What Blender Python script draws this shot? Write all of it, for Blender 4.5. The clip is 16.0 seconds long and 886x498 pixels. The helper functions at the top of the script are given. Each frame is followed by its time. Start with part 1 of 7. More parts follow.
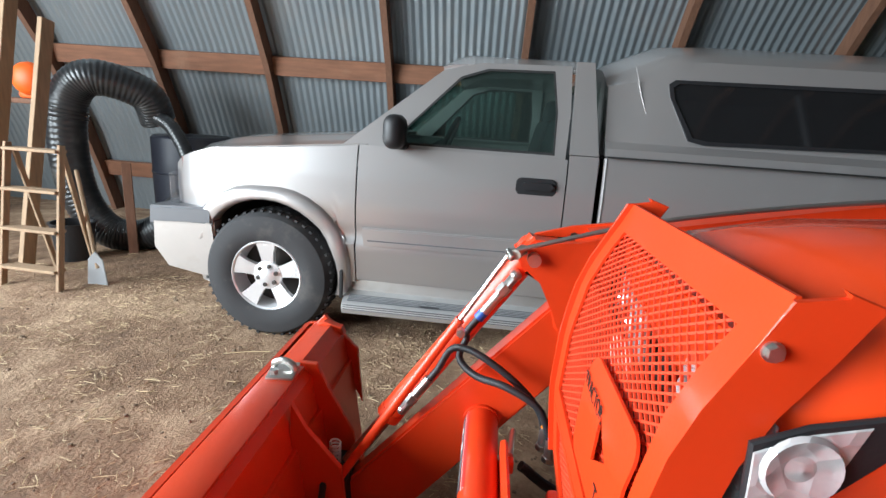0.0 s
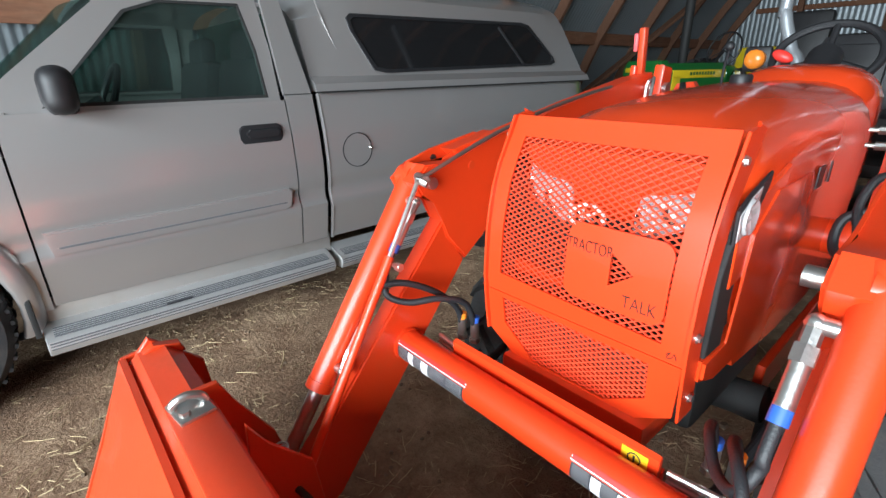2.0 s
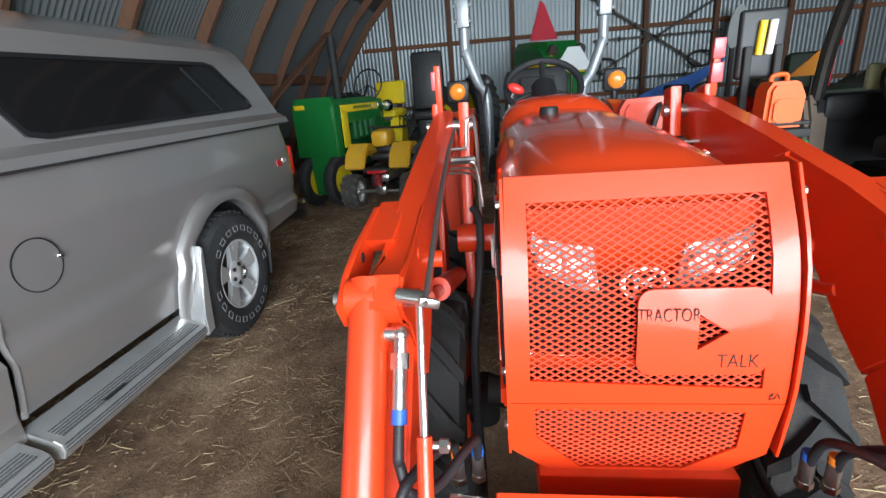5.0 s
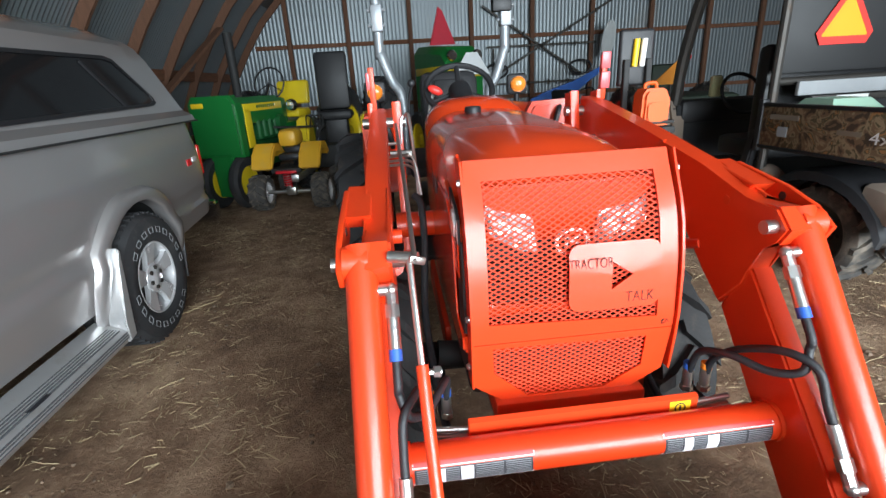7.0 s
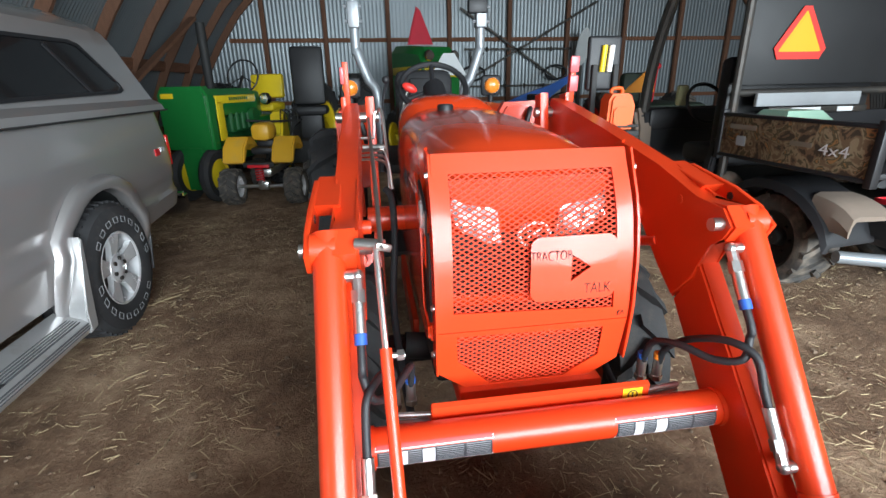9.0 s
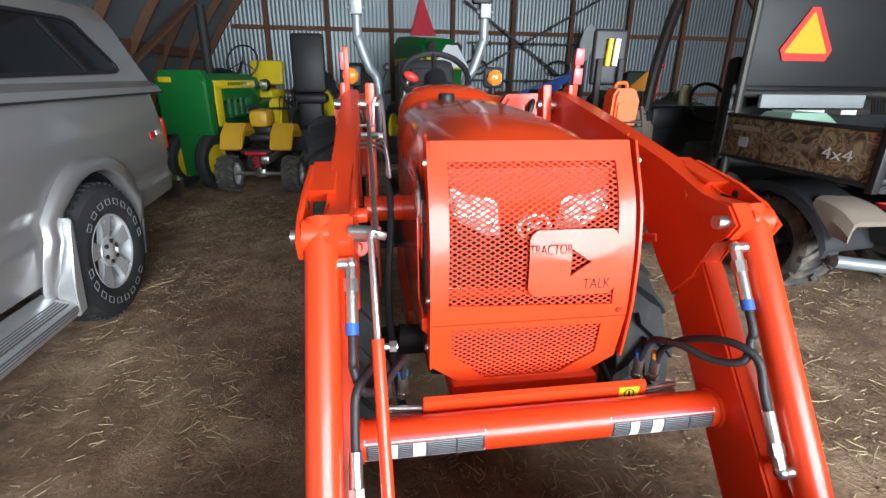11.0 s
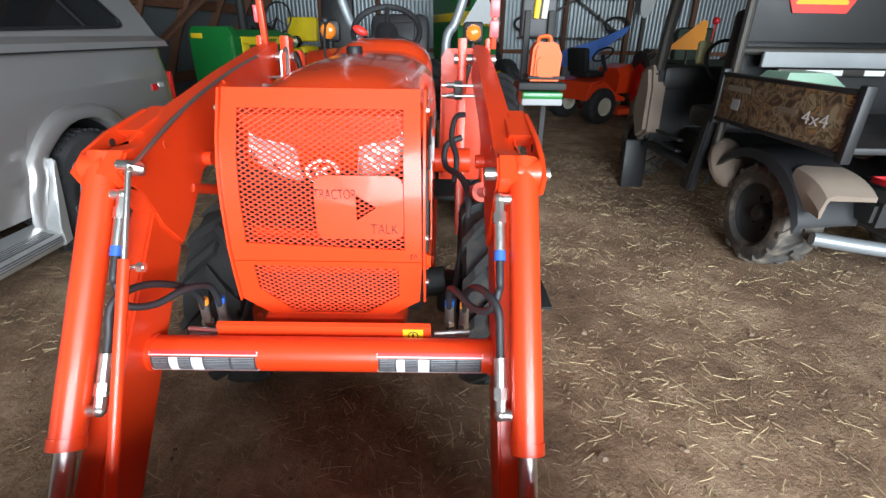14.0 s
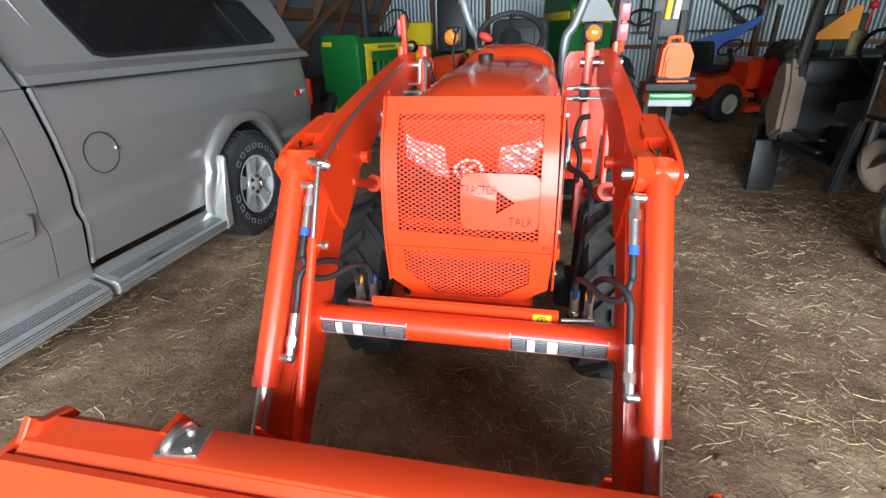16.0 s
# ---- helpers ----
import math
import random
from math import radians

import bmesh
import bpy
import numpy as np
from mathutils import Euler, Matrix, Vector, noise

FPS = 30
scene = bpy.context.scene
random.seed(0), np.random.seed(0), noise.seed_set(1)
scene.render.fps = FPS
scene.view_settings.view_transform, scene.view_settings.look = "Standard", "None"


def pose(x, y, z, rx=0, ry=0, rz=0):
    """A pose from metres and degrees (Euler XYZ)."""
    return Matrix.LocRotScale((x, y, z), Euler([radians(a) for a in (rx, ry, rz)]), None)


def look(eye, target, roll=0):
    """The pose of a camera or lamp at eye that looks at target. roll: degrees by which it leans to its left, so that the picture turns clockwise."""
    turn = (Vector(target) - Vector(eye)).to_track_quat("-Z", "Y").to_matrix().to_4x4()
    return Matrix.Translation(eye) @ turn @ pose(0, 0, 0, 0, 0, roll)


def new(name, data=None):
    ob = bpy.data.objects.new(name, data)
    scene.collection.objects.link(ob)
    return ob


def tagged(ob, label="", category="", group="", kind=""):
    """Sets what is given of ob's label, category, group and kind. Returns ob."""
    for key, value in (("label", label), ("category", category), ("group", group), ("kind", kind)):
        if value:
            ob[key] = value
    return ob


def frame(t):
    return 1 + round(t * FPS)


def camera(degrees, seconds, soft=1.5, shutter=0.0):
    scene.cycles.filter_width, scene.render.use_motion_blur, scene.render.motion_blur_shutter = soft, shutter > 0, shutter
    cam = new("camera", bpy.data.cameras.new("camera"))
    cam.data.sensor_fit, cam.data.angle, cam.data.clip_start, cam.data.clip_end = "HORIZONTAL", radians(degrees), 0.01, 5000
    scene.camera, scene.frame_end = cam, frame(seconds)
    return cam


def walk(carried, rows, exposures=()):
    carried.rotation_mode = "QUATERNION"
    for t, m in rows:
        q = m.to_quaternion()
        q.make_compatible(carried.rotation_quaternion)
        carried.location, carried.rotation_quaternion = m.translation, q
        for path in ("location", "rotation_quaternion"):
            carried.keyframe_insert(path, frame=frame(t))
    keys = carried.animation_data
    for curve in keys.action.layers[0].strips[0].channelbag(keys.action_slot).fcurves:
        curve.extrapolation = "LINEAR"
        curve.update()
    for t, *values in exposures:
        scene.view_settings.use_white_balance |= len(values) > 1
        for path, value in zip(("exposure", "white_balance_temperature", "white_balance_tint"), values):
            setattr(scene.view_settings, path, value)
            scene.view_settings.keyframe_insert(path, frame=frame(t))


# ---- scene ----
cam = camera(86.5, 16.0)
EXPOSURE = 0.0
PATH = [
    (0, (0.628, -0.084, 1.265), (-1.296, -0.245, 0.744), 4.0),
    (0.5, (0.628, -0.297, 1.233), (-1.267, -0.175, 0.604), 2.9),
    (1, (0.556, -0.401, 1.234), (-1.239, 0.119, 0.521), 0.9),
    (1.5, (0.555, -0.58, 1.233), (-1.042, 0.38, 0.507), 0.1),
    (2, (0.498, -0.697, 1.243), (-0.917, 0.526, 0.535), -1.0),
    (2.5, (0.313, -0.657, 1.229), (-0.915, 0.76, 0.531), -1.2),
    (3, (0.185, -0.652, 1.254), (-0.865, 0.917, 0.592), -2.0),
    (3.5, (0.033, -0.72, 1.271), (-0.806, 0.976, 0.622), -2.1),
    (4, (-0.085, -0.746, 1.275), (-0.711, 1.042, 0.635), -2.7),
    (4.5, (-0.179, -0.668, 1.26), (-0.607, 1.174, 0.608), -2.8),
    (5, (-0.246, -0.658, 1.303), (-0.492, 1.22, 0.659), -4.6),
    (5.2, (-0.28, -0.701, 1.31), (-0.455, 1.19, 0.682), -5.1),
    (7.3, (-0.379, -0.853, 1.308), (-0.189, 1.023, 0.642), -3.1),
    (7.5, (-0.373, -0.86, 1.305), (-0.165, 1.017, 0.647), -3.1),
    (8, (-0.367, -0.875, 1.299), (-0.123, 0.997, 0.64), -2.7),
    (8.5, (-0.368, -0.883, 1.297), (-0.107, 0.984, 0.631), -2.0),
    (9, (-0.366, -0.886, 1.296), (-0.096, 0.981, 0.631), -1.1),
    (11.3, (-0.361, -0.86, 1.277), (-0.079, 0.992, 0.575), 0.8),
    (11.5, (-0.3, -0.881, 1.277), (-0.016, 0.966, 0.565), 0.4),
    (12, (-0.141, -0.933, 1.261), (0.153, 0.913, 0.55), -1.0),
    (12.5, (-0.034, -0.916, 1.256), (0.357, 0.904, 0.523), -1.6),
    (13, (0.057, -0.793, 1.274), (0.399, 1.009, 0.477), -0.5),
    (13.5, (0.183, -0.856, 1.294), (0.352, 0.97, 0.496), 0.5),
    (14, (0.286, -0.987, 1.265), (0.293, 0.832, 0.434), 0.8),
    (14.5, (0.263, -1.039, 1.273), (0.129, 0.75, 0.389), 0.1),
    (15, (0.211, -1.087, 1.3), (-0.044, 0.686, 0.409), -0.6),
    (15.5, (0.198, -1.126, 1.308), (-0.154, 0.652, 0.463), -1.5),
    (16, (0.191, -1.126, 1.3), (-0.196, 0.651, 0.468), -1.7),
]
walk(cam, [(t, look(eye, target, roll)) for t, eye, target, roll in PATH], exposures=((0.0, EXPOSURE),))

# ---- light ----
world = bpy.data.worlds.new("world")
scene.world = world
world.use_nodes = True
wn = world.node_tree.nodes
sky = wn.new("ShaderNodeTexSky")
sky.sky_type = "NISHITA"
sky.sun_disc = False
sky.sun_elevation = radians(38)
sky.sun_rotation = radians(20)
wn["Background"].inputs[1].default_value = 0.15
world.node_tree.links.new(sky.outputs[0], wn["Background"].inputs[0])

sun_data = bpy.data.lights.new("sun", "SUN")
sun_data.energy, sun_data.angle, sun_data.color = 4.5, radians(2), (1.0, 0.96, 0.9)
sun = new("sun", sun_data)
sun.matrix_world = look((3, 4, 12), (2, 0, 0))

# daylight of the sky standing in the open front of the shed
door_data = bpy.data.lights.new("door_daylight", "AREA")
door_data.shape, door_data.size, door_data.size_y = "RECTANGLE", 6.2, 3.2
door_data.energy, door_data.color = 1560.0, (0.82, 0.93, 1.0)
door_lamp = new("door_daylight", door_data)
door_lamp.matrix_world = look((2.3, -5.9, 2.05), (1.5, 1.0, 0.5))


# ---- materials ----
def mat(name, color, rough=0.5, metal=0.0, vary=0.12, scale=6.0, bump=0.0, bump_scale=60.0, dirt=None, dirt_amount=0.4, dirt_scale=3.0, coat=0.0, stretch=(1, 1, 1), island=False, emit=0.0):
    m = bpy.data.materials.new(name)
    m.use_nodes = True
    nt = m.node_tree
    n, link = nt.nodes, nt.links.new
    b = n["Principled BSDF"]
    b.inputs["Metallic"].default_value = metal
    b.inputs["Coat Weight"].default_value = coat
    b.inputs["Coat Roughness"].default_value = 0.08
    tc = n.new("ShaderNodeTexCoord")
    mp = n.new("ShaderNodeMapping")
    mp.inputs["Scale"].default_value = stretch
    link(tc.outputs["Object"], mp.inputs[0])
    nz = n.new("ShaderNodeTexNoise")
    nz.inputs["Scale"].default_value, nz.inputs["Detail"].default_value = scale, 6
    link(mp.outputs[0], nz.inputs["Vector"])
    mix = n.new("ShaderNodeMix")
    mix.data_type = "RGBA"
    lo = [max(0.0, c * (1 - vary)) for c in color]
    hi = [min(1.0, c * (1 + vary)) for c in color]
    mix.inputs[6].default_value, mix.inputs[7].default_value = (*lo, 1), (*hi, 1)
    link(nz.outputs[0], mix.inputs[0])
    out = mix.outputs[2]
    if island:
        g = n.new("ShaderNodeNewGeometry")
        oi = n.new("ShaderNodeObjectInfo")
        add = n.new("ShaderNodeMath")
        link(g.outputs["Random Per Island"], add.inputs[0])
        link(oi.outputs["Random"], add.inputs[1])
        mr = n.new("ShaderNodeMapRange")
        mr.inputs[2].default_value, mr.inputs[3].default_value, mr.inputs[4].default_value = 2.0, 0.6, 1.35
        link(add.outputs[0], mr.inputs[0])
        hs = n.new("ShaderNodeHueSaturation")
        link(mr.outputs[0], hs.inputs["Value"])
        link(out, hs.inputs["Color"])
        out = hs.outputs[0]
    if dirt:
        n2 = n.new("ShaderNodeTexNoise")
        n2.inputs["Scale"].default_value, n2.inputs["Detail"].default_value, n2.inputs["Roughness"].default_value = dirt_scale, 9, 0.65
        link(tc.outputs["Object"], n2.inputs["Vector"])
        r = n.new("ShaderNodeValToRGB")
        r.color_ramp.elements[0].position, r.color_ramp.elements[1].position = 0.62 - 0.25 * dirt_amount, 0.78
        link(n2.outputs[0], r.inputs[0])
        k = n.new("ShaderNodeMath")
        k.operation = "MULTIPLY"
        k.inputs[1].default_value = min(1.0, dirt_amount * 1.6)
        link(r.outputs[0], k.inputs[0])
        mx = n.new("ShaderNodeMix")
        mx.data_type = "RGBA"
        mx.inputs[7].default_value = (*dirt, 1)
        link(out, mx.inputs[6])
        link(k.outputs[0], mx.inputs[0])
        out = mx.outputs[2]
        rr = n.new("ShaderNodeMapRange")
        rr.inputs[3].default_value, rr.inputs[4].default_value = rough, min(1.0, rough + 0.4)
        link(k.outputs[0], rr.inputs[0])
        link(rr.outputs[0], b.inputs["Roughness"])
    else:
        rr = n.new("ShaderNodeMapRange")
        rr.inputs[3].default_value, rr.inputs[4].default_value = max(0.02, rough * 0.85), min(1.0, rough * 1.15)
        link(nz.outputs[0], rr.inputs[0])
        link(rr.outputs[0], b.inputs["Roughness"])
    link(out, b.inputs["Base Color"])
    if bump:
        nb = n.new("ShaderNodeTexNoise")
        nb.inputs["Scale"].default_value, nb.inputs["Detail"].default_value = bump_scale, 5
        link(mp.outputs[0], nb.inputs["Vector"])
        bp = n.new("ShaderNodeBump")
        bp.inputs["Strength"].default_value, bp.inputs["Distance"].default_value = bump, 0.01
        link(nb.outputs[0], bp.inputs["Height"])
        link(bp.outputs[0], b.inputs["Normal"])
    if emit:
        b.inputs["Emission Color"].default_value = (*color, 1)
        b.inputs["Emission Strength"].default_value = emit
    return m


def glass_mat(name, tint, see=0.5, rough=0.03):
    """Tinted pane: part of the light passes, part is lost in the tint, and the surface mirrors."""
    m = bpy.data.materials.new(name)
    m.use_nodes = True
    n, link = m.node_tree.nodes, m.node_tree.links.new
    b = n["Principled BSDF"]
    b.inputs["Base Color"].default_value = (*[c * 0.15 for c in tint], 1)
    b.inputs["Roughness"].default_value = rough
    tr = n.new("ShaderNodeBsdfTransparent")
    tr.inputs[0].default_value = (*tint, 1)
    mx = n.new("ShaderNodeMixShader")
    mx.inputs[0].default_value = see
    link(b.outputs[0], mx.inputs[1])
    link(tr.outputs[0], mx.inputs[2])
    link(mx.outputs[0], n["Material Output"].inputs[0])
    return m


ORANGE = mat("orange_paint", (0.76, 0.050, 0.009), 0.36, vary=0.06, coat=0.2, bump=0.03, bump_scale=180, dirt=(0.42, 0.13, 0.05), dirt_amount=0.12, dirt_scale=5)
ORANGE_MESH = mat("orange_mesh_paint", (0.72, 0.046, 0.009), 0.7, vary=0.1)
ORANGE_DULL = mat("worn_orange_paint", (0.70, 0.056, 0.012), 0.42, vary=0.1, coat=0.15, bump=0.04, bump_scale=90, dirt=(0.2, 0.09, 0.05), dirt_amount=0.22, dirt_scale=6)
HOOD = mat("hood_orange", (0.86, 0.066, 0.012), 0.24, vary=0.04, coat=0.7)
PEWTER = mat("pewter_metallic_paint", (0.46, 0.44, 0.435), 0.32, metal=0.60, vary=0.03, scale=2, coat=1.0)
PEWTER_LOW = mat("dusty_pewter_paint", (0.41, 0.385, 0.365), 0.38, metal=0.4, vary=0.08, coat=0.2, dirt=(0.33, 0.27, 0.2), dirt_amount=0.3, dirt_scale=5)
BOARD_MAT = mat("ribbed_silver_board", (0.60, 0.60, 0.60), 0.32, metal=0.6, vary=0.1, dirt=(0.33, 0.27, 0.2), dirt_amount=0.3, dirt_scale=7)
BLACK_PLASTIC = mat("black_plastic", (0.016, 0.016, 0.018), 0.5, vary=0.3, bump=0.05, bump_scale=250)
BLACK_MATTE = mat("matte_black", (0.018, 0.018, 0.018), 0.7, vary=0.3)
GREY_BUMPER = mat("grey_bumper_plastic", (0.12, 0.125, 0.135), 0.45, vary=0.1)
ROAD_RUBBER = mat("dusty_road_tyre", (0.035, 0.035, 0.037), 0.8, vary=0.2, bump=0.1, bump_scale=120, dirt=(0.16, 0.14, 0.12), dirt_amount=0.3, dirt_scale=6)
ROPS_GREY = mat("grey_roll_bar_paint", (0.3, 0.32, 0.34), 0.4, metal=0.4, vary=0.1)
RUBBER = mat("tyre_rubber", (0.028, 0.028, 0.03), 0.75, vary=0.25, bump=0.15, bump_scale=120, dirt=(0.14, 0.105, 0.075), dirt_amount=0.3, dirt_scale=9)
RUBBER_DUSTY = mat("dusty_tyre_rubber", (0.065, 0.06, 0.056), 0.8, vary=0.3, bump=0.2, bump_scale=90, dirt=(0.27, 0.22, 0.17), dirt_amount=0.65, dirt_scale=9)
HOSE = mat("hydraulic_hose", (0.02, 0.021, 0.024), 0.5, vary=0.2, bump=0.2, bump_scale=300)
ALLOY = mat("alloy_rim", (0.82, 0.82, 0.83), 0.26, metal=0.45, vary=0.08, dirt=(0.2, 0.17, 0.14), dirt_amount=0.15, dirt_scale=14)
CHROME = mat("chrome", (0.78, 0.79, 0.8), 0.1, metal=1.0, vary=0.03)
ZINC = mat("zinc_plated_steel", (0.6, 0.6, 0.58), 0.3, metal=0.95, vary=0.15, bump=0.08, bump_scale=150)
ROD = mat("bare_steel_rod", (0.42, 0.4, 0.38), 0.33, metal=0.9, vary=0.2, scale=14)
DARK_STEEL = mat("dark_steel", (0.06, 0.055, 0.05), 0.5, metal=0.6, vary=0.3, dirt=(0.14, 0.09, 0.06), dirt_amount=0.3, dirt_scale=9)
TRUCK_GLASS = glass_mat("cab_glass", (0.55, 0.68, 0.64), 0.9)
DARK_GLASS = glass_mat("privacy_glass", (0.12, 0.12, 0.12), 0.25)
LENS = glass_mat("clear_lens", (0.95, 0.95, 0.97), 0.75, 0.06)
WHITE = mat("white_plastic", (0.78, 0.78, 0.76), 0.45, vary=0.06)
BLUE = mat("blue_band", (0.03, 0.12, 0.5), 0.4)
GREEN = mat("green_paint", (0.012, 0.17, 0.035), 0.3, vary=0.12, coat=0.3, dirt=(0.05, 0.1, 0.04), dirt_amount=0.2)
DARK_GREEN = mat("greasy_green_casting", (0.012, 0.11, 0.03), 0.45, vary=0.25, dirt=(0.04, 0.04, 0.03), dirt_amount=0.4, dirt_scale=8)
YELLOW = mat("yellow_paint", (0.82, 0.6, 0.02), 0.4, vary=0.1, dirt=(0.4, 0.28, 0.05), dirt_amount=0.2)
AMBER_YELLOW = mat("golden_plastic", (0.78, 0.42, 0.03), 0.4, vary=0.1, dirt=(0.4, 0.3, 0.15), dirt_amount=0.3)
RED = mat("red_plastic", (0.65, 0.02, 0.03), 0.35, vary=0.1)
RED_LENS = mat("red_lens", (0.7, 0.02, 0.02), 0.15, vary=0.05, emit=0.15)
AMBER = mat("amber_lens", (0.95, 0.27, 0.03), 0.15, vary=0.1)
PINK = mat("faded_red_reflector", (0.85, 0.12, 0.13), 0.3, vary=0.1)
SIGN_ORANGE = mat("fluorescent_orange", (0.95, 0.33, 0.01), 0.5, vary=0.05)
SIGN_RED = mat("reflective_red", (0.8, 0.04, 0.03), 0.4, vary=0.05)
CAN_ORANGE = mat("orange_fuel_can", (0.72, 0.10, 0.004), 0.55, vary=0.06)
DECAL_BLACK = mat("decal_black", (0.03, 0.03, 0.035), 0.4)
DECAL_WHITE = mat("decal_white", (0.8, 0.8, 0.8), 0.4, vary=0.04)
# flat dark for the shade inside cut letters and holes; the scratch shares it
CUT_DARK = mat("cut_shadow_gap", (0.03, 0.012, 0.008), 0.8)
DECAL_YELLOW = mat("decal_yellow", (0.85, 0.58, 0.02), 0.4, vary=0.04)
MUD = mat("mud_caked_plastic", (0.24, 0.185, 0.145), 0.85, vary=0.3, bump=0.2, bump_scale=60)
BLUE_PLASTIC = mat("blue_plastic", (0.01, 0.13, 0.55), 0.4, vary=0.1)
WOOD = mat("old_lumber", (0.15, 0.068, 0.038), 0.8, vary=0.45, scale=5, stretch=(9, 9, 1.2), bump=0.25, bump_scale=40, dirt=(0.1, 0.05, 0.03), dirt_amount=0.3, dirt_scale=2)
GIRT = mat("red_brown_lumber", (0.2, 0.085, 0.045), 0.8, vary=0.5, scale=4, stretch=(9, 1.0, 9), bump=0.25, bump_scale=40, dirt=(0.36, 0.24, 0.16), dirt_amount=0.25, dirt_scale=2.2)
PALE_WOOD = mat("pale_weathered_lumber", (0.33, 0.22, 0.135), 0.8, vary=0.4, scale=5, stretch=(9, 9, 1.2), bump=0.25, bump_scale=40)
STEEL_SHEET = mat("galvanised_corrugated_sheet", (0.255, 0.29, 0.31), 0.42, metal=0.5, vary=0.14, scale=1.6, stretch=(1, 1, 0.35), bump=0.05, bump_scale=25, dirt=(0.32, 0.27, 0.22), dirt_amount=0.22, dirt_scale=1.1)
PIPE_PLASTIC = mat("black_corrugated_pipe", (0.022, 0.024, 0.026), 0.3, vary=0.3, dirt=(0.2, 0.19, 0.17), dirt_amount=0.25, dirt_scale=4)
# steel for roof and east wall, coloured darker than STEEL_SHEET to hold down bounced light
CEILING_STEEL = mat("darkened_dull_sheet", (0.12, 0.12, 0.118), 0.6, metal=0.3, vary=0.25, scale=1.5, dirt=(0.12, 0.08, 0.06), dirt_amount=0.4, dirt_scale=1.5)
REFLECTOR = mat("bright_lamp_reflector", (0.86, 0.86, 0.88), 0.22, metal=0.55, vary=0.3, scale=60)
facets = REFLECTOR.node_tree.nodes.new("ShaderNodeTexVoronoi")
facets.inputs["Scale"].default_value = 48
facet_bump = REFLECTOR.node_tree.nodes.new("ShaderNodeBump")
facet_bump.inputs["Strength"].default_value, facet_bump.inputs["Distance"].default_value = 0.8, 0.005
facet_co = REFLECTOR.node_tree.nodes.new("ShaderNodeTexCoord")
REFLECTOR.node_tree.links.new(facet_co.outputs["Object"], facets.inputs["Vector"])
REFLECTOR.node_tree.links.new(facets.outputs["Distance"], facet_bump.inputs["Height"])
REFLECTOR.node_tree.links.new(facet_bump.outputs[0], REFLECTOR.node_tree.nodes["Principled BSDF"].inputs["Normal"])
BADGE = mat("polished_badge", (0.92, 0.92, 0.92), 0.35, metal=0.1, vary=0.05)
FIELD_RUBBER = mat("field_tyre_rubber", (0.032, 0.031, 0.031), 0.78, vary=0.3, bump=0.2, bump_scale=90, dirt=(0.17, 0.13, 0.1), dirt_amount=0.35, dirt_scale=8)
SKIN_GREY = mat("grey_tarp_fabric", (0.3, 0.31, 0.32), 0.8, vary=0.2)


def ground_mat():
    m = bpy.data.materials.new("dirt_floor")
    m.use_nodes = True
    n, link = m.node_tree.nodes, m.node_tree.links.new
    b = n["Principled BSDF"]
    b.inputs["Roughness"].default_value = 0.95
    tc = n.new("ShaderNodeTexCoord")
    def nz(s, d=8, r=0.6):
        t = n.new("ShaderNodeTexNoise")
        t.inputs["Scale"].default_value, t.inputs["Detail"].default_value, t.inputs["Roughness"].default_value = s, d, r
        link(tc.outputs["Object"], t.inputs["Vector"])
        return t
    a, c, e = nz(1.3), nz(7), nz(45, 6, 0.7)
    r = n.new("ShaderNodeValToRGB")
    els = r.color_ramp.elements
    els[0].position, els[0].color = 0.34, (0.085, 0.047, 0.028, 1)
    els[1].position, els[1].color = 0.70, (0.66, 0.46, 0.30, 1)
    x = els.new(0.5)
    x.color = (0.29, 0.175, 0.105, 1)
    s1 = n.new("ShaderNodeMath"); s1.operation = "MULTIPLY_ADD"
    s1.inputs[1].default_value = 0.5
    link(a.outputs[0], s1.inputs[0])
    s2 = n.new("ShaderNodeMath"); s2.operation = "MULTIPLY"; s2.inputs[1].default_value = 0.35
    link(c.outputs[0], s2.inputs[0])
    link(s2.outputs[0], s1.inputs[2])
    s3 = n.new("ShaderNodeMath"); s3.operation = "MULTIPLY_ADD"; s3.inputs[1].default_value = 0.18
    link(e.outputs[0], s3.inputs[0])
    link(s1.outputs[0], s3.inputs[2])
    link(s3.outputs[0], r.inputs[0])
    link(r.outputs[0], b.inputs["Base Color"])
    bp = n.new("ShaderNodeBump")
    bp.inputs["Strength"].default_value, bp.inputs["Distance"].default_value = 0.8, 0.02
    add = n.new("ShaderNodeMath")
    link(c.outputs[0], add.inputs[0])
    link(e.outputs[0], add.inputs[1])
    link(add.outputs[0], bp.inputs["Height"])
    link(bp.outputs[0], b.inputs["Normal"])
    return m


DIRT = ground_mat()
STRAW = mat("straw", (0.50, 0.38, 0.22), 0.85, vary=0.25, island=True)
CLOD = mat("dry_dirt_clods", (0.22, 0.15, 0.1), 0.95, vary=0.3, island=True)


# ---- mesh tools ----
def finish(name, bm, material, sharp=32):
    bmesh.ops.recalc_face_normals(bm, faces=bm.faces)
    lim = radians(sharp)
    for f in bm.faces:
        f.smooth = True
    for e in bm.edges:
        e.smooth = len(e.link_faces) == 2 and e.calc_face_angle(0) < lim
    me = bpy.data.meshes.new(name)
    bm.to_mesh(me)
    bm.free()
    mats = material if isinstance(material, (list, tuple)) else [material]
    for m in mats:
        me.materials.append(m)
    return me


def part(name, bm, material, parent, label="", sharp=32):
    ob = new(name, finish(name, bm, material, sharp))
    ob.parent = parent
    if label:
        ob["label"] = label
    return ob


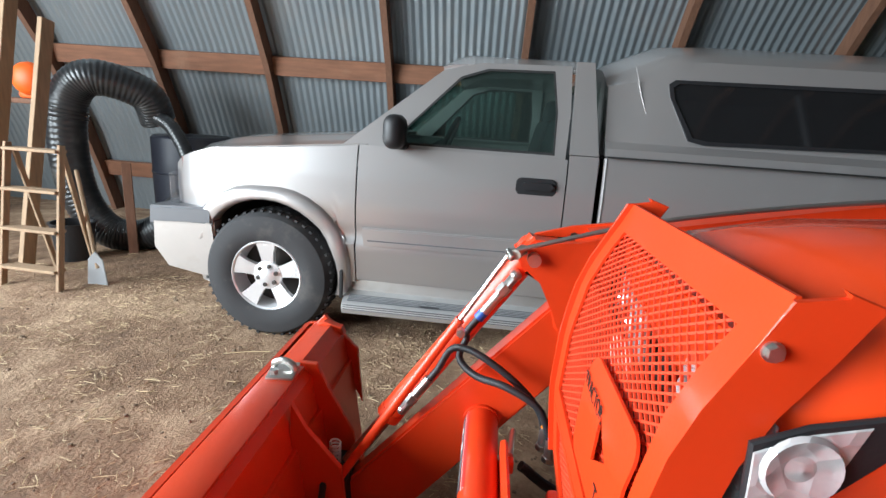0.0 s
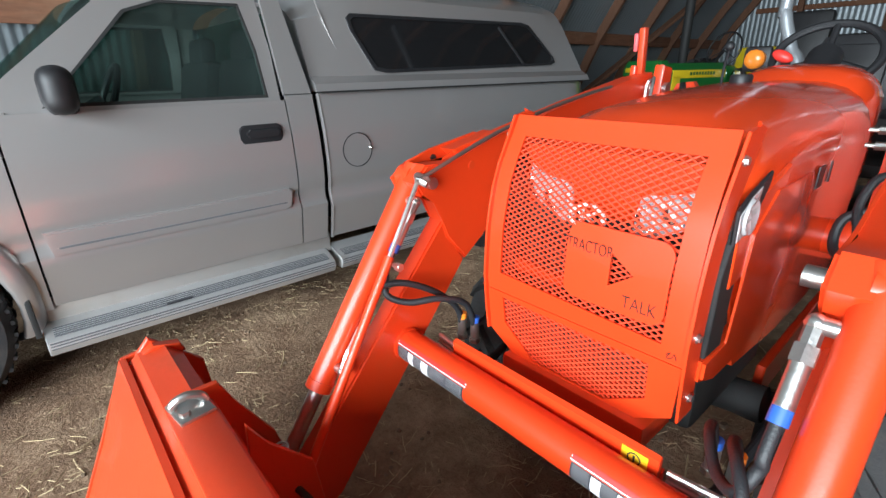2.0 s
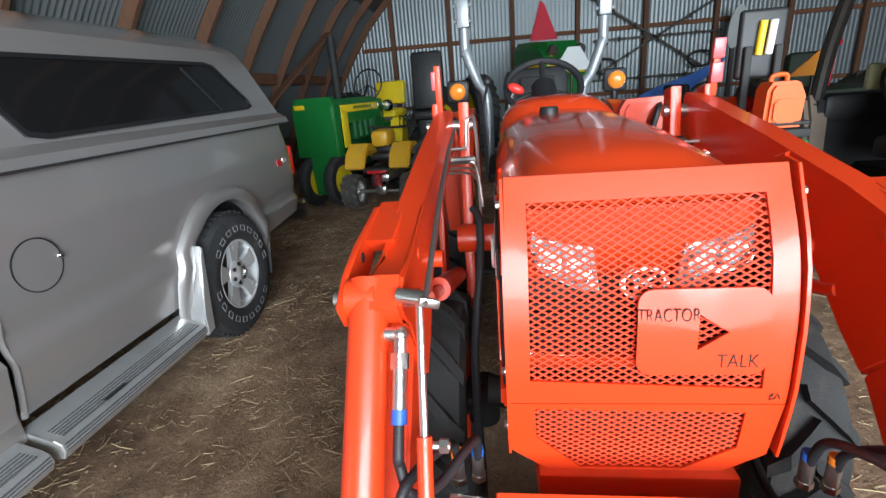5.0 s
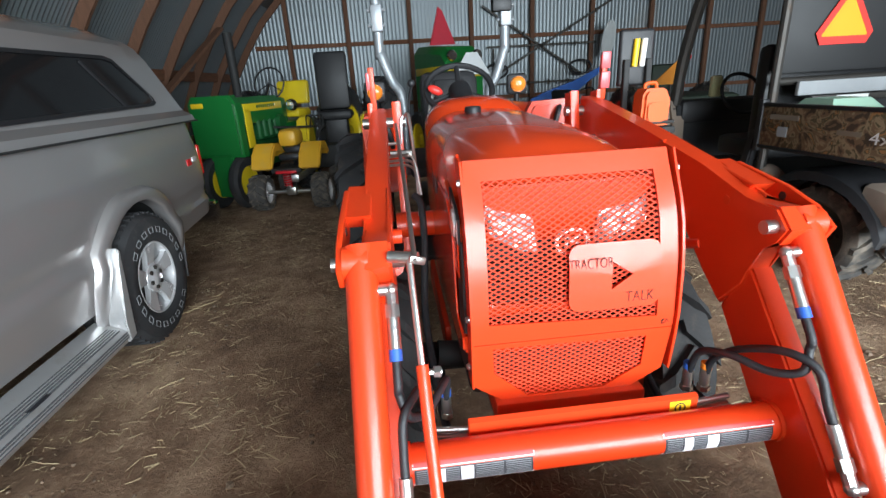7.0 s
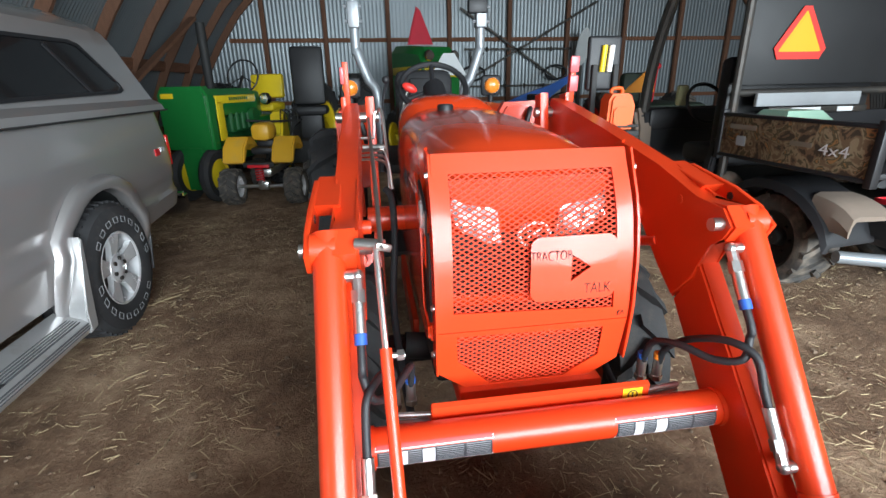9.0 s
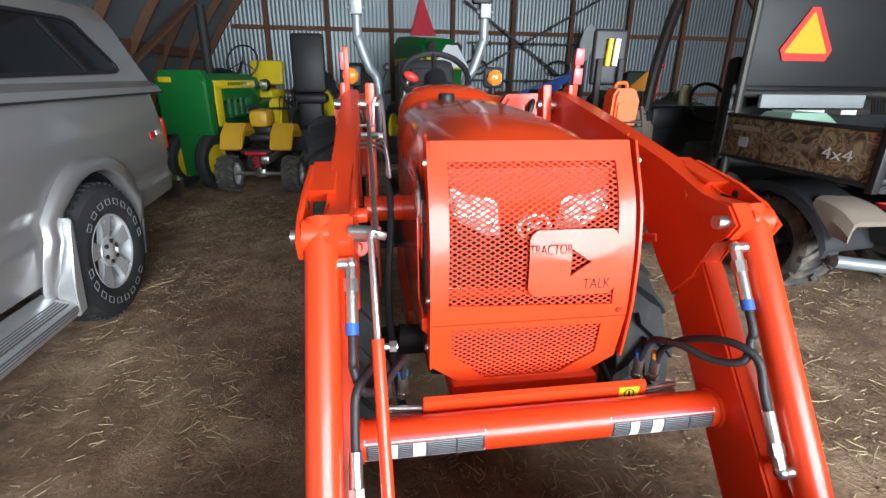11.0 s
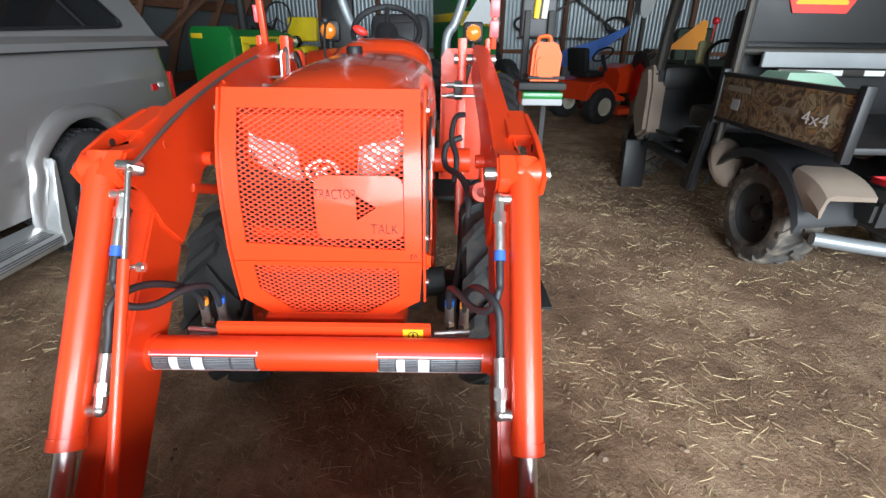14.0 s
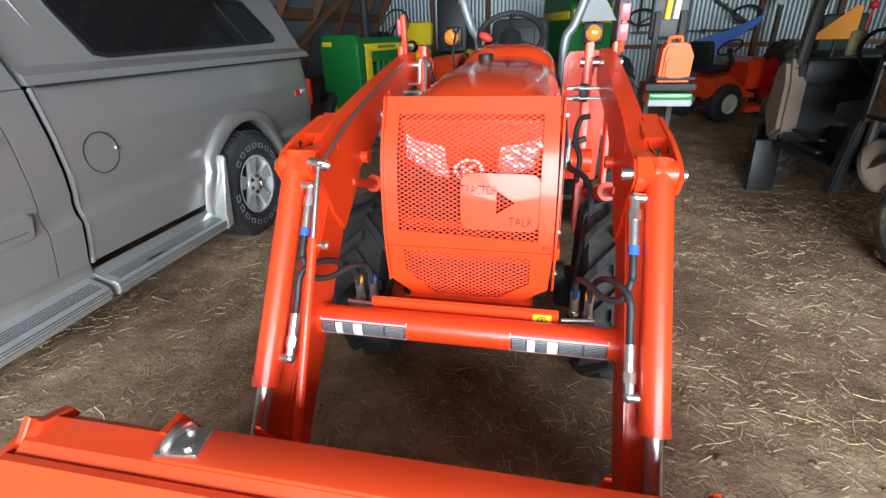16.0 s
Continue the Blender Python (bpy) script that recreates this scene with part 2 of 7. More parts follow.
def thing(name, label, category, group="", kind="", at=(0, 0, 0), turn=0):
    ob = new(name)
    ob.matrix_basis = pose(*at, 0, 0, turn)
    ob.empty_display_size = 0.1
    return tagged(ob, label, category, group, kind)


def solid(name, bm, material, label, category, group="", kind="", sharp=32):
    return tagged(new(name, finish(name, bm, material, sharp)), label, category, group, kind)


def B():
    return bmesh.new()


def box(bm, c, s, rot=(0, 0, 0), bevel=0.004, seg=2):
    m = pose(*c, *rot) @ Matrix.Diagonal((*s, 1))
    r = bmesh.ops.create_cube(bm, size=1.0, matrix=m)
    if bevel:
        es = list({e for v in r["verts"] for e in v.link_edges})
        bmesh.ops.bevel(bm, geom=es, offset=min(bevel, min(s) * 0.45), segments=seg, profile=0.5, affect="EDGES")
    return bm


def beam(bm, p, q, w, h, up=(0, 0, 1), bevel=0.003):
    p, q = Vector(p), Vector(q)
    d = q - p
    z = d.normalized()
    x = Vector(up).cross(z)
    if x.length < 1e-4:
        x = Vector((1, 0, 0))
    x.normalize()
    y = z.cross(x)
    m = Matrix((x, y, z)).transposed().to_4x4()
    m.translation = (p + q) / 2
    r = bmesh.ops.create_cube(bm, size=1.0, matrix=m @ Matrix.Diagonal((w, h, d.length, 1)))
    if bevel:
        es = list({e for v in r["verts"] for e in v.link_edges})
        bmesh.ops.bevel(bm, geom=es, offset=min(bevel, w * 0.4, h * 0.4), segments=1, affect="EDGES")
    return bm


def cyl(bm, p, q, r, r2=None, seg=20, cap=True):
    p, q = Vector(p), Vector(q)
    d = q - p
    m = d.to_track_quat("Z", "Y").to_matrix().to_4x4()
    m.translation = (p + q) / 2
    bmesh.ops.create_cone(bm, cap_ends=cap, segments=seg, radius1=r, radius2=r if r2 is None else r2, depth=d.length, matrix=m)
    return bm


def ball(bm, c, r, s=(1, 1, 1), u=16, v=10, rot=(0, 0, 0)):
    bmesh.ops.create_uvsphere(bm, u_segments=u, v_segments=v, radius=r, matrix=pose(*c, *rot) @ Matrix.Diagonal((*s, 1)))
    return bm


def smooth_path(pts, n=8, closed=False):
    pts = [Vector(p) for p in pts]
    out = []
    k = len(pts)
    for i in range(k if closed else k - 1):
        g = (lambda j: pts[j % k]) if closed else (lambda j: pts[min(max(j, 0), k - 1)])
        a, b, c, d = g(i - 1), g(i), g(i + 1), g(i + 2)
        for s in range(n):
            t = s / n
            out.append(0.5 * (2 * b + (c - a) * t + (2 * a - 5 * b + 4 * c - d) * t * t + (3 * b - a - 3 * c + d) * t ** 3))
    if not closed:
        out.append(pts[-1])
    return out


def tube(bm, pts, r, seg=10, closed=False, radii=None):
    pts = [Vector(p) for p in pts]
    n = len(pts)
    rings = []
    nrm = None
    for i, p in enumerate(pts):
        a = pts[(i - 1) % n] if closed or i > 0 else p
        b = pts[(i + 1) % n] if closed or i < n - 1 else p
        t = (b - a).normalized()
        if nrm is None:
            nrm = t.orthogonal().normalized()
        nrm = (nrm - t * nrm.dot(t)).normalized()
        bi = t.cross(nrm)
        rr = radii[i] if radii else r
        rings.append([bm.verts.new(p + (nrm * math.cos(2 * math.pi * k / seg) + bi * math.sin(2 * math.pi * k / seg)) * rr) for k in range(seg)])
    for i in range(n if closed else n - 1):
        a, b = rings[i], rings[(i + 1) % n]
        for k in range(seg):
            bm.faces.new((a[k], a[(k + 1) % seg], b[(k + 1) % seg], b[k]))
    if not closed:
        bm.faces.new(rings[0][::-1])
        bm.faces.new(rings[-1])
    return bm


def rod(bm, pts, r, n=6, seg=10, closed=False):
    return tube(bm, smooth_path(pts, n, closed), r, seg, closed)


def prism(bm, pts, a, b, axis="x", bevel=0.0, seg=2):
    """Outline in the plane across axis (x: y,z; y: x,z; z: x,y), from a to b along it."""
    def at(u, v, w):
        return {"x": (w, u, v), "y": (u, w, v), "z": (u, v, w)}[axis]
    lo = [bm.verts.new(at(u, v, a)) for u, v in pts]
    hi = [bm.verts.new(at(u, v, b)) for u, v in pts]
    fs = [bm.faces.new(lo), bm.faces.new(hi[::-1])]
    k = len(pts)
    for i in range(k):
        fs.append(bm.faces.new((lo[i], lo[(i + 1) % k], hi[(i + 1) % k], hi[i])))
    if bevel:
        es = {e for f in fs[:2] for e in f.edges}
        bmesh.ops.bevel(bm, geom=list(es), offset=bevel, segments=seg, affect="EDGES")
    return bm


def ring_plate(bm, outer, inner, a, b, axis="y"):
    """Flat plate with a hole: outer and inner outlines of one length."""
    def at(u, v, w):
        return {"x": (w, u, v), "y": (u, w, v), "z": (u, v, w)}[axis]
    k = len(outer)
    V = [[bm.verts.new(at(u, v, w)) for u, v in o] for w in (a, b) for o in (outer, inner)]
    for i in range(k):
        j = (i + 1) % k
        bm.faces.new((V[0][i], V[0][j], V[1][j], V[1][i]))
        bm.faces.new((V[2][i], V[3][i], V[3][j], V[2][j]))
        bm.faces.new((V[0][i], V[2][i], V[2][j], V[0][j]))
        bm.faces.new((V[1][i], V[1][j], V[3][j], V[3][i]))
    return bm


def loft(bm, sections, closed=True, caps=True):
    rings = [[bm.verts.new(p) for p in s] for s in sections]
    k = len(rings[0])
    for a, b in zip(rings, rings[1:]):
        for i in range(k if closed else k - 1):
            bm.faces.new((a[i], a[(i + 1) % k], b[(i + 1) % k], b[i]))
    if caps and closed:
        bm.faces.new(rings[0][::-1])
        bm.faces.new(rings[-1])
    return bm


def grid(bm, nu, nv, fn):
    vs = [[bm.verts.new(fn(i / nu, j / nv)) for j in range(nv + 1)] for i in range(nu + 1)]
    for i in range(nu):
        for j in range(nv):
            bm.faces.new((vs[i][j], vs[i + 1][j], vs[i + 1][j + 1], vs[i][j + 1]))
    return bm


def thicken(bm, t):
    bmesh.ops.recalc_face_normals(bm, faces=bm.faces)
    bmesh.ops.solidify(bm, geom=list(bm.faces), thickness=t)
    return bm


def lathe(bm, prof, c, axis="x", seg=32, closed=False):
    """Outline of (radius, along) turned round an axis through c."""
    c = Vector(c)
    rings = []
    for r, w in prof:
        ring = []
        for k in range(seg):
            a = 2 * math.pi * k / seg
            u, v = r * math.cos(a), r * math.sin(a)
            ring.append(bm.verts.new(c + Vector({"x": (w, u, v), "y": (u, w, v), "z": (u, v, w)}[axis])))
        rings.append(ring)
    n = len(rings)
    for i in range(n if closed else n - 1):
        a, b = rings[i], rings[(i + 1) % n]
        for k in range(seg):
            bm.faces.new((a[k], a[(k + 1) % seg], b[(k + 1) % seg], b[k]))
    return bm


def rounded(x0, y0, x1, y1, r, n=5):
    out = []
    for cx, cy, a0 in ((x1 - r, y1 - r, 0), (x0 + r, y1 - r, 90), (x0 + r, y0 + r, 180), (x1 - r, y0 + r, 270)):
        for i in range(n + 1):
            a = radians(a0 + 90 * i / n)
            out.append((cx + r * math.cos(a), cy + r * math.sin(a)))
    return out


def lerp(a, b, t):
    return a + (b - a) * t


def interp(x, table):
    for (a, u), (b, v) in zip(table, table[1:]):
        if x <= b:
            return u + (v - u) * max(0.0, min(1.0, (x - a) / (b - a)))
    return table[-1][1]


def words(name, text, size, m, material, parent, depth=0.0006, label=""):
    cu = bpy.data.curves.new(name, "FONT")
    cu.body, cu.size, cu.extrude = text, size, depth
    cu.offset = -0.0004
    cu.align_x, cu.align_y = "CENTER", "CENTER"
    tmp = bpy.data.objects.new(name, cu)
    me = bpy.data.meshes.new_from_object(tmp)
    bpy.data.objects.remove(tmp)
    me.materials.append(material)
    ob = new(name, me)
    ob.parent = parent
    ob.matrix_basis = m
    if label:
        ob["label"] = label
    return ob


# ---- the shed ----
Y_BACK, Y_FRONT, X_MID, HALF = 11.4, -6.2, 3.3, 8.0
ARCH = [(0.0, 8.0), (1.0, 7.68), (2.0, 7.2), (3.0, 6.45), (4.0, 5.4), (4.8, 4.1), (5.4, 2.6), (6.0, 0.0)]


def arch_at(s):
    """Point of the arched cross-section, s from 0 (foot of one wall) over the ridge to 2."""
    t = (s if s <= 1 else 2 - s) * (len(ARCH) - 1)
    i = min(int(t), len(ARCH) - 2)
    z, h = lerp(ARCH[i][0], ARCH[i + 1][0], t - i), lerp(ARCH[i][1], ARCH[i + 1][1], t - i)
    return (X_MID - h if s <= 1 else X_MID + h), z


def ground_height(x, y):
    dip = -0.008 * max(0.0, min(1.0, (-1.35 - x) / 0.35))
    return dip + 0.012 * noise.noise((x * 0.9, y * 0.9, 0)) + 0.008 * noise.noise((x * 3.1, y * 3.1, 4)) + 0.004 * noise.noise((x * 9, y * 9, 9))


def corrugated(name, a0, a1, y0, y1):
    """Part of the arched skin between two places of the cross-section, its ribs running up the slope."""
    bm = B()
    pitch = 0.068
    ny = int((y1 - y0) / (pitch / 4))
    ns = 10
    fy = [y0 + (y1 - y0) * j / ny for j in range(ny + 1)]
    rows = []
    for i in range(ns + 1):
        x, z = arch_at(lerp(a0, a1, i / ns))
        x2, z2 = arch_at(lerp(a0, a1, i / ns) + 0.01)
        nx, nzz = (z2 - z), -(x2 - x)
        ln = math.hypot(nx, nzz)
        rows.append([bm.verts.new((x + nx / ln * 0.009 * math.sin(2 * math.pi * y / pitch), y, z - 0.05 + nzz / ln * 0.009 * math.sin(2 * math.pi * y / pitch))) for y in fy])
    for a, b in zip(rows, rows[1:]):
        for j in range(ny):
            bm.faces.new((a[j], a[j + 1], b[j + 1], b[j]))
    return bm


wall_west = solid("wall_west", corrugated("w", 0.0, 0.45, Y_FRONT, Y_BACK), STEEL_SHEET, "leaning wall of galvanised corrugated steel sheets", "wall", kind="structure", sharp=80)
# east wall and roof take the darkened sheet so the shed's fill light drops
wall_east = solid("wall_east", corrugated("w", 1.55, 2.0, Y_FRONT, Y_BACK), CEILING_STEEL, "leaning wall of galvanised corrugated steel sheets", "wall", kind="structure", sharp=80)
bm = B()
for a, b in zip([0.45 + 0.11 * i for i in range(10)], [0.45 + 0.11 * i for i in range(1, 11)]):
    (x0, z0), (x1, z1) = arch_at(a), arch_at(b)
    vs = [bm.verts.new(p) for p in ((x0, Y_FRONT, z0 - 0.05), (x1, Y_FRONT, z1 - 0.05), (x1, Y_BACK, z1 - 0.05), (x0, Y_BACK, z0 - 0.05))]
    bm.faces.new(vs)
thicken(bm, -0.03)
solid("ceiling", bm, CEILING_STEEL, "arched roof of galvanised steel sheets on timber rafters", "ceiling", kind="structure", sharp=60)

# end wall: upright ribs
bm = B()
pitch = 0.09
nx = int(2 * HALF / (pitch / 4))
top = []
for i in range(nx + 1):
    x = X_MID - HALF + 2 * HALF * i / nx
    h = abs(x - X_MID)
    zt = interp(HALF - h, [(HALF - w, z) for z, w in ARCH])
    d = 0.006 * math.sin(2 * math.pi * x / pitch)
    top.append((bm.verts.new((x, Y_BACK + d, -0.1)), bm.verts.new((x, Y_BACK + d, max(zt, -0.05)))))
for a, b in zip(top, top[1:]):
    bm.faces.new((a[0], b[0], b[1], a[1]))
solid("wall_north", bm, STEEL_SHEET, "end wall of upright galvanised corrugated sheets", "wall", kind="structure", sharp=80)

# front end: open doorway between two side pieces, header above
bm = B()
for x0, x1 in ((-4.6, -0.9), (6.0, 11.2)):
    box(bm, ((x0 + x1) / 2, Y_FRONT, 1.9), (x1 - x0, 0.08, 3.9), bevel=0)
box(bm, (X_MID, Y_FRONT, 4.85), (11.0, 0.08, 2.2), bevel=0)
solid("wall_south", bm, STEEL_SHEET, "front end of the shed with a wide open doorway", "wall", kind="structure")

# timber arch ribs, girts and end-wall posts
RIB_Y = [-4.49, -3.38, -2.24, -1.07, 0.14, 1.38, 2.66, 3.9, 5.15, 6.4, 7.65, 8.9, 10.15, 11.3]
rib_me = None
for y in RIB_Y:
    if rib_me is None:
        bm = B()
        rows = []
        for i in range(25):
            s = 2.0 * i / 24
            x, z = arch_at(s)
            x2, z2 = arch_at(min(2.0, s + 0.02))
            x1, z1 = arch_at(max(0.0, s - 0.02))
            t = Vector((x2 - x1, 0, z2 - z1)).normalized()
            nrm = Vector((t.z, 0, -t.x))
            o = Vector((x, 0, z - 0.05))
            rows.append([o + nrm * 0.015 + Vector((0, -0.028, 0)), o + nrm * 0.015 + Vector((0, 0.028, 0)), o + nrm * 0.15 + Vector((0, 0.028, 0)), o + nrm * 0.15 + Vector((0, -0.028, 0))])
        loft(bm, rows)
        rib_me = finish("rib", bm, WOOD)
    rib = new("arch_rib", rib_me)
    rib.location = (0, y, 0)
    tagged(rib, "red-brown laminated timber arch rib against the steel skin", "rafter", "timber ribs", "structure")
for z in (1.72, 0.55):
    bm = B()
    i = interp(z, [(a, b) for a, b in ARCH])
    x = X_MID - i
    for a, b in zip(RIB_Y, RIB_Y[1:]):
        beam(bm, (x + 0.06, a + 0.03, z - 0.05), (x + 0.06, b - 0.03, z - 0.05), 0.045, 0.17, up=(0.25, 0, 1), bevel=0.004)
    solid("girt", bm, GIRT, "stained red-brown timber girt between the ribs", "girt", kind="structure")
for z, dx in ((2.28, 0), (0.9, 0), (3.7, 0)):
    bm = B()
    w = interp(z, ARCH) - 0.3
    box(bm, (X_MID, Y_BACK - 0.06, z), (2 * w, 0.05, 0.09), bevel=0.004)
    solid("girt", bm, GIRT, "brown timber rail across the end wall", "girt", kind="structure")
POST_X = [-2.6, -1.25, 0.2, 1.65, 3.12, 4.6, 6.1, 7.6, 9.0]
for x in POST_X:
    bm = B()
    zt = interp(HALF - abs(x - X_MID), [(HALF - w, z) for z, w in ARCH]) - 0.1
    box(bm, (x, Y_BACK - 0.13, zt / 2), (0.1, 0.09, zt), bevel=0.005)
    solid("wall_post", bm, WOOD, "brown timber post of the end wall", "post", "end wall posts", "structure")

# dirt floor: fine near the machines, and running on to the horizon
bm = B()
xs = [-400, -60, -12, -6] + [-5 + 0.1 * i for i in range(111)] + [7, 9, 14, 60, 400]
ys = [-400, -60, -14, -8, -6] + [-5 + 0.1 * i for i in range(121)] + [8, 9.5, 12, 16, 60, 400]
vs = [[bm.verts.new((x, y, ground_height(x, y))) for y in ys] for x in xs]
for i in range(len(xs) - 1):
    for j in range(len(ys) - 1):
        bm.faces.new((vs[i][j], vs[i + 1][j], vs[i + 1][j + 1], vs[i][j + 1]))
solid("ground", bm, DIRT, "brown packed dirt floor strewn with straw", "ground", kind="structure", sharp=180)
# out of view: pale apron added so glossy paint mirrors bright ground
bm = B()
grid(bm, 40, 20, lambda u, v: (lerp(-14, 18, u), lerp(-26, -6.3, v), 0.012 + 0.01 * noise.noise((u * 30, v * 20, 2))))
solid("pavement", bm, mat("pale_gravel", (0.42, 0.40, 0.37), 0.9, vary=0.25, scale=20, bump=0.4, bump_scale=80), "unseen pale gravel apron added outside the doorway for bright reflections", "gravel", kind="structure")


# ---- orange compact tractor ----
def ag_tyre(bm_t, c, R, w, lugs, lug_h):
    """Agricultural tyre round an x axis at c: carcass with slanted lugs in two rows."""
    h = w / 2
    lathe(bm_t, [(R * 0.58, -h * 0.8), (R * 0.66, -h * 0.98), (R * 0.8, -h), (R * 0.92, -h * 0.86), (R - lug_h, -h * 0.6), (R - lug_h * 0.8, 0), (R - lug_h, h * 0.6), (R * 0.92, h * 0.86), (R * 0.8, h), (R * 0.66, h * 0.98), (R * 0.58, h * 0.8)], c, seg=40)
    return bm_t


def ag_wheel(parent, c, R, w, rim_mat, lugs=14, lug_h=0.035, rubber=RUBBER):
    bm = B()
    ag_tyre(bm, c, R, w, lugs, lug_h)
    wheel = part("tyre", bm, rubber, parent, "black rubber tyre with deep slanted lugs")
    h = w / 2
    for sgn in (-1, 1):
        bm = B()
        sec = []
        da = 0.045 * (16 / lugs)
        for t in (0.0, 0.3, 0.65, 0.9, 1.0):
            ang = 0.30 * t * (16 / lugs)
            x = sgn * h * lerp(-0.08, 0.99, t)
            ro = R if t < 0.7 else lerp(R * 0.985, R * 0.93, (t - 0.7) / 0.3)
            ri = R - lug_h * (1.3 if t < 0.7 else 2.2)
            sec.append([Vector((x, r * math.cos(ang + q), r * math.sin(ang + q))) for r, q in ((ri, -da * 1.3), (ro, -da), (ro, da), (ri, da * 1.3))])
        loft(bm, sec)
        me = finish("lug", bm, rubber)
        for i in range(lugs):
            lug = new("lug", me)
            lug.parent = wheel
            lug.matrix_basis = Matrix.Translation(c) @ Matrix.Rotation(2 * math.pi * (i + (0.5 if sgn > 0 else 0)) / lugs, 4, "X")
    bm = B()
    lathe(bm, [(R * 0.6, -h * 0.85), (R * 0.57, -h * 0.6), (R * 0.5, -h * 0.45), (R * 0.2, -h * 0.3), (R * 0.14, -h * 0.7), (0.005, -h * 0.72)], c, seg=32)
    lathe(bm, [(R * 0.6, h * 0.85), (R * 0.57, h * 0.6), (R * 0.5, h * 0.45), (R * 0.2, h * 0.3), (R * 0.14, h * 0.7), (0.005, h * 0.72)], c, seg=32)
    for k in range(6):
        a = k * math.pi / 3
        for s in (-1, 1):
            cyl(bm, (c[0] + s * h * 0.3, c[1] + R * 0.3 * math.cos(a), c[2] + R * 0.3 * math.sin(a)), (c[0] + s * h * 0.5, c[1] + R * 0.3 * math.cos(a), c[2] + R * 0.3 * math.sin(a)), R * 0.03, seg=8)
    part("rim", bm, rim_mat, wheel, "painted steel rim")
    return wheel


tractor = thing("compact_tractor", "bright orange compact tractor with front loader and cut-out grille guard", "tractor")


def guard_y(z):
    return interp(z, [(0.50, 0.118), (0.62, 0.104), (0.76, 0.088), (0.9, 0.094), (1.0, 0.113), (1.06, 0.138), (1.10, 0.160), (1.145, 0.180)])


def guard_half(z):
    return interp(z, [(0.50, 0.235), (0.75, 0.243), (0.95, 0.236), (1.13, 0.222)])


def sheet(bm, outer, inner, t=0.005, n=6):
    """Frame of sheet steel that follows the guard's bulge: outlines in x,z of one length, cut into strips."""
    k = len(outer)
    def fine(o):
        return [(lerp(o[i][0], o[(i + 1) % k][0], s / n), lerp(o[i][1], o[(i + 1) % k][1], s / n)) for i in range(k) for s in range(n)]
    fo, fi = fine(outer), fine(inner)
    V = [[bm.verts.new((x, guard_y(z) + d, z)) for x, z in o] for d in (0, t) for o in (fo, fi)]
    m = len(fo)
    for i in range(m):
        j = (i + 1) % m
        bm.faces.new((V[0][i], V[0][j], V[1][j], V[1][i]))
        bm.faces.new((V[2][i], V[3][i], V[3][j], V[2][j]))
        bm.faces.new((V[0][i], V[2][i], V[2][j], V[0][j]))
        bm.faces.new((V[1][i], V[1][j], V[3][j], V[3][i]))
    return bm


UP_OUT = [(-0.243, 0.735), (0.238, 0.735), (0.236, 0.95), (0.231, 1.145), (-0.238, 1.145), (-0.243, 0.95)]
UP_IN = [(-0.203, 0.784), (0.195, 0.768), (0.194, 0.95), (0.193, 1.101), (-0.201, 1.101), (-0.202, 0.95)]
LO_OUT = [(-0.128, 0.531), (0.112, 0.535), (0.230, 0.612), (0.238, 0.733), (-0.243, 0.733), (-0.242, 0.616)]
LO_IN = [(-0.108, 0.570), (0.085, 0.570), (0.176, 0.628), (0.177, 0.714), (-0.195, 0.720), (-0.192, 0.648)]
bm = B()
sheet(bm, UP_OUT, UP_IN)
guard = part("guard_frame", bm, ORANGE, tractor, "orange steel upper frame of the grille guard")
bm = B()
sheet(bm, LO_OUT, LO_IN)
part("lower_guard_frame", bm, ORANGE, guard, "orange steel lower frame with clipped corners")


def inside(x, z, poly):
    ok = False
    for (x0, z0), (x1, z1) in zip(poly, poly[1:] + poly[:1]):
        if (z0 > z) != (z1 > z) and x < (x1 - x0) * (z - z0) / (z1 - z0) + x0:
            ok = not ok
    return ok


def expanded(bm, poly, px, pz, w=0.0032, t=0.003):
    """Expanded-metal diamonds: zigzag strands, each its own strip of steel."""
    x0, x1 = min(p[0] for p in poly), max(p[0] for p in poly)
    z0, z1 = min(p[1] for p in poly), max(p[1] for p in poly)
    for r in range(int((z1 - z0) / pz) + 2):
        zb = z0 + r * pz
        for c in range(int((x1 - x0) / px * 2) + 2):
            xa, xb = x0 + c * px / 2, x0 + (c + 1) * px / 2
            za, zc = zb + (pz / 2 if c % 2 else 0), zb + (0 if c % 2 else pz / 2)
            for s in (1, -1):
                ua, ub = (za, zc) if s > 0 else (2 * zb - za, 2 * zb - zc)
                if not inside((xa + xb) / 2, (ua + ub) / 2, poly):
                    continue
                d = Vector((xb - xa, 0, ub - ua)).normalized()
                nn = Vector((-d.z, 0, d.x)) * w / 2
                p, q = Vector((xa, guard_y(ua) + 0.006, ua)), Vector((xb, guard_y(ub) + 0.006, ub))
                e = Vector((0, t, 0))
                v = [bm.verts.new(k) for k in (p - nn, q - nn, q + nn, p + nn, p - nn + e, q - nn + e, q + nn + e, p + nn + e)]
                for f in ((0, 1, 2, 3), (7, 6, 5, 4), (0, 4, 5, 1), (3, 2, 6, 7)):
                    bm.faces.new([v[k] for k in f])
    return bm


bm = B()
expanded(bm, [(x * 1.04, z + (0.006 if z > 0.9 else -0.006)) for x, z in UP_IN], 0.0216, 0.0125, 0.0031)
part("expanded_mesh", bm, ORANGE_MESH, guard, "orange expanded-metal diamond mesh", sharp=30)["kind"] = "stuff"
bm = B()
expanded(bm, [(x * 1.04, z + (0.006 if z > 0.65 else -0.006)) for x, z in LO_IN], 0.0216, 0.0125, 0.0034)
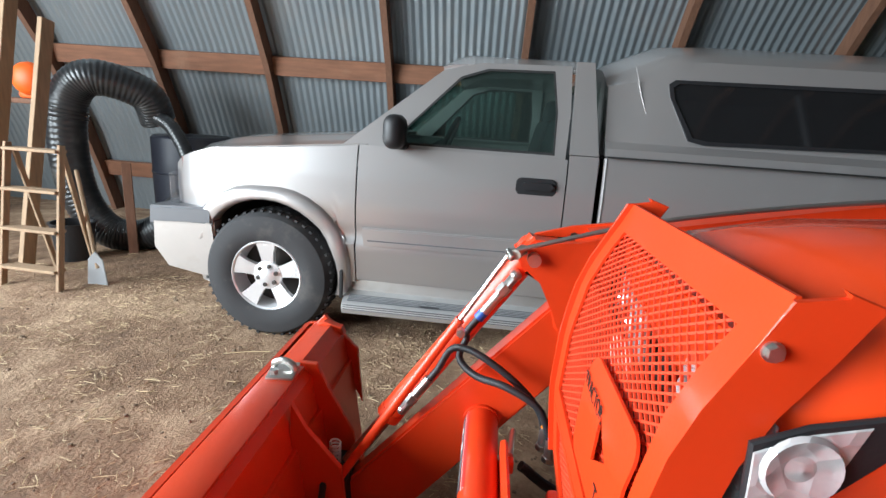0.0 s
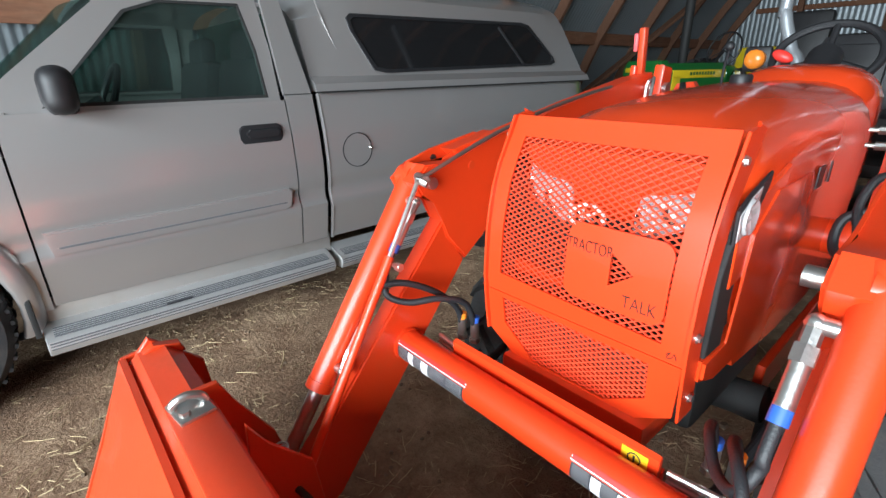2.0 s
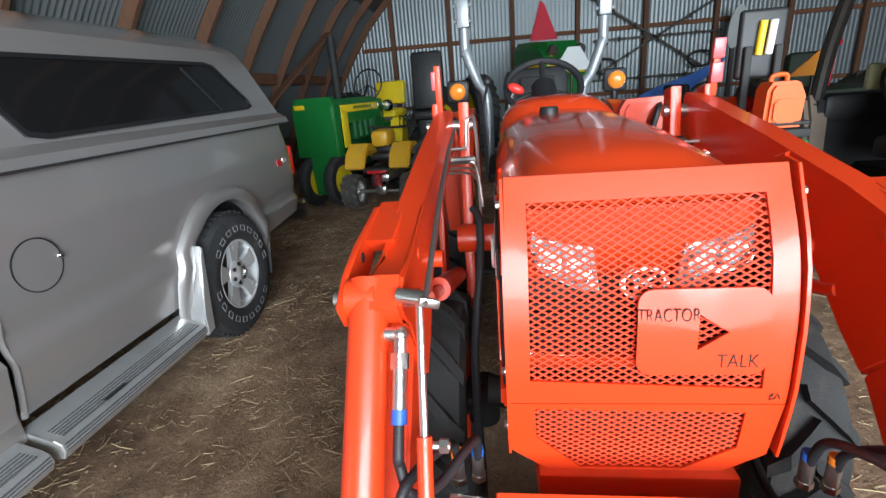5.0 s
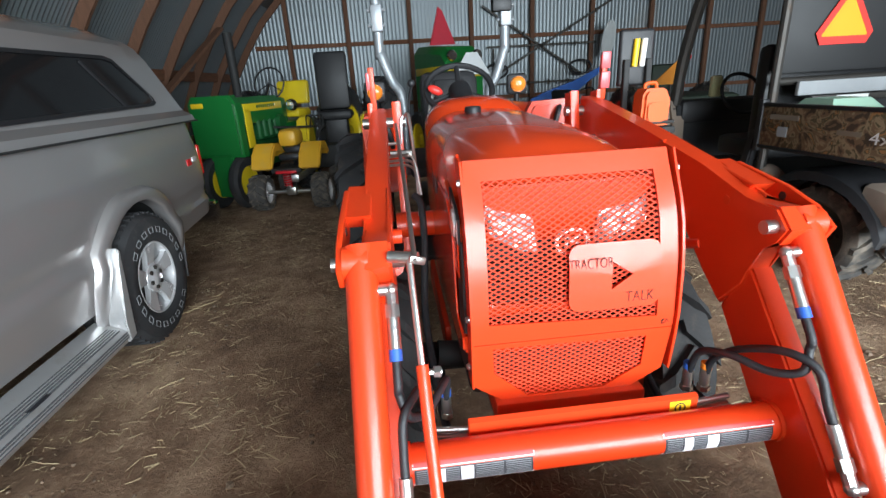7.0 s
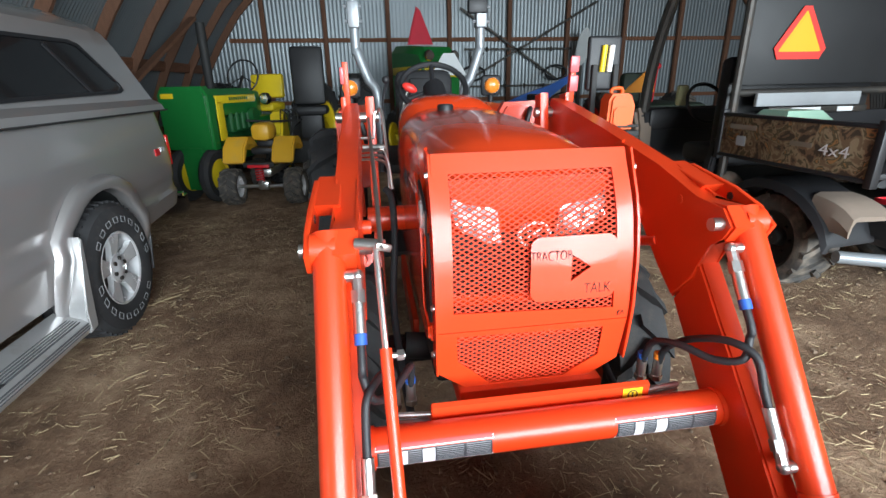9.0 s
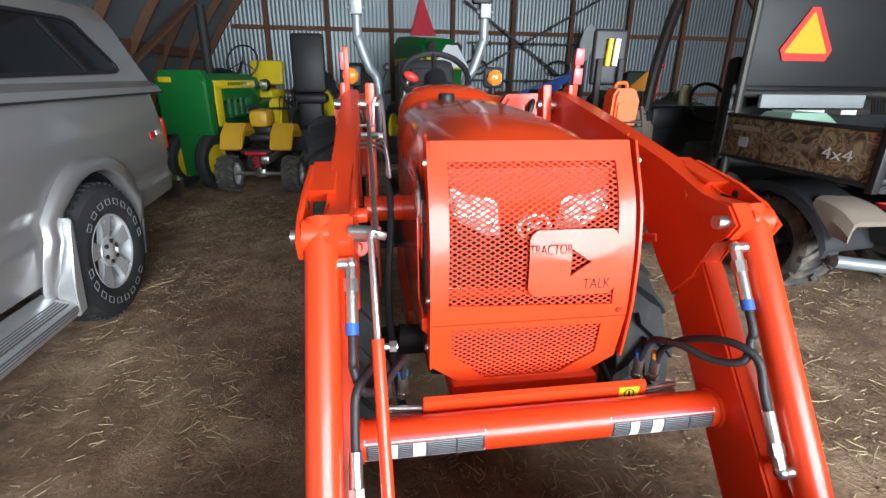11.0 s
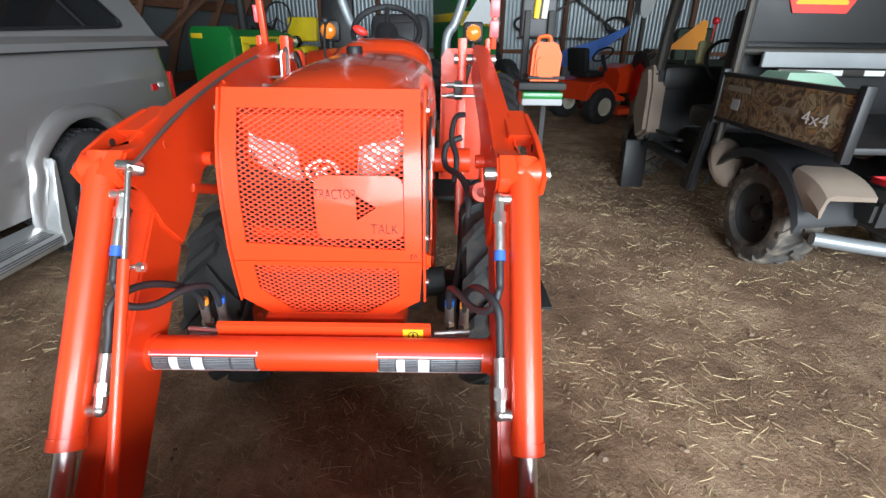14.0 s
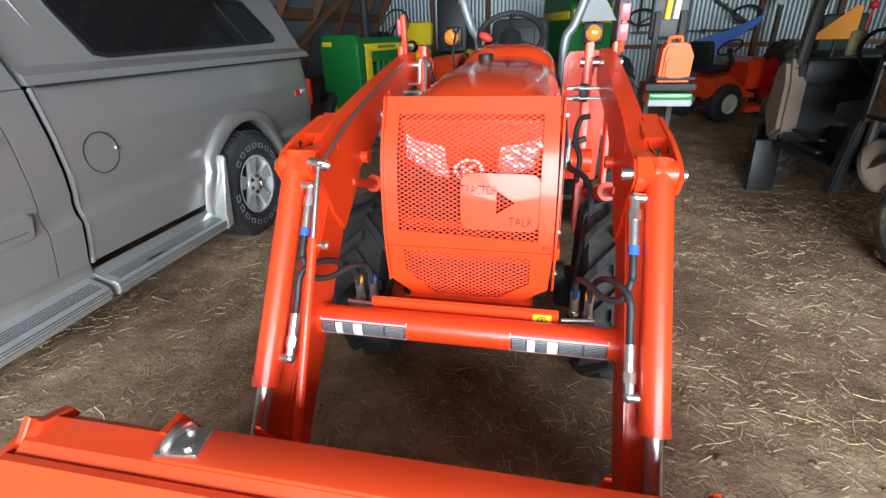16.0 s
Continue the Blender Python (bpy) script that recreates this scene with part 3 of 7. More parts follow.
part("expanded_mesh", bm, ORANGE_MESH, guard, "orange expanded-metal diamond mesh", sharp=30)["kind"] = "stuff"

# side cheeks of the guard, bulging forward, with a folded top
for s in (-1, 1):
    bm = B()
    zs = [0.615 + 0.53 * i / 10 for i in range(11)]
    prof = [(guard_y(z) - 0.010, z) for z in zs]
    back = [(0.214, 1.150), (0.205, 1.158)] + [(guard_y(z) + 0.050 + 0.012 * max(0, (z - 1.0) / 0.13), z) for z in zs[::-1]]
    prism(bm, prof + back, s * 0.2405, s * 0.2465, "x", bevel=0.0015, seg=1)
    cheek = part("guard_cheek", bm, ORANGE, tractor, "curved orange side plate of the grille guard")
    for y, z in ((0.163, 1.100), (0.125, 0.660), (0.108, 0.795)):
        bm = B()
        cyl(bm, (s * 0.243, y, z), (s * 0.254, y, z), 0.0072, seg=6)
        cyl(bm, (s * 0.243, y, z), (s * 0.249, y, z), 0.0095, seg=16)
        part("bolt", bm, ZINC, cheek, "zinc bolt head")

# lettered plate on the mesh, with a play triangle cut through
bm = B()
rect = rounded(-0.020, 0.800, 0.193, 0.957, 0.026, 6)
tri = [(0.079, 0.914), (0.079, 0.848), (0.128, 0.881)]
cx, cz = 0.094, 0.881


def reach(poly, ang):
    """Where the ray from the triangle's middle leaves an outline."""
    dx, dz = math.cos(ang), math.sin(ang)
    best = None
    for (ax, az), (bx, bz) in zip(poly, poly[1:] + poly[:1]):
        ex, ez = bx - ax, bz - az
        den = dx * ez - dz * ex
        if abs(den) < 1e-12:
            continue
        t = ((ax - cx) * ez - (az - cz) * ex) / den
        u = ((ax - cx) * dz - (az - cz) * dx) / den
        if t > 0 and -1e-6 <= u <= 1 + 1e-6 and (best is None or t > best):
            best = t
    return cx + dx * best, cz + dz * best


angles = sorted([2 * math.pi * k / 60 - math.pi for k in range(60)] + [math.atan2(z - cz, x - cx) for x, z in tri] + [math.atan2(z - cz, x - cx) for x, z in rect])
out, inn = [reach(rect, a) for a in angles], [reach(tri, a) for a in angles]
n = len(out)
V = [[bm.verts.new((x, guard_y(z) - d, z)) for x, z in o] for d in (0.007, 0.003) for o in (out, inn)]
for i in range(n):
    j = (i + 1) % n
    bm.faces.new((V[0][i], V[0][j], V[1][j], V[1][i]))
    bm.faces.new((V[2][i], V[3][i], V[3][j], V[2][j]))
    bm.faces.new((V[0][i], V[2][i], V[2][j], V[0][j]))
    bm.faces.new((V[1][i], V[1][j], V[3][j], V[3][i]))
plate = part("sign_plate", bm, ORANGE, tractor, "rounded orange steel plate with a cut-out triangle")
# letters are dark solids on the plate, their colour giving the openings' shade
words("lettering", "TRACTOR", 0.0285, pose(0.030, guard_y(0.912) - 0.0074, 0.912, 90, 0, 0) @ Matrix.Diagonal((0.78, 1.25, 1, 1)), CUT_DARK, plate, label="cut-out words laid on in flat dark for the shaded openings")
words("lettering", "TALK", 0.0300, pose(0.146, guard_y(0.826) - 0.0074, 0.826, 90, 0, 0) @ Matrix.Diagonal((0.95, 1.25, 1, 1)), CUT_DARK, plate, label="cut-out words laid on in flat dark for the shaded openings")
bm = B()
rod(bm, [(0.207, guard_y(0.75) - 0.001, 0.752), (0.214, guard_y(0.75) - 0.001, 0.758), (0.208, guard_y(0.75) - 0.001, 0.746), (0.217, guard_y(0.75) - 0.001, 0.748), (0.221, guard_y(0.75) - 0.001, 0.757), (0.226, guard_y(0.75) - 0.001, 0.747)], 0.0008, seg=5)
part("scratched_mark", bm, CUT_DARK, guard)


# hood: a curved shell with a drooping nose
def hood_section(y, half, top, bottom, flat=0.62):
    pts = []
    for i in range(13):
        a = math.pi * i / 12
        c, s = math.cos(a), math.sin(a)
        pts.append(Vector((half * math.copysign(abs(c) ** flat, c), y, bottom + (top - bottom) * 0.66 + (top - bottom) * 0.34 * s ** 0.85)))
    pts.append(Vector((-half * 0.97, y, bottom)))
    pts.append(Vector((half * 0.97, y, bottom)))
    return pts


HOODS = [(0.182, 0.150, 1.045, 1.0), (0.186, 0.19, 1.075, 0.985), (0.20, 0.222, 1.095, 0.96), (0.25, 0.245, 1.132, 0.86), (0.36, 0.254, 1.166, 0.62), (0.65, 0.258, 1.188, 0.60), (0.95, 0.258, 1.197, 0.60), (1.25, 0.252, 1.196, 0.62)]
bm = B()
loft(bm, [hood_section(*h) for h in HOODS])
hood = part("hood", bm, HOOD, tractor, "glossy rounded orange engine hood", sharp=40)
bm = B()
loft(bm, [hood_section(1.255, 0.22, 1.17, 0.8), hood_section(1.33, 0.235, 1.225, 0.8), hood_section(1.45, 0.235, 1.245, 0.8), hood_section(1.6, 0.2, 1.235, 0.8)])
part("dash_cowl", bm, HOOD, tractor, "orange dash cowl behind the hood", sharp=40)
bm = B()
lathe(bm, [(0.001, 1.225), (0.028, 1.225), (0.032, 1.218), (0.032, 1.195), (0.04, 1.19), (0.04, 1.175)], (-0.068, 1.04, -0.008), "z", seg=20)
part("fuel_cap", bm, BLACK_PLASTIC, hood, "black filler cap")
bm = B()
box(bm, (0.035, 0.21, 1.116), (0.035, 0.02, 0.014), bevel=0.003)
part("hood_latch", bm, BLACK_PLASTIC, hood, "black hood latch")
brow = [(-0.20, 1.085), (0.20, 1.085), (0.196, 1.052)] + [(0.185 * math.cos(radians(a)), 1.046 - 0.036 * math.sin(radians(a))) for a in range(15, 180, 15)] + [(-0.196, 1.052)]
bm = B()
prism(bm, brow, 0.168, 0.196, "y", bevel=0.004)
part("hood_brow", bm, HOOD, hood, "curved orange lip of the hood above the lamps")
# headlights and grille behind the mesh
for s in (-1, 1):
    bm = B()
    prism(bm, [(s * 0.080, 1.008), (s * 0.188, 1.046), (s * 0.194, 1.010), (s * 0.168, 0.958), (s * 0.105, 0.925), (s * 0.066, 0.920)][::s], 0.168, 0.192, "y", bevel=0.008)
    lampb = part("headlight", bm, REFLECTOR, tractor, "clear slanted headlight with bright reflector")
    bm = B()
    for k in range(2):
        lathe(bm, [(0.028, -0.004), (0.024, 0.004), (0.014, 0.014), (0.004, 0.016)], (s * (0.108 + 0.052 * k), 0.163, 0.972 + 0.022 * k), "y", seg=16)
    part("reflector", bm, CHROME, lampb, "bright round reflector")
    bm = B()
    prism(bm, [(s * 0.215, 1.03), (s * 0.245, 1.03), (s * 0.247, 0.93), (s * 0.21, 0.91)], 0.17, 0.19, "y", bevel=0.004)
    part("side_light", bm, LENS, lampb, "clear side lens of the headlight")
bm = B()
lathe(bm, [(0.042, 0), (0.042, -0.006), (0.033, -0.006), (0.033, 0)], (0, 0, 0), "y", seg=32, closed=True)
beam(bm, (-0.02, -0.003, 0.014), (0.016, -0.003, -0.010), 0.006, 0.006, bevel=0)
beam(bm, (-0.012, -0.003, 0.022), (-0.014, -0.003, -0.022), 0.006, 0.006, bevel=0)
beam(bm, (-0.01, -0.003, 0.002), (0.018, -0.003, 0.018), 0.006, 0.006, bevel=0)
badge = part("badge", bm, BADGE, tractor, "oval chrome badge")
badge.matrix_basis = pose(-0.003, 0.128, 0.958) @ Matrix.Diagonal((0.98, 1, 0.74, 1))
bm = B()
for i in range(9):
    z = 0.70 + 0.024 * i
    box(bm, (0, 0.19, z), (0.43, 0.02, 0.008), bevel=0.002, seg=1)
part("grille", bm, BLACK_MATTE, tractor, "black slatted grille behind the guard")
bm = B()
prism(bm, [(-0.225, 0.765), (0.225, 0.765), (0.22, 0.80), (0.1, 0.79), (-0.1, 0.79), (-0.22, 0.80)], 0.160, 0.180, "y", bevel=0.004)
prism(bm, [(-0.2, 0.66), (0.2, 0.66), (0.2, 0.705), (-0.2, 0.705)], 0.165, 0.180, "y", bevel=0.004)
part("nose_panel", bm, HOOD, tractor, "orange nose panel")
bm = B()
box(bm, (0, 0.42, 0.74), (0.47, 0.42, 0.46), bevel=0.02)
part("side_screen", bm, BLACK_MATTE, tractor, "black engine side screens")
bm = B()
box(bm, (0, 0.30, 0.535), (0.38, 0.42, 0.06), bevel=0.01)
box(bm, (0, 0.14, 0.53), (0.25, 0.06, 0.05), bevel=0.008)
part("front_frame", bm, ORANGE_DULL, tractor, "orange front frame below the hood")
# axle, frame, gearbox
bm = B()
cyl(bm, (-0.33, 0.62, 0.38), (0.33, 0.62, 0.38), 0.045)
box(bm, (0, 0.62, 0.4), (0.16, 0.14, 0.12), bevel=0.02)
for s in (-1, 1):
    cyl(bm, (s * 0.32, 0.62, 0.42), (s * 0.32, 0.62, 0.28), 0.05)
    cyl(bm, (s * 0.32, 0.62, 0.355), (s * 0.42, 0.62, 0.355), 0.05)
part("front_axle", bm, BLACK_MATTE, tractor, "black front axle")
bm = B()
box(bm, (0, 1.2, 0.48), (0.34, 1.3, 0.22), bevel=0.03)
box(bm, (0, 2.1, 0.5), (0.5, 0.7, 0.34), bevel=0.04)
part("chassis", bm, DARK_STEEL, tractor, "dark greasy chassis and gearbox")
for s in (-1, 1):
    ag_wheel(tractor, (s * 0.455, 0.62, 0.355), 0.355, 0.20, ORANGE_DULL, 14, 0.032, FIELD_RUBBER)
    ag_wheel(tractor, (s * 0.58, 2.25, 0.52), 0.52, 0.32, ORANGE_DULL, 20, 0.04)
# loader
for s in (-1, 1):
    bm = B()
    boom = [(1.15, 1.225), (1.02, 1.21), (0.62, 1.14), (0.30, 1.075), (0.13, 1.02), (0.035, 1.025), (-0.005, 0.985), (0.02, 0.945), (0.06, 0.93), (0.09, 0.86), (0.10, 0.82), (0.17, 0.74), (0.24, 0.80), (0.34, 0.90), (0.62, 1.00), (1.02, 1.075), (1.15, 1.09)]
    prism(bm, boom, s * 0.405, s * 0.462, "x", bevel=0.006)
    boomp = part("loader_boom", bm, ORANGE, tractor, "bent orange loader arm of boxed steel")
    bm = B()
    leg = [(0.09, 0.87), (0.17, 0.735), (-0.28, 0.18), (-0.40, 0.12), (-0.46, 0.17), (-0.43, 0.26)]
    prism(bm, leg, s * 0.412, s * 0.468, "x", bevel=0.006)
    part("loader_leg", bm, ORANGE, boomp, "lower boxed leg of the loader arm")
    bm = B()
    ear = [(0.30, 1.075), (0.13, 1.045), (0.045, 1.02), (-0.005, 0.985), (0.02, 0.94), (0.07, 0.95), (0.16, 0.97), (0.32, 1.04)]
    prism(bm, ear, s * 0.500, s * 0.512, "x", bevel=0.002, seg=1)
    prism(bm, [(0.33, 1.078), (0.30, 1.04), (0.20, 1.01), (0.16, 1.045)], s * 0.445, s * 0.505, "x", bevel=0.003, seg=1)
    part("pin_ear", bm, ORANGE, boomp, "outer plate of the cylinder pin bracket")
    for x0, x1, r in ((0.380, 0.405, 0.015), (0.512, 0.524, 0.014)):
        bm = B()
        cyl(bm, (s * x0, 0.035, 0.983), (s * x1, 0.035, 0.983), r, seg=16)
        part("pivot_pin", bm, ZINC, boomp, "steel pivot pin")
    # no real opening: a dark disc carries the shade of the hole
    bm = B()
    cyl(bm, (s * 0.4985, 0.135, 1.020), (s * 0.4997, 0.135, 1.020), 0.010, seg=18)
    part("lock_hole", bm, CUT_DARK, boomp, "dark disc in place of a shaded hole in the bracket plate")
    bm = B()
    for y, z in ((0.19, 1.005), ):
        cyl(bm, (s * 0.4055, y, z), (s * 0.4035, y, z), 0.011, seg=20)
    part("paint_mark", bm, ORANGE_DULL, boomp, "round plug in the arm")
    bm = B()
    cyl(bm, (s * 0.382, 0.37, 0.927), (s * 0.406, 0.37, 0.927), 0.02, seg=18)
    part("boom_pin_boss", bm, ORANGE, boomp, "round orange pin boss")
    # bucket cylinder
    top_, bot_ = Vector((s * 0.466, 0.035, 0.985)), Vector((s * 0.466, -0.44, 0.27))
    d = (bot_ - top_).normalized()
    bm = B()
    cyl(bm, top_ - d * 0.03, top_ + d * 0.58, 0.0325, seg=28)
    cyl(bm, (s * 0.45, 0.035, 0.985), (s * 0.50, 0.035, 0.985), 0.033, seg=20)
    cyl(bm, top_ + d * 0.565, top_ + d * 0.59, 0.0345, seg=28)
    cylb = part("bucket_cylinder", bm, ORANGE, tractor, "orange hydraulic cylinder barrel")
    bm = B()
    cyl(bm, top_ + d * 0.57, bot_, 0.019, seg=20)
    part("piston_rod", bm, ZINC, cylb, "polished chrome piston rod")
    # fittings and hoses
    fit_t = Vector((s * 0.412, 0.0, 0.936))
    fit_b = Vector((s * 0.412, -0.246, 0.552))
    fwd = Vector((0, -0.83, 0.56)) * 0.012
    for f, up in ((fit_t, 1), (fit_b, -1)):
        bm = B()
        cyl(bm, f, f + Vector((s * 0.05, 0, 0)), 0.012, seg=12)
        cyl(bm, f - Vector((0, 0, 0.0)), f + d * 0.03 * up, 0.012, seg=8)
        ball(bm, f, 0.014, u=10, v=6)
        cyl(bm, f + d * 0.03 * up, f + d * 0.055 * up, 0.0155, seg=6)
        cyl(bm, f + d * 0.055 * up, f + d * 0.115 * up, 0.0125, seg=14)
        part("hose_fitting", bm, ZINC, cylb, "zinc elbow hose fitting")
    bm = B()
    a = fit_t + d * 0.115
    cyl(bm, a, a + d * 0.022, 0.0128, seg=14)
    part("hose_band", bm, BLUE, cylb, "blue hose band")
    bm = B()
    a = fit_t + d * 0.13
    rod(bm, [a, a + d * 0.05, Vector((s * 0.412, -0.100, 0.765)), Vector((s * 0.395, -0.112, 0.722)), Vector((s * 0.360, -0.070, 0.700)), Vector((s * 0.325, 0.0, 0.700)), Vector((s * 0.308, 0.075, 0.665)), Vector((s * 0.310, 0.11, 0.585))], 0.0086, 8, 12)
    part("hydraulic_hose", bm, HOSE, cylb, "black rubber hydraulic hose")
    bm = B()
    a = fit_b - d * 0.11
    rod(bm, [a, a - d * 0.04, Vector((s * 0.408, -0.135, 0.735)), Vector((s * 0.388, -0.098, 0.752)), Vector((s * 0.368, -0.045, 0.738)), Vector((s * 0.355, 0.03, 0.690)), Vector((s * 0.350, 0.085, 0.63)), Vector((s * 0.350, 0.10, 0.575))], 0.0086, 8, 12)
    part("hydraulic_hose", bm, HOSE, cylb, "black rubber hydraulic hose")
    for x, y, band, lb in ((0.310, 0.112, BLUE, "blue hose band"), (0.350, 0.102, AMBER, "orange hose band")):
        bm = B()
        cyl(bm, (s * x, y, 0.598), (s * x, y, 0.545), 0.0125, seg=12)
        cyl(bm, (s * x, y, 0.547), (s * x, y, 0.533), 0.016, seg=6)
        fe = part("hose_ferrule", bm, ZINC, cylb, "steel hose ferrule")
        bm = B()
        cyl(bm, (s * x, y, 0.612), (s * x, y, 0.596), 0.0132, seg=12)
        part("hose_band", bm, band, fe, lb)
# cross tube, cover bar and decals
TY, TZ, TR = -0.045, 0.548, 0.042
bm = B()
cyl(bm, (-0.414, TY, TZ), (0.414, TY, TZ), TR, seg=32)
for s in (-1, 1):
    cyl(bm, (s * 0.402, TY, TZ), (s * 0.412, TY, TZ), TR * 1.1, seg=32)
ct = part("cross_tube", bm, ORANGE, tractor, "round orange cross tube between the loader arms")
for x0, x1 in ((-0.402, -0.146), (0.136, 0.388)):
    def arc(u, v, lift):
        a = radians(lerp(50, 128, v))
        return (lerp(x0, x1, u), TY + (TR + lift) * -math.sin(a) * 0.98, TZ + (TR + lift) * math.cos(a))
    bm = B()
    grid(bm, 6, 8, lambda u, v: arc(u, v, 0.0006))
    dec = part("warning_decal", bm, DECAL_WHITE, ct, "long white-edged warning decal with small print")
    bm = B()
    grid(bm, 6, 3, lambda u, v: arc(lerp(0.01, 0.99, u), lerp(-0.05, 0.12, v), 0.0012))
    part("decal_stripe", bm, SIGN_RED, dec, "red heading stripe")
    bm = B()
    grid(bm, 6, 6, lambda u, v: arc(lerp(0.015, 0.985, u), lerp(0.2, 0.92, v), 0.0012))
    part("decal_panel", bm, DECAL_BLACK, dec, "black print panel")
    bm = B()
    for k in range(9):
        for u0, u1 in ((0.03, 0.17), (0.27, 0.38), (0.51, 0.74), (0.76, 0.97)):
            grid(bm, 2, 1, lambda u, v: arc(lerp(u0, u1, u), lerp(0.24, 0.265, v) + 0.074 * k, 0.0018))
    part("decal_print", bm, mat("decal_grey_print", (0.3, 0.3, 0.31), 0.5) if "decal_grey_print" not in bpy.data.materials else bpy.data.materials["decal_grey_print"], dec, "rows of fine print")["kind"] = "stuff"
    for u0, u1 in ((0.185, 0.265), (0.39, 0.495)):
        bm = B()
        grid(bm, 2, 4, lambda u, v: arc(lerp(u0, u1, u), lerp(0.24, 0.88, v), 0.002))
        part("decal_picture", bm, DECAL_WHITE, dec, "white warning pictogram")
bm = B()
prism(bm, [(-0.004, 0.535), (0.012, 0.535), (0.012, 0.60), (0.006, 0.606), (-0.004, 0.60)], -0.272, 0.262, "x", bevel=0.002, seg=1)
for x in (-0.262, 0.252):
    box(bm, (x, 0.004, 0.548), (0.022, 0.05, 0.03), bevel=0.003)
cover = part("hose_cover", bm, ORANGE, tractor, "folded orange hose cover above the cross tube")
bm = B()
box(bm, (0.218, -0.0046, 0.573), (0.05, 0.001, 0.042), bevel=0)
dy = part("yellow_decal", bm, DECAL_YELLOW, cover, "small yellow caution decal")
bm = B()
lathe(bm, [(0.013, 0), (0.013, -0.0012), (0.0105, -0.0012), (0.0105, 0)], (0.218, -0.0052, 0.577), "y", seg=20, closed=True)
box(bm, (0.218, -0.0058, 0.577), (0.004, 0.001, 0.014), bevel=0)
box(bm, (0.218, -0.0056, 0.557), (0.034, 0.001, 0.003), bevel=0)
part("caution_symbol", bm, DECAL_BLACK, dy)
for x in (-0.262, 0.255):
    bm = B()
    cyl(bm, (x, -0.022, 0.56), (x, 0.0, 0.56), 0.009, seg=6)
    part("bolt", bm, ZINC, cover, "zinc bolt")
for s in (-1, 1):
    for z in (0.548, 0.566):
        bm = B()
        cyl(bm, (s * 0.27, 0.02, z), (s * 0.36, 0.03, z), 0.007, seg=10)
        part("steel_line", bm, ZINC, cover, "steel hydraulic line")
# level indicator on one arm
bm = B()
cyl(bm, (-0.372, -0.02, 1.0), (-0.345, -0.43, 0.30), 0.0062, seg=10)
part("indicator_rod", bm, ZINC, tractor, "zinc level indicator rod")
bm = B()
tub_a, tub_b = Vector((-0.3655, -0.117, 0.835)), Vector((-0.348, -0.44, 0.29))
cyl(bm, tub_a, tub_b, 0.0115, seg=14)
sleeve = part("indicator_sleeve", bm, ORANGE, tractor, "thin orange sleeve of the level indicator")
bm = B()
cyl(bm, (-0.358, -0.112, 0.815), (-0.330, -0.112, 0.815), 0.006, seg=8)
cyl(bm, (-0.345, -0.112, 0.815), (-0.332, -0.112, 0.815), 0.011, seg=6)
part("lock_bolt", bm, ZINC, sleeve, "zinc lock bolt")
bm = B()
rod(bm, [(-0.362, -0.03, 1.002), (-0.365, 0.25, 1.09), (-0.37, 0.55, 1.15), (-0.372, 0.80, 1.185)], 0.0052, 4, 8)
part("indicator_link", bm, ROD, tractor, "worn grey steel link rod")
bm = B()
cyl(bm, (-0.41, 0.01, 1.0), (-0.355, -0.01, 1.0), 0.012, seg=12)
box(bm, (-0.357, -0.022, 1.0), (0.034, 0.010, 0.016), (0, 20, 20), bevel=0.004)
part("indicator_bracket", bm, ZINC, tractor, "zinc clevis of the level indicator")
# bucket with quick hitch
def bucket_part(name, pts, x0, x1, m, label, par, bevel=0.003):
    bm = B()
    prism(bm, pts, x0, x1, "x", bevel=bevel, seg=1)
    return part(name, bm, m, par, label)


bk = bucket_part("bucket_beam", [(-0.640, 0.560), (-0.615, 0.583), (-0.555, 0.592), (-0.520, 0.560), (-0.500, 0.45), (-0.53, 0.44), (-0.60, 0.54)], -0.80, 0.80, ORANGE_DULL, "scuffed orange top beam of the loader bucket", tractor, 0.006)
bucket_part("bucket_shell", [(-0.655, 0.572), (-0.640, 0.572), (-0.72, 0.36), (-0.82, 0.14), (-0.90, 0.012), (-0.915, 0.012), (-0.835, 0.14), (-0.735, 0.36)], -0.81, 0.81, ORANGE_DULL, "worn orange bucket shell", bk, 0)
for s in (-1, 1):
    bucket_part("bucket_cheek", [(-0.65, 0.572), (-0.56, 0.585), (-0.44, 0.05), (-0.90, 0.01), (-0.84, 0.14), (-0.74, 0.36)], s * 0.81, s * 0.822, ORANGE_DULL, "orange bucket side plate", bk, 0)
bucket_part("bucket_back", [(-0.50, 0.46), (-0.49, 0.46), (-0.43, 0.03), (-0.44, 0.03)], -0.80, 0.80, ORANGE_DULL, "orange rear sheet of the bucket", bk, 0)
HITCH = [(-0.505, 0.59), (-0.47, 0.52), (-0.38, 0.42), (-0.36, 0.25), (-0.46, 0.10), (-0.52, 0.30)]
hitch = bucket_part("quick_hitch", [(-0.56, 0.598), (-0.505, 0.598), (-0.47, 0.52), (-0.40, 0.40), (-0.36, 0.25), (-0.46, 0.10), (-0.52, 0.30)], -0.52, -0.505, ORANGE_DULL, "orange quick hitch plate", tractor, 0.002)
for x0 in (-0.345, 0.33, 0.505):
    bucket_part("hitch_cheek", HITCH, x0, x0 + 0.015, ORANGE_DULL, "orange quick hitch plate", hitch, 0.002)
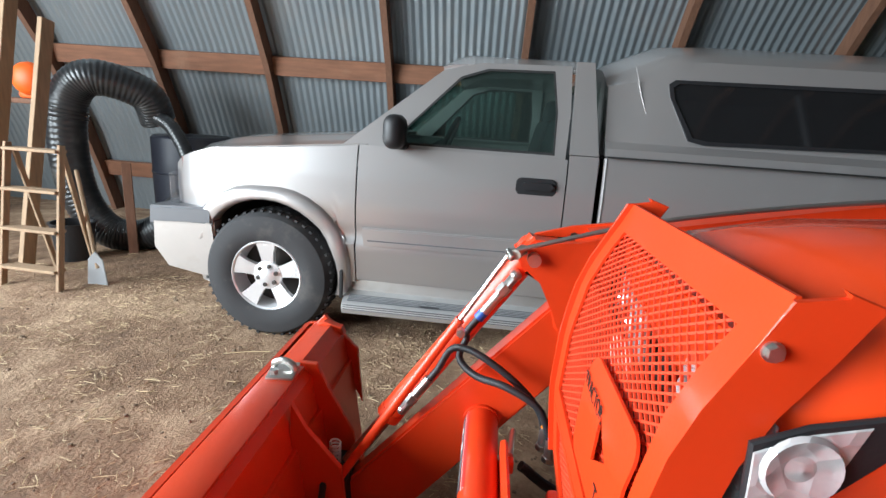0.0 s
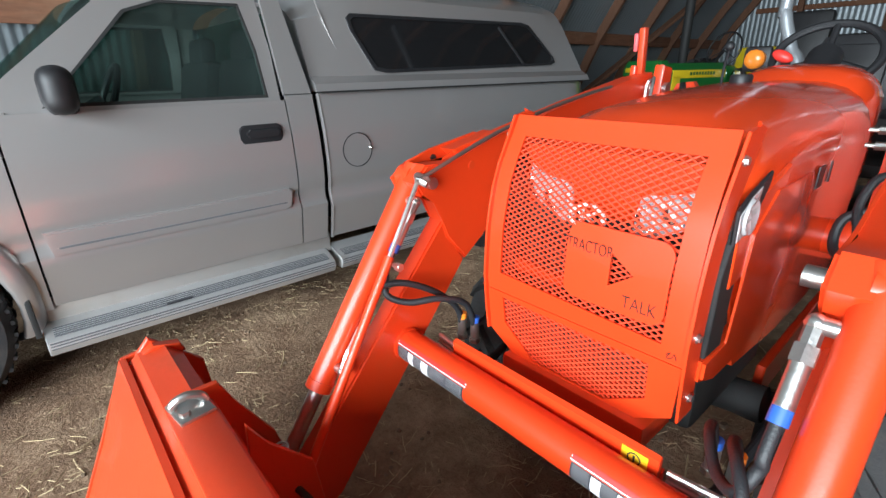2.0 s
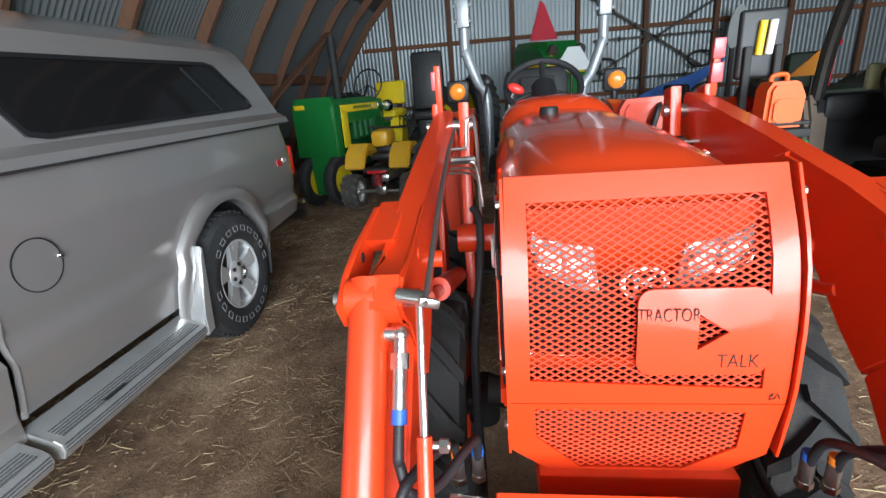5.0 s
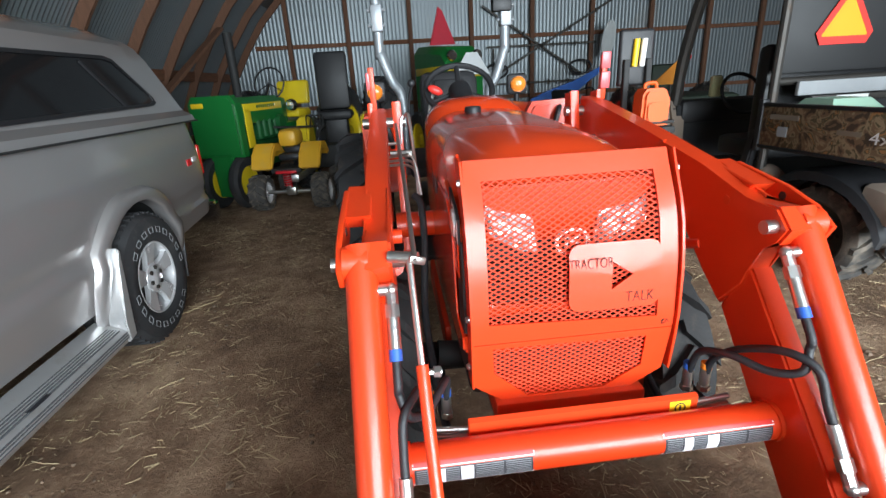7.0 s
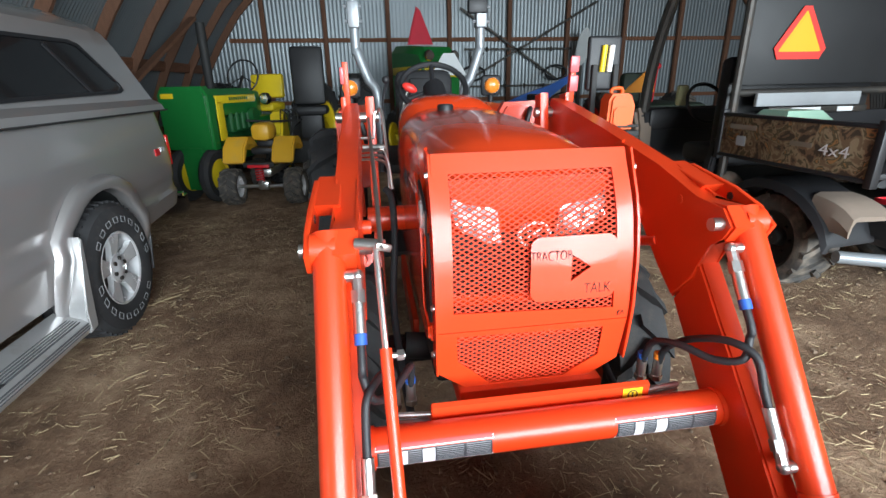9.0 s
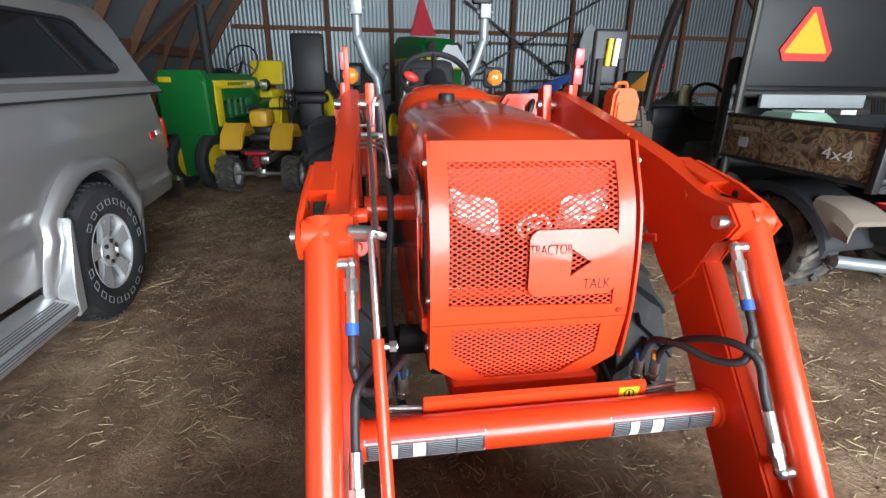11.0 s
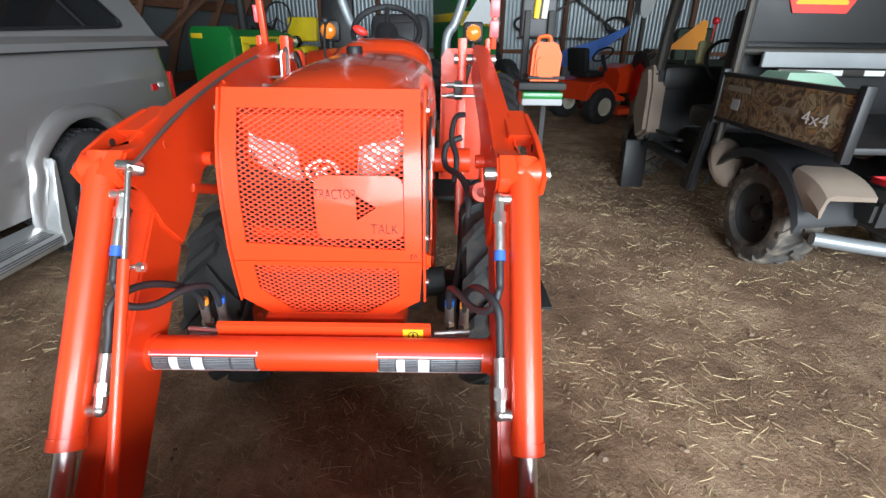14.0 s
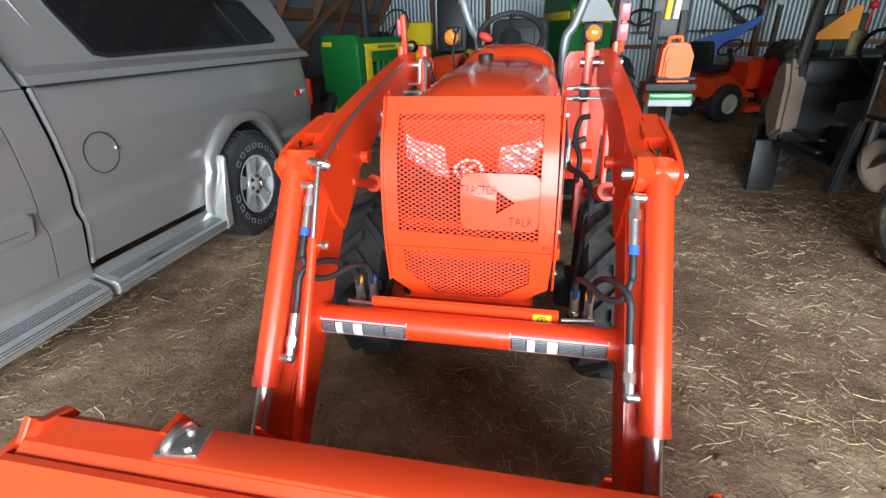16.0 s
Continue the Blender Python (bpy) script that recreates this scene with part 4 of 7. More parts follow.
for s in (-1, 1):
    bucket_part("hitch_block", [(-0.47, 0.34), (-0.38, 0.34), (-0.37, 0.20), (-0.46, 0.14)], s * 0.345, s * 0.505, BLACK_MATTE, "greasy black latch block", hitch, 0.01)
    bucket_part("bucket_gusset", [(-0.62, 0.575), (-0.585, 0.615), (-0.47, 0.50), (-0.45, 0.30), (-0.52, 0.45)], s * 0.795, s * 0.812, ORANGE_DULL, "worn orange end gusset of the bucket", bk, 0.003)
    bucket_part("bucket_fold", [(-0.645, 0.560), (-0.58, 0.600), (-0.52, 0.585), (-0.51, 0.56), (-0.60, 0.54)], s * 0.77, s * 0.80, ORANGE_DULL, "raised fold at the bucket end", bk, 0.003)
bm = B()
box(bm, (0.02, -0.575, 0.592), (1.02, 0.085, 0.012), (0, 0, 0), bevel=0.004)
part("hitch_plate", bm, ORANGE_DULL, hitch, "raised orange plate on the bucket beam")
bm = B()
box(bm, (-0.447, -0.575, 0.601), (0.085, 0.07, 0.008), (0, 0, 8), bevel=0.002)
rod(bm, [(-0.462, -0.605, 0.603), (-0.462, -0.602, 0.616), (-0.458, -0.578, 0.626), (-0.454, -0.552, 0.618), (-0.452, -0.545, 0.603)], 0.0095, 5, 10)
cyl(bm, (-0.425, -0.59, 0.60), (-0.425, -0.59, 0.616), 0.011, seg=6)
part("grab_hook", bm, ZINC, hitch, "zinc chain hook bolted to the beam")
for s in (-1, 1):
    bm = B()
    rod(bm, [(s * 0.40, -0.42, 0.36), (s * 0.36, -0.43, 0.37), (s * 0.22, -0.40, 0.34), (s * 0.15, -0.40, 0.33)] if s < 0 else [(0.40, -0.42, 0.36), (0.27, -0.42, 0.37), (0.20, -0.40, 0.36), (0.13, -0.40, 0.33)], 0.009, 4, 8)
    part("latch_handle", bm, BLACK_MATTE, hitch, "black bent latch handle")
    bm = B()
    rod(bm, [(s * 0.41 + 0.014 * math.cos(k * 1.05), -0.42 + 0.014 * math.sin(k * 1.05), 0.37 + 0.0018 * k) for k in range(36)], 0.003, 2, 6)
    part("latch_spring", bm, ZINC, hitch, "coil spring of the latch")


# ---- pewter pickup with topper ----
truck = thing("pickup_truck", "pewter metallic regular-cab pickup truck with matching topper, dusty", "truck")
TX0, TXM = -1.80, -2.79
FH, RH, HZ, TR_R = -1.27, 1.785, 0.362, 0.372


def skin_x(z, out=0.0):
    return TX0 - interp(z, [(0.30, 0.075), (0.45, 0.034), (0.57, 0.010), (0.590, 0.004), (0.606, 0.026), (0.675, 0.028), (0.690, 0.016), (0.80, 0.010), (0.95, 0.022), (1.14, 0.058)]) + out


def arch_bottom(y, yc, r, low):
    d = abs(y - yc)
    if d >= r:
        return low
    return HZ + 0.035 + math.sqrt(max(0.0, r * r - d * d)) * 1.0


def side_skin(bm, y0, y1, low, high, bow=None, out=0.0, mirror=False, n=None, nz_=30):
    """Body side between two stations; low and high give the lower and upper edge along y."""
    n = n or max(4, int((y1 - y0) / 0.035))
    rows = []
    for i in range(n + 1):
        y = lerp(y0, y1, i / n)
        a, b = low(y), high(y)
        col = []
        for j in range(nz_ + 1):
            z = lerp(a, b, j / nz_)
            x = skin_x(z, out) - (bow(y, z) if bow else 0)
            if mirror:
                x = 2 * TXM - x
            col.append(bm.verts.new((x, y, z)))
        rows.append(col)
    for a, b in zip(rows, rows[1:]):
        for j in range(nz_):
            bm.faces.new((a[j], a[j + 1], b[j + 1], b[j]))
    return thicken(bm, 0.012)


def nose_bow(y, z):
    t = max(0.0, (-1.45 - y) / 0.5)
    return 0.16 * t ** 2.2


def hood_line(y):
    return interp(y, [(-1.97, 0.93), (-1.85, 0.985), (-1.6, 1.035), (-0.76, 1.115)])


def arch_flare(yc, r, mirror=False):
    bm = B()
    sec = []
    for i in range(25):
        a = radians(lerp(-28, 208, i / 24))
        dy, dz = math.cos(a), math.sin(a)
        row = []
        for rr, o in ((r - 0.008, -0.03), (r - 0.007, 0.030), (r, 0.042), (r + 0.012, 0.046), (r + 0.046, 0.040), (r + 0.060, 0.028), (r + 0.068, 0.004), (r + 0.03, -0.03)):
            rr *= 1 + (0.05 * abs(math.sin(2 * a)) if rr > r + 0.04 and dz > 0 else 0)
            z = HZ + 0.035 + rr * dz
            if z < 0.27:
                z = 0.27
            x = skin_x(max(0.3, z)) + o - (nose_bow(yc + rr * dy, z) if yc < 0 else 0)
            row.append((2 * TXM - x if mirror else x, yc + rr * dy, z))
        sec.append(row)
    loft(bm, sec)
    return bm


RF, RR = 0.405, 0.405
for mir in (False, True):
    bm = B()
    side_skin(bm, -1.97, -0.775, lambda y: arch_bottom(y, FH, RF, 0.36), hood_line, nose_bow, mirror=mir, n=44)
    part("front_fender", bm, PEWTER, truck, "pewter front fender", sharp=40)
    part("wheel_arch_flare", arch_flare(FH, RF, mir), PEWTER, truck, "moulded pewter wheel arch flare", sharp=40)
    part("wheel_arch_flare", arch_flare(RH, RR, mir), PEWTER, truck, "moulded pewter wheel arch flare", sharp=40)
    bm = B()
    side_skin(bm, -0.767, 0.310, lambda y: 0.375, lambda y: 1.118, mirror=mir, n=12)
    door = part("door", bm, PEWTER, truck, "closed pewter cab door", sharp=40)
    bm = B()
    side_skin(bm, 0.318, 0.462, lambda y: 0.375, lambda y: 1.14, mirror=mir, n=4)
    part("cab_corner", bm, PEWTER, truck, "pewter rear cab corner", sharp=40)
    bm = B()
    side_skin(bm, 0.50, 2.99, lambda y: arch_bottom(y, RH, RR, 0.365 if y < RH else lerp(0.42, 0.50, (y - RH) / 1.2)), lambda y: 1.145, lambda y, z: 0.10 * max(0.0, (y - 2.74) / 0.25) ** 2, mirror=mir, n=80)
    part("bed_side", bm, PEWTER, truck, "pewter bed side panel", sharp=40)
    for ye, rad, z0, z1, parent_ in ((0.503, 0.011, 0.36, 1.14, truck), (0.309, 0.0055, 0.38, 1.115, door), (0.458, 0.008, 0.38, 1.135, truck)):
        bm = B()
        rod(bm, [(2 * TXM - skin_x(z) + rad * 0.6 if mir else skin_x(z) - rad * 0.6, ye, z) for z in [lerp(z0, z1, k / 16) for k in range(17)]], rad, 2, 8)
        part("panel_edge", bm, PEWTER, parent_, "rolled panel edge")
    sg = -1 if mir else 1

    def mx(x):
        return 2 * TXM - x if mir else x
    # crease and moulding on the door
    bm = B()
    prism(bm, [(-0.735, 0.685), (0.255, 0.695), (0.275, 0.68), (0.26, 0.605), (0.235, 0.59), (-0.72, 0.585)], mx(skin_x(0.64) - 0.005), mx(skin_x(0.64) + 0.040), "x", bevel=0.007)
    dm_ = part("door_moulding", bm, PEWTER, door, "raised side moulding")
    # shadow line of the moulding, laid on as a thin dark strip
    bm = B()
    prism(bm, [(-0.700, 0.622), (0.235, 0.630), (0.232, 0.624), (-0.697, 0.615)], mx(skin_x(0.64) + 0.034), mx(skin_x(0.64) + 0.0415), "x")
    part("moulding_groove", bm, GREY_BUMPER, dm_, "dark strip in place of the moulding's shadow line")
    bm = B()
    prism(bm, rounded(0.062, 0.925, 0.268, 1.018, 0.03), mx(skin_x(0.985) + 0.004), mx(skin_x(0.985) + 0.020), "x", bevel=0.004)
    hb = part("handle_bezel", bm, BLACK_PLASTIC, door, "black handle bezel")
    bm = B()
    prism(bm, rounded(0.09, 0.96, 0.255, 0.997, 0.015), mx(skin_x(0.985) + 0.021), mx(skin_x(0.985) + 0.036), "x", bevel=0.006)
    part("door_handle", bm, BLACK_PLASTIC, door, "black pull handle")
    # window frame and pillars, leaning inward
    def gx(z):
        return mx(-1.862 - (z - 1.118) * 0.34)
    outer = [(-0.86, 1.118), (0.30, 1.118), (0.31, 1.35), (0.30, 1.585), (-0.17, 1.575), (-0.36, 1.53)]
    inner = [(-0.62, 1.135), (0.245, 1.135), (0.245, 1.35), (0.215, 1.555), (-0.13, 1.548), (-0.27, 1.50)]
    def framed(outer, inner, t):
        bm = B()
        k = len(outer)
        V = [[bm.verts.new((gx(z) + d, y, z)) for y, z in o] for d in (0, -sg * t) for o in (outer, inner)]
        for i in range(k):
            j = (i + 1) % k
            bm.faces.new((V[0][i], V[0][j], V[1][j], V[1][i]))
            bm.faces.new((V[2][i], V[3][i], V[3][j], V[2][j]))
            bm.faces.new((V[0][i], V[2][i], V[2][j], V[0][j]))
            bm.faces.new((V[1][i], V[1][j], V[3][j], V[3][i]))
        return bm
    part("window_frame", framed(outer, inner, 0.05), PEWTER, door, "pewter window frame and pillar")
    inner2 = [(y * 0.965 + 0.0, 1.345 + (z - 1.345) * 0.94) for y, z in inner]
    part("window_seal", framed(inner, inner2, 0.02), BLACK_MATTE, door, "black window seal")
    bm = B()
    bm.faces.new([bm.verts.new((gx(z) - sg * 0.018, y, z)) for y, z in inner])
    thicken(bm, 0.004)
    wp = part("window_pane", bm, TRUCK_GLASS, door, "clear side window glass")
    wp.visible_shadow = False
    bm = B()
    def rear_corner(u, v):
        z = lerp(1.14, 1.60, v)
        return (gx(z) - sg * 0.002, lerp(0.318, lerp(0.462, 0.41, v), u), z)
    grid(bm, 3, 6, rear_corner)
    thicken(bm, 0.02)
    part("rear_pillar", bm, PEWTER, truck, "pewter rear cab pillar")
    # mirror
    bm = B()
    box(bm, (mx(-1.765), -0.565, 1.20), (0.17, 0.11, 0.17), (0, 0, 0), bevel=0.05, seg=4)
    beam(bm, (mx(-1.87), -0.55, 1.135), (mx(-1.79), -0.56, 1.135), 0.09, 0.045, bevel=0.012)
    part("door_mirror", bm, BLACK_PLASTIC, door, "rounded black door mirror")
    # rocker and ribbed running boards
    bm = B()
    box(bm, (mx(-1.885), -0.16, 0.335), (0.04, 1.3, 0.12), bevel=0.01)
    part("rocker_panel", bm, PEWTER_LOW, truck, "dusty rocker panel")
    for y0, y1 in ((-0.83, 0.452), (0.49, 1.345)):
        bm = B()
        prof = [(-1.89, 0.315), (-1.84, 0.288), (-1.78, 0.272), (-1.755, 0.255), (-1.750, 0.225), (-1.765, 0.195), (-1.89, 0.195)]
        prism(bm, [(mx(x), z) for x, z in prof], y0, y1, "y", bevel=0.004, seg=1)
        rb = part("running_board", bm, BOARD_MAT, truck, "silver ribbed running board, dusty")
        bm = B()
        for k in range(5):
            x = -1.825 + 0.013 * k
            beam(bm, (mx(x), y0 + 0.03, 0.287 - (x + 1.84) * 0.24), (mx(x), y1 - 0.03, 0.287 - (x + 1.84) * 0.24), 0.005, 0.006, bevel=0)
        for k in range(3):
            beam(bm, (mx(-1.752), y0 + 0.01, 0.25 - 0.012 * k), (mx(-1.752), y1 - 0.01, 0.25 - 0.012 * k), 0.006, 0.004, bevel=0)
        part("tread_rib", bm, GREY_BUMPER, rb, "dark ribbed tread strips")
        bm = B()
        ym = (y0 + y1) / 2 - 0.15
        box(bm, (mx(-1.775), ym, 0.2725), (0.02, 0.11, 0.004), bevel=0.001, seg=1)
        bd = part("board_badge", bm, DECAL_BLACK, rb, "small badge")
    bm = B()
    prism(bm, [(1.345, 0.195), (1.405, 0.205), (1.41, 0.30), (1.462, 0.63), (1.447, 0.645), (1.425, 0.60), (1.345, 0.30)], mx(-1.83), mx(-1.748), "x", bevel=0.006)
    part("board_end", bm, BOARD_MAT, truck, "upswept end of the running board")
    # mud flap and wells
    bm = B()
    box(bm, (mx(-1.90), RH + 0.44, 0.38), (0.2, 0.012, 0.36), (-14, 0, 0), bevel=0.004)
    part("mud_flap", bm, GREY_BUMPER, truck, "grey rear mud flap")
    bm = B()
    box(bm, (mx(-1.80), -0.845, 0.42), (0.012, 0.02, 0.30), bevel=0.004)
    part("splash_guard", bm, BLACK_MATTE, truck, "thin front splash guard")
    for yc, r in ((FH, RF), (RH, RR)):
        bm = B()
        rows = []
        for i in range(17):
            a = radians(lerp(-10, 190, i / 16))
            rows.append([(mx(-1.84), yc + (r + 0.01) * math.cos(a), HZ + 0.035 + (r + 0.01) * math.sin(a)), (mx(-2.25), yc + (r + 0.01) * math.cos(a), HZ + 0.035 + (r + 0.01) * math.sin(a))])
        loft(bm, rows, closed=False)
        part("wheel_well", bm, BLACK_MATTE, truck, "dark wheel well")
# fuel flap
bm = B()
lathe(bm, [(0.0935, 0.0), (0.0935, 0.0035), (0.0895, 0.0035), (0.0895, 0.0)], (skin_x(0.84) + 0.001, 0.685, 0.84), "x", seg=40, closed=True)
part("fuel_flap_seam", bm, BLACK_PLASTIC, truck, "round fuel flap outline")
bm = B()
lathe(bm, [(0.002, 0.004), (0.089, 0.003)], (skin_x(0.84) + 0.0005, 0.685, 0.84), "x", seg=40)
ff = part("fuel_flap", bm, PEWTER, truck, "round pewter fuel flap")
bm = B()
ball(bm, (skin_x(0.84) + 0.004, 0.771, 0.845), 0.012, u=10, v=6)
part("flap_tab", bm, CHROME, ff)
# hood, cowl, windscreen, roof
bm = B()
def hood_pt(u, v):
    y = lerp(-1.97, -0.73, u)
    hw = lerp(0.72, 0.93, min(1, u * 3) ** 0.5) - 0.0
    s = lerp(-1, 1, v)
    return (TXM + s * hw, y, hood_line(y) + 0.012 + 0.055 * (1 - abs(s) ** 2.5) + 0.012 * (1 if 0.35 < abs(s) < 0.8 else 0))
grid(bm, 20, 24, hood_pt)
thicken(bm, 0.02)
part("hood", bm, PEWTER, truck, "pewter engine hood", sharp=40)
bm = B()
box(bm, (TXM, -0.70, 1.115), (1.78, 0.16, 0.03), bevel=0.008)
part("cowl", bm, BLACK_MATTE, truck, "black wiper cowl")
bm = B()
for xw in (-2.0, -2.75):
    rod(bm, [(xw, -0.74, 1.14), (xw - 0.03, -0.70, 1.165), (xw - 0.35, -0.66, 1.17)], 0.008, 4, 6)
part("wiper", bm, BLACK_MATTE, truck, "black wipers")
bm = B()
def screen(u, v):
    s = lerp(-1, 1, u)
    z = lerp(1.125, 1.545, v)
    hw = 0.90 - (z - 1.118) * 0.34
    return (TXM + s * hw, lerp(-0.80, -0.33, v) - 0.10 * (1 - s * s), z + 0.02 * (1 - s * s) * v)
grid(bm, 12, 6, screen)
thicken(bm, 0.005)
ws = part("windscreen", bm, TRUCK_GLASS, truck, "raked clear windscreen")
ws.visible_shadow = False
bm = B()
def roof(u, v):
    s = lerp(-1, 1, u)
    y = lerp(-0.37, 0.42, v)
    edge = 1.0 - abs(s) ** 6
    return (TXM + s * 0.775, y, 1.565 + 0.075 * edge * min(1, (v + 0.02) * 6) ** 0.5 - 0.02 * max(0, 0.12 - v) * 8 + 0.015 * (1 - s * s))
grid(bm, 20, 12, roof)
thicken(bm, 0.02)
part("cab_roof", bm, PEWTER, truck, "pewter cab roof", sharp=40)
bm = B()
def back_glass(u, v):
    return (TXM + lerp(-0.62, 0.62, u), lerp(0.455, 0.41, v), lerp(1.16, 1.54, v))
grid(bm, 2, 2, back_glass)
thicken(bm, 0.004)
bg = part("rear_window", bm, TRUCK_GLASS, truck, "cab rear window")
bm = B()
box(bm, (TXM, 0.46, 0.80), (1.86, 0.03, 0.68), bevel=0.01)
part("cab_back", bm, PEWTER, truck, "cab back panel")
bm = B()
box(bm, (TXM, -0.2, 0.36), (1.8, 1.3, 0.06), bevel=0)
box(bm, (TXM, 1.74, 0.50), (1.72, 2.4, 0.05), bevel=0)
box(bm, (TXM, 0.53, 0.80), (1.78, 0.03, 0.66), bevel=0)
box(bm, (TXM, -0.9, 0.55), (1.2, 1.8, 0.5), bevel=0.05)
for s in (-1, 1):
    box(bm, (TXM + s * 0.42, 0.6, 0.40), (0.09, 4.6, 0.14), bevel=0.01)
for yc in (FH, RH):
    cyl(bm, (TXM - 0.85, yc, HZ), (TXM + 0.85, yc, HZ), 0.05)
part("underbody", bm, BLACK_MATTE, truck, "dark underbody and frame")
# cab interior
bm = B()
box(bm, (TXM, 0.05, 0.72), (1.45, 0.5, 0.18), bevel=0.05)
box(bm, (TXM + 0.42, 0.30, 1.02), (0.62, 0.16, 0.62), (-12, 0, 0), bevel=0.06)
box(bm, (TXM - 0.42, 0.30, 1.02), (0.62, 0.16, 0.62), (-12, 0, 0), bevel=0.06)
for s in (-1, 1):
    box(bm, (TXM + s * 0.42, 0.36, 1.38), (0.28, 0.11, 0.18), (-8, 0, 0), bevel=0.04)
part("bench_seat", bm, mat("charcoal_upholstery", (0.022, 0.023, 0.025), 0.9, vary=0.2), truck, "charcoal cloth bench seat with headrests")
bm = B()
box(bm, (TXM, -0.62, 1.03), (1.6, 0.34, 0.2), bevel=0.06)
part("dashboard", bm, GREY_BUMPER, truck, "grey dashboard")
bm = B()
rod(bm, [Vector((-2.32, -0.36, 1.12)) + Vector((0.18 * math.cos(a), 0.07 * math.sin(a), 0.17 * math.sin(a))) for a in [2 * math.pi * k / 12 for k in range(12)]], 0.015, 3, 8, True)
cyl(bm, (-2.32, -0.36, 1.12), (-2.32, -0.55, 1.02), 0.05)
part("steering_wheel", bm, BLACK_PLASTIC, truck, "black steering wheel")
# nose: headlight, grille, bumper
bm = B()
def nose(u, v):
    s = lerp(-1, 1, u)
    z = lerp(0.52, 0.975, v)
    return (TXM + s * 0.87, -1.90 - 0.14 * (1 - abs(s) ** 3) + 0.02 * v, z)
grid(bm, 16, 6, nose)
thicken(bm, 0.03)
part("grille_panel", bm, PEWTER, truck, "pewter front panel", sharp=40)
for s in (-1, 1):
    bm = B()
    prism(bm, [(-1.99, 0.62), (-1.99, 0.88), (-1.93, 0.90), (-1.90, 0.64)], TXM + s * 0.60, TXM + s * 0.888, "x", bevel=0.012)
    part("headlamp", bm, LENS, truck, "clear wraparound headlamp")
bm = B()
sec = []
for i in range(21):
    s = lerp(-1, 1, i / 20)
    y = -2.10 + 0.10 * abs(s) ** 3
    x = TXM + s * 0.93
    sec.append([(x, y, 0.64), (x, y - 0.012, 0.60), (x, y + 0.0, 0.47), (x, y + 0.05, 0.36), (x, y + 0.14, 0.34), (x, y + 0.12, 0.64)])
loft(bm, sec)
for s in (-1, 1):
    prism(bm, [(-2.04, 0.64), (-2.05, 0.47), (-1.95, 0.36), (-1.63, 0.315), (-1.59, 0.36), (-1.575, 0.50), (-1.575, 0.64)], TXM + s * 0.90, TXM + s * 0.995, "x", bevel=0.012)
bump = part("front_bumper", bm, PEWTER_LOW, truck, "pewter front bumper, dusty", sharp=40)
bm = B()
for s in (-1, 1):
    prism(bm, [(-2.05, 0.71), (-2.06, 0.61), (-1.58, 0.625), (-1.57, 0.725)], TXM + s * 0.885, TXM + s * 1.005, "x", bevel=0.012)
sec = [[(TXM + s * 0.93, -2.115 + 0.10 * abs(s) ** 3, z) for z in (0.62, 0.71)] + [(TXM + s * 0.93, -1.95, 0.71), (TXM + s * 0.93, -1.95, 0.62)] for s in [lerp(-1, 1, i / 16) for i in range(17)]]
loft(bm, sec)
part("bumper_cap", bm, GREY_BUMPER, bump, "grey plastic bumper top")
# tail: lamp and badge
for s in (-1, 1):
    bm = B()
    box(bm, (TXM + s * 0.895, 2.965, 0.86), (0.05, 0.05, 0.22), bevel=0.01)
    part("tail_lamp", bm, RED_LENS, truck, "tall red tail lamp")
bm = B()
box(bm, (TXM, 2.99, 0.80), (1.70, 0.05, 0.68), bevel=0.02)
part("tailgate", bm, PEWTER, truck, "pewter tailgate")
bm = B()
prism(bm, [(TXM - 0.95, 2.99), (TXM + 0.95, 2.99), (TXM + 0.93, 3.11), (TXM - 0.93, 3.11)], 0.36, 0.52, "z", bevel=0.02)
part("rear_bumper", bm, CHROME, truck, "chrome rear bumper")
bm = B()
box(bm, (skin_x(0.88) + 0.002, 2.62, 0.885), (0.006, 0.07, 0.045), bevel=0.001, seg=1)
part("bed_badge", bm, RED, truck, "small red badge")
bm = B()
box(bm, (skin_x(0.88) + 0.002, 2.71, 0.895), (0.006, 0.06, 0.03), bevel=0.001, seg=1)
part("bed_badge", bm, ALLOY, truck, "small silver badge")


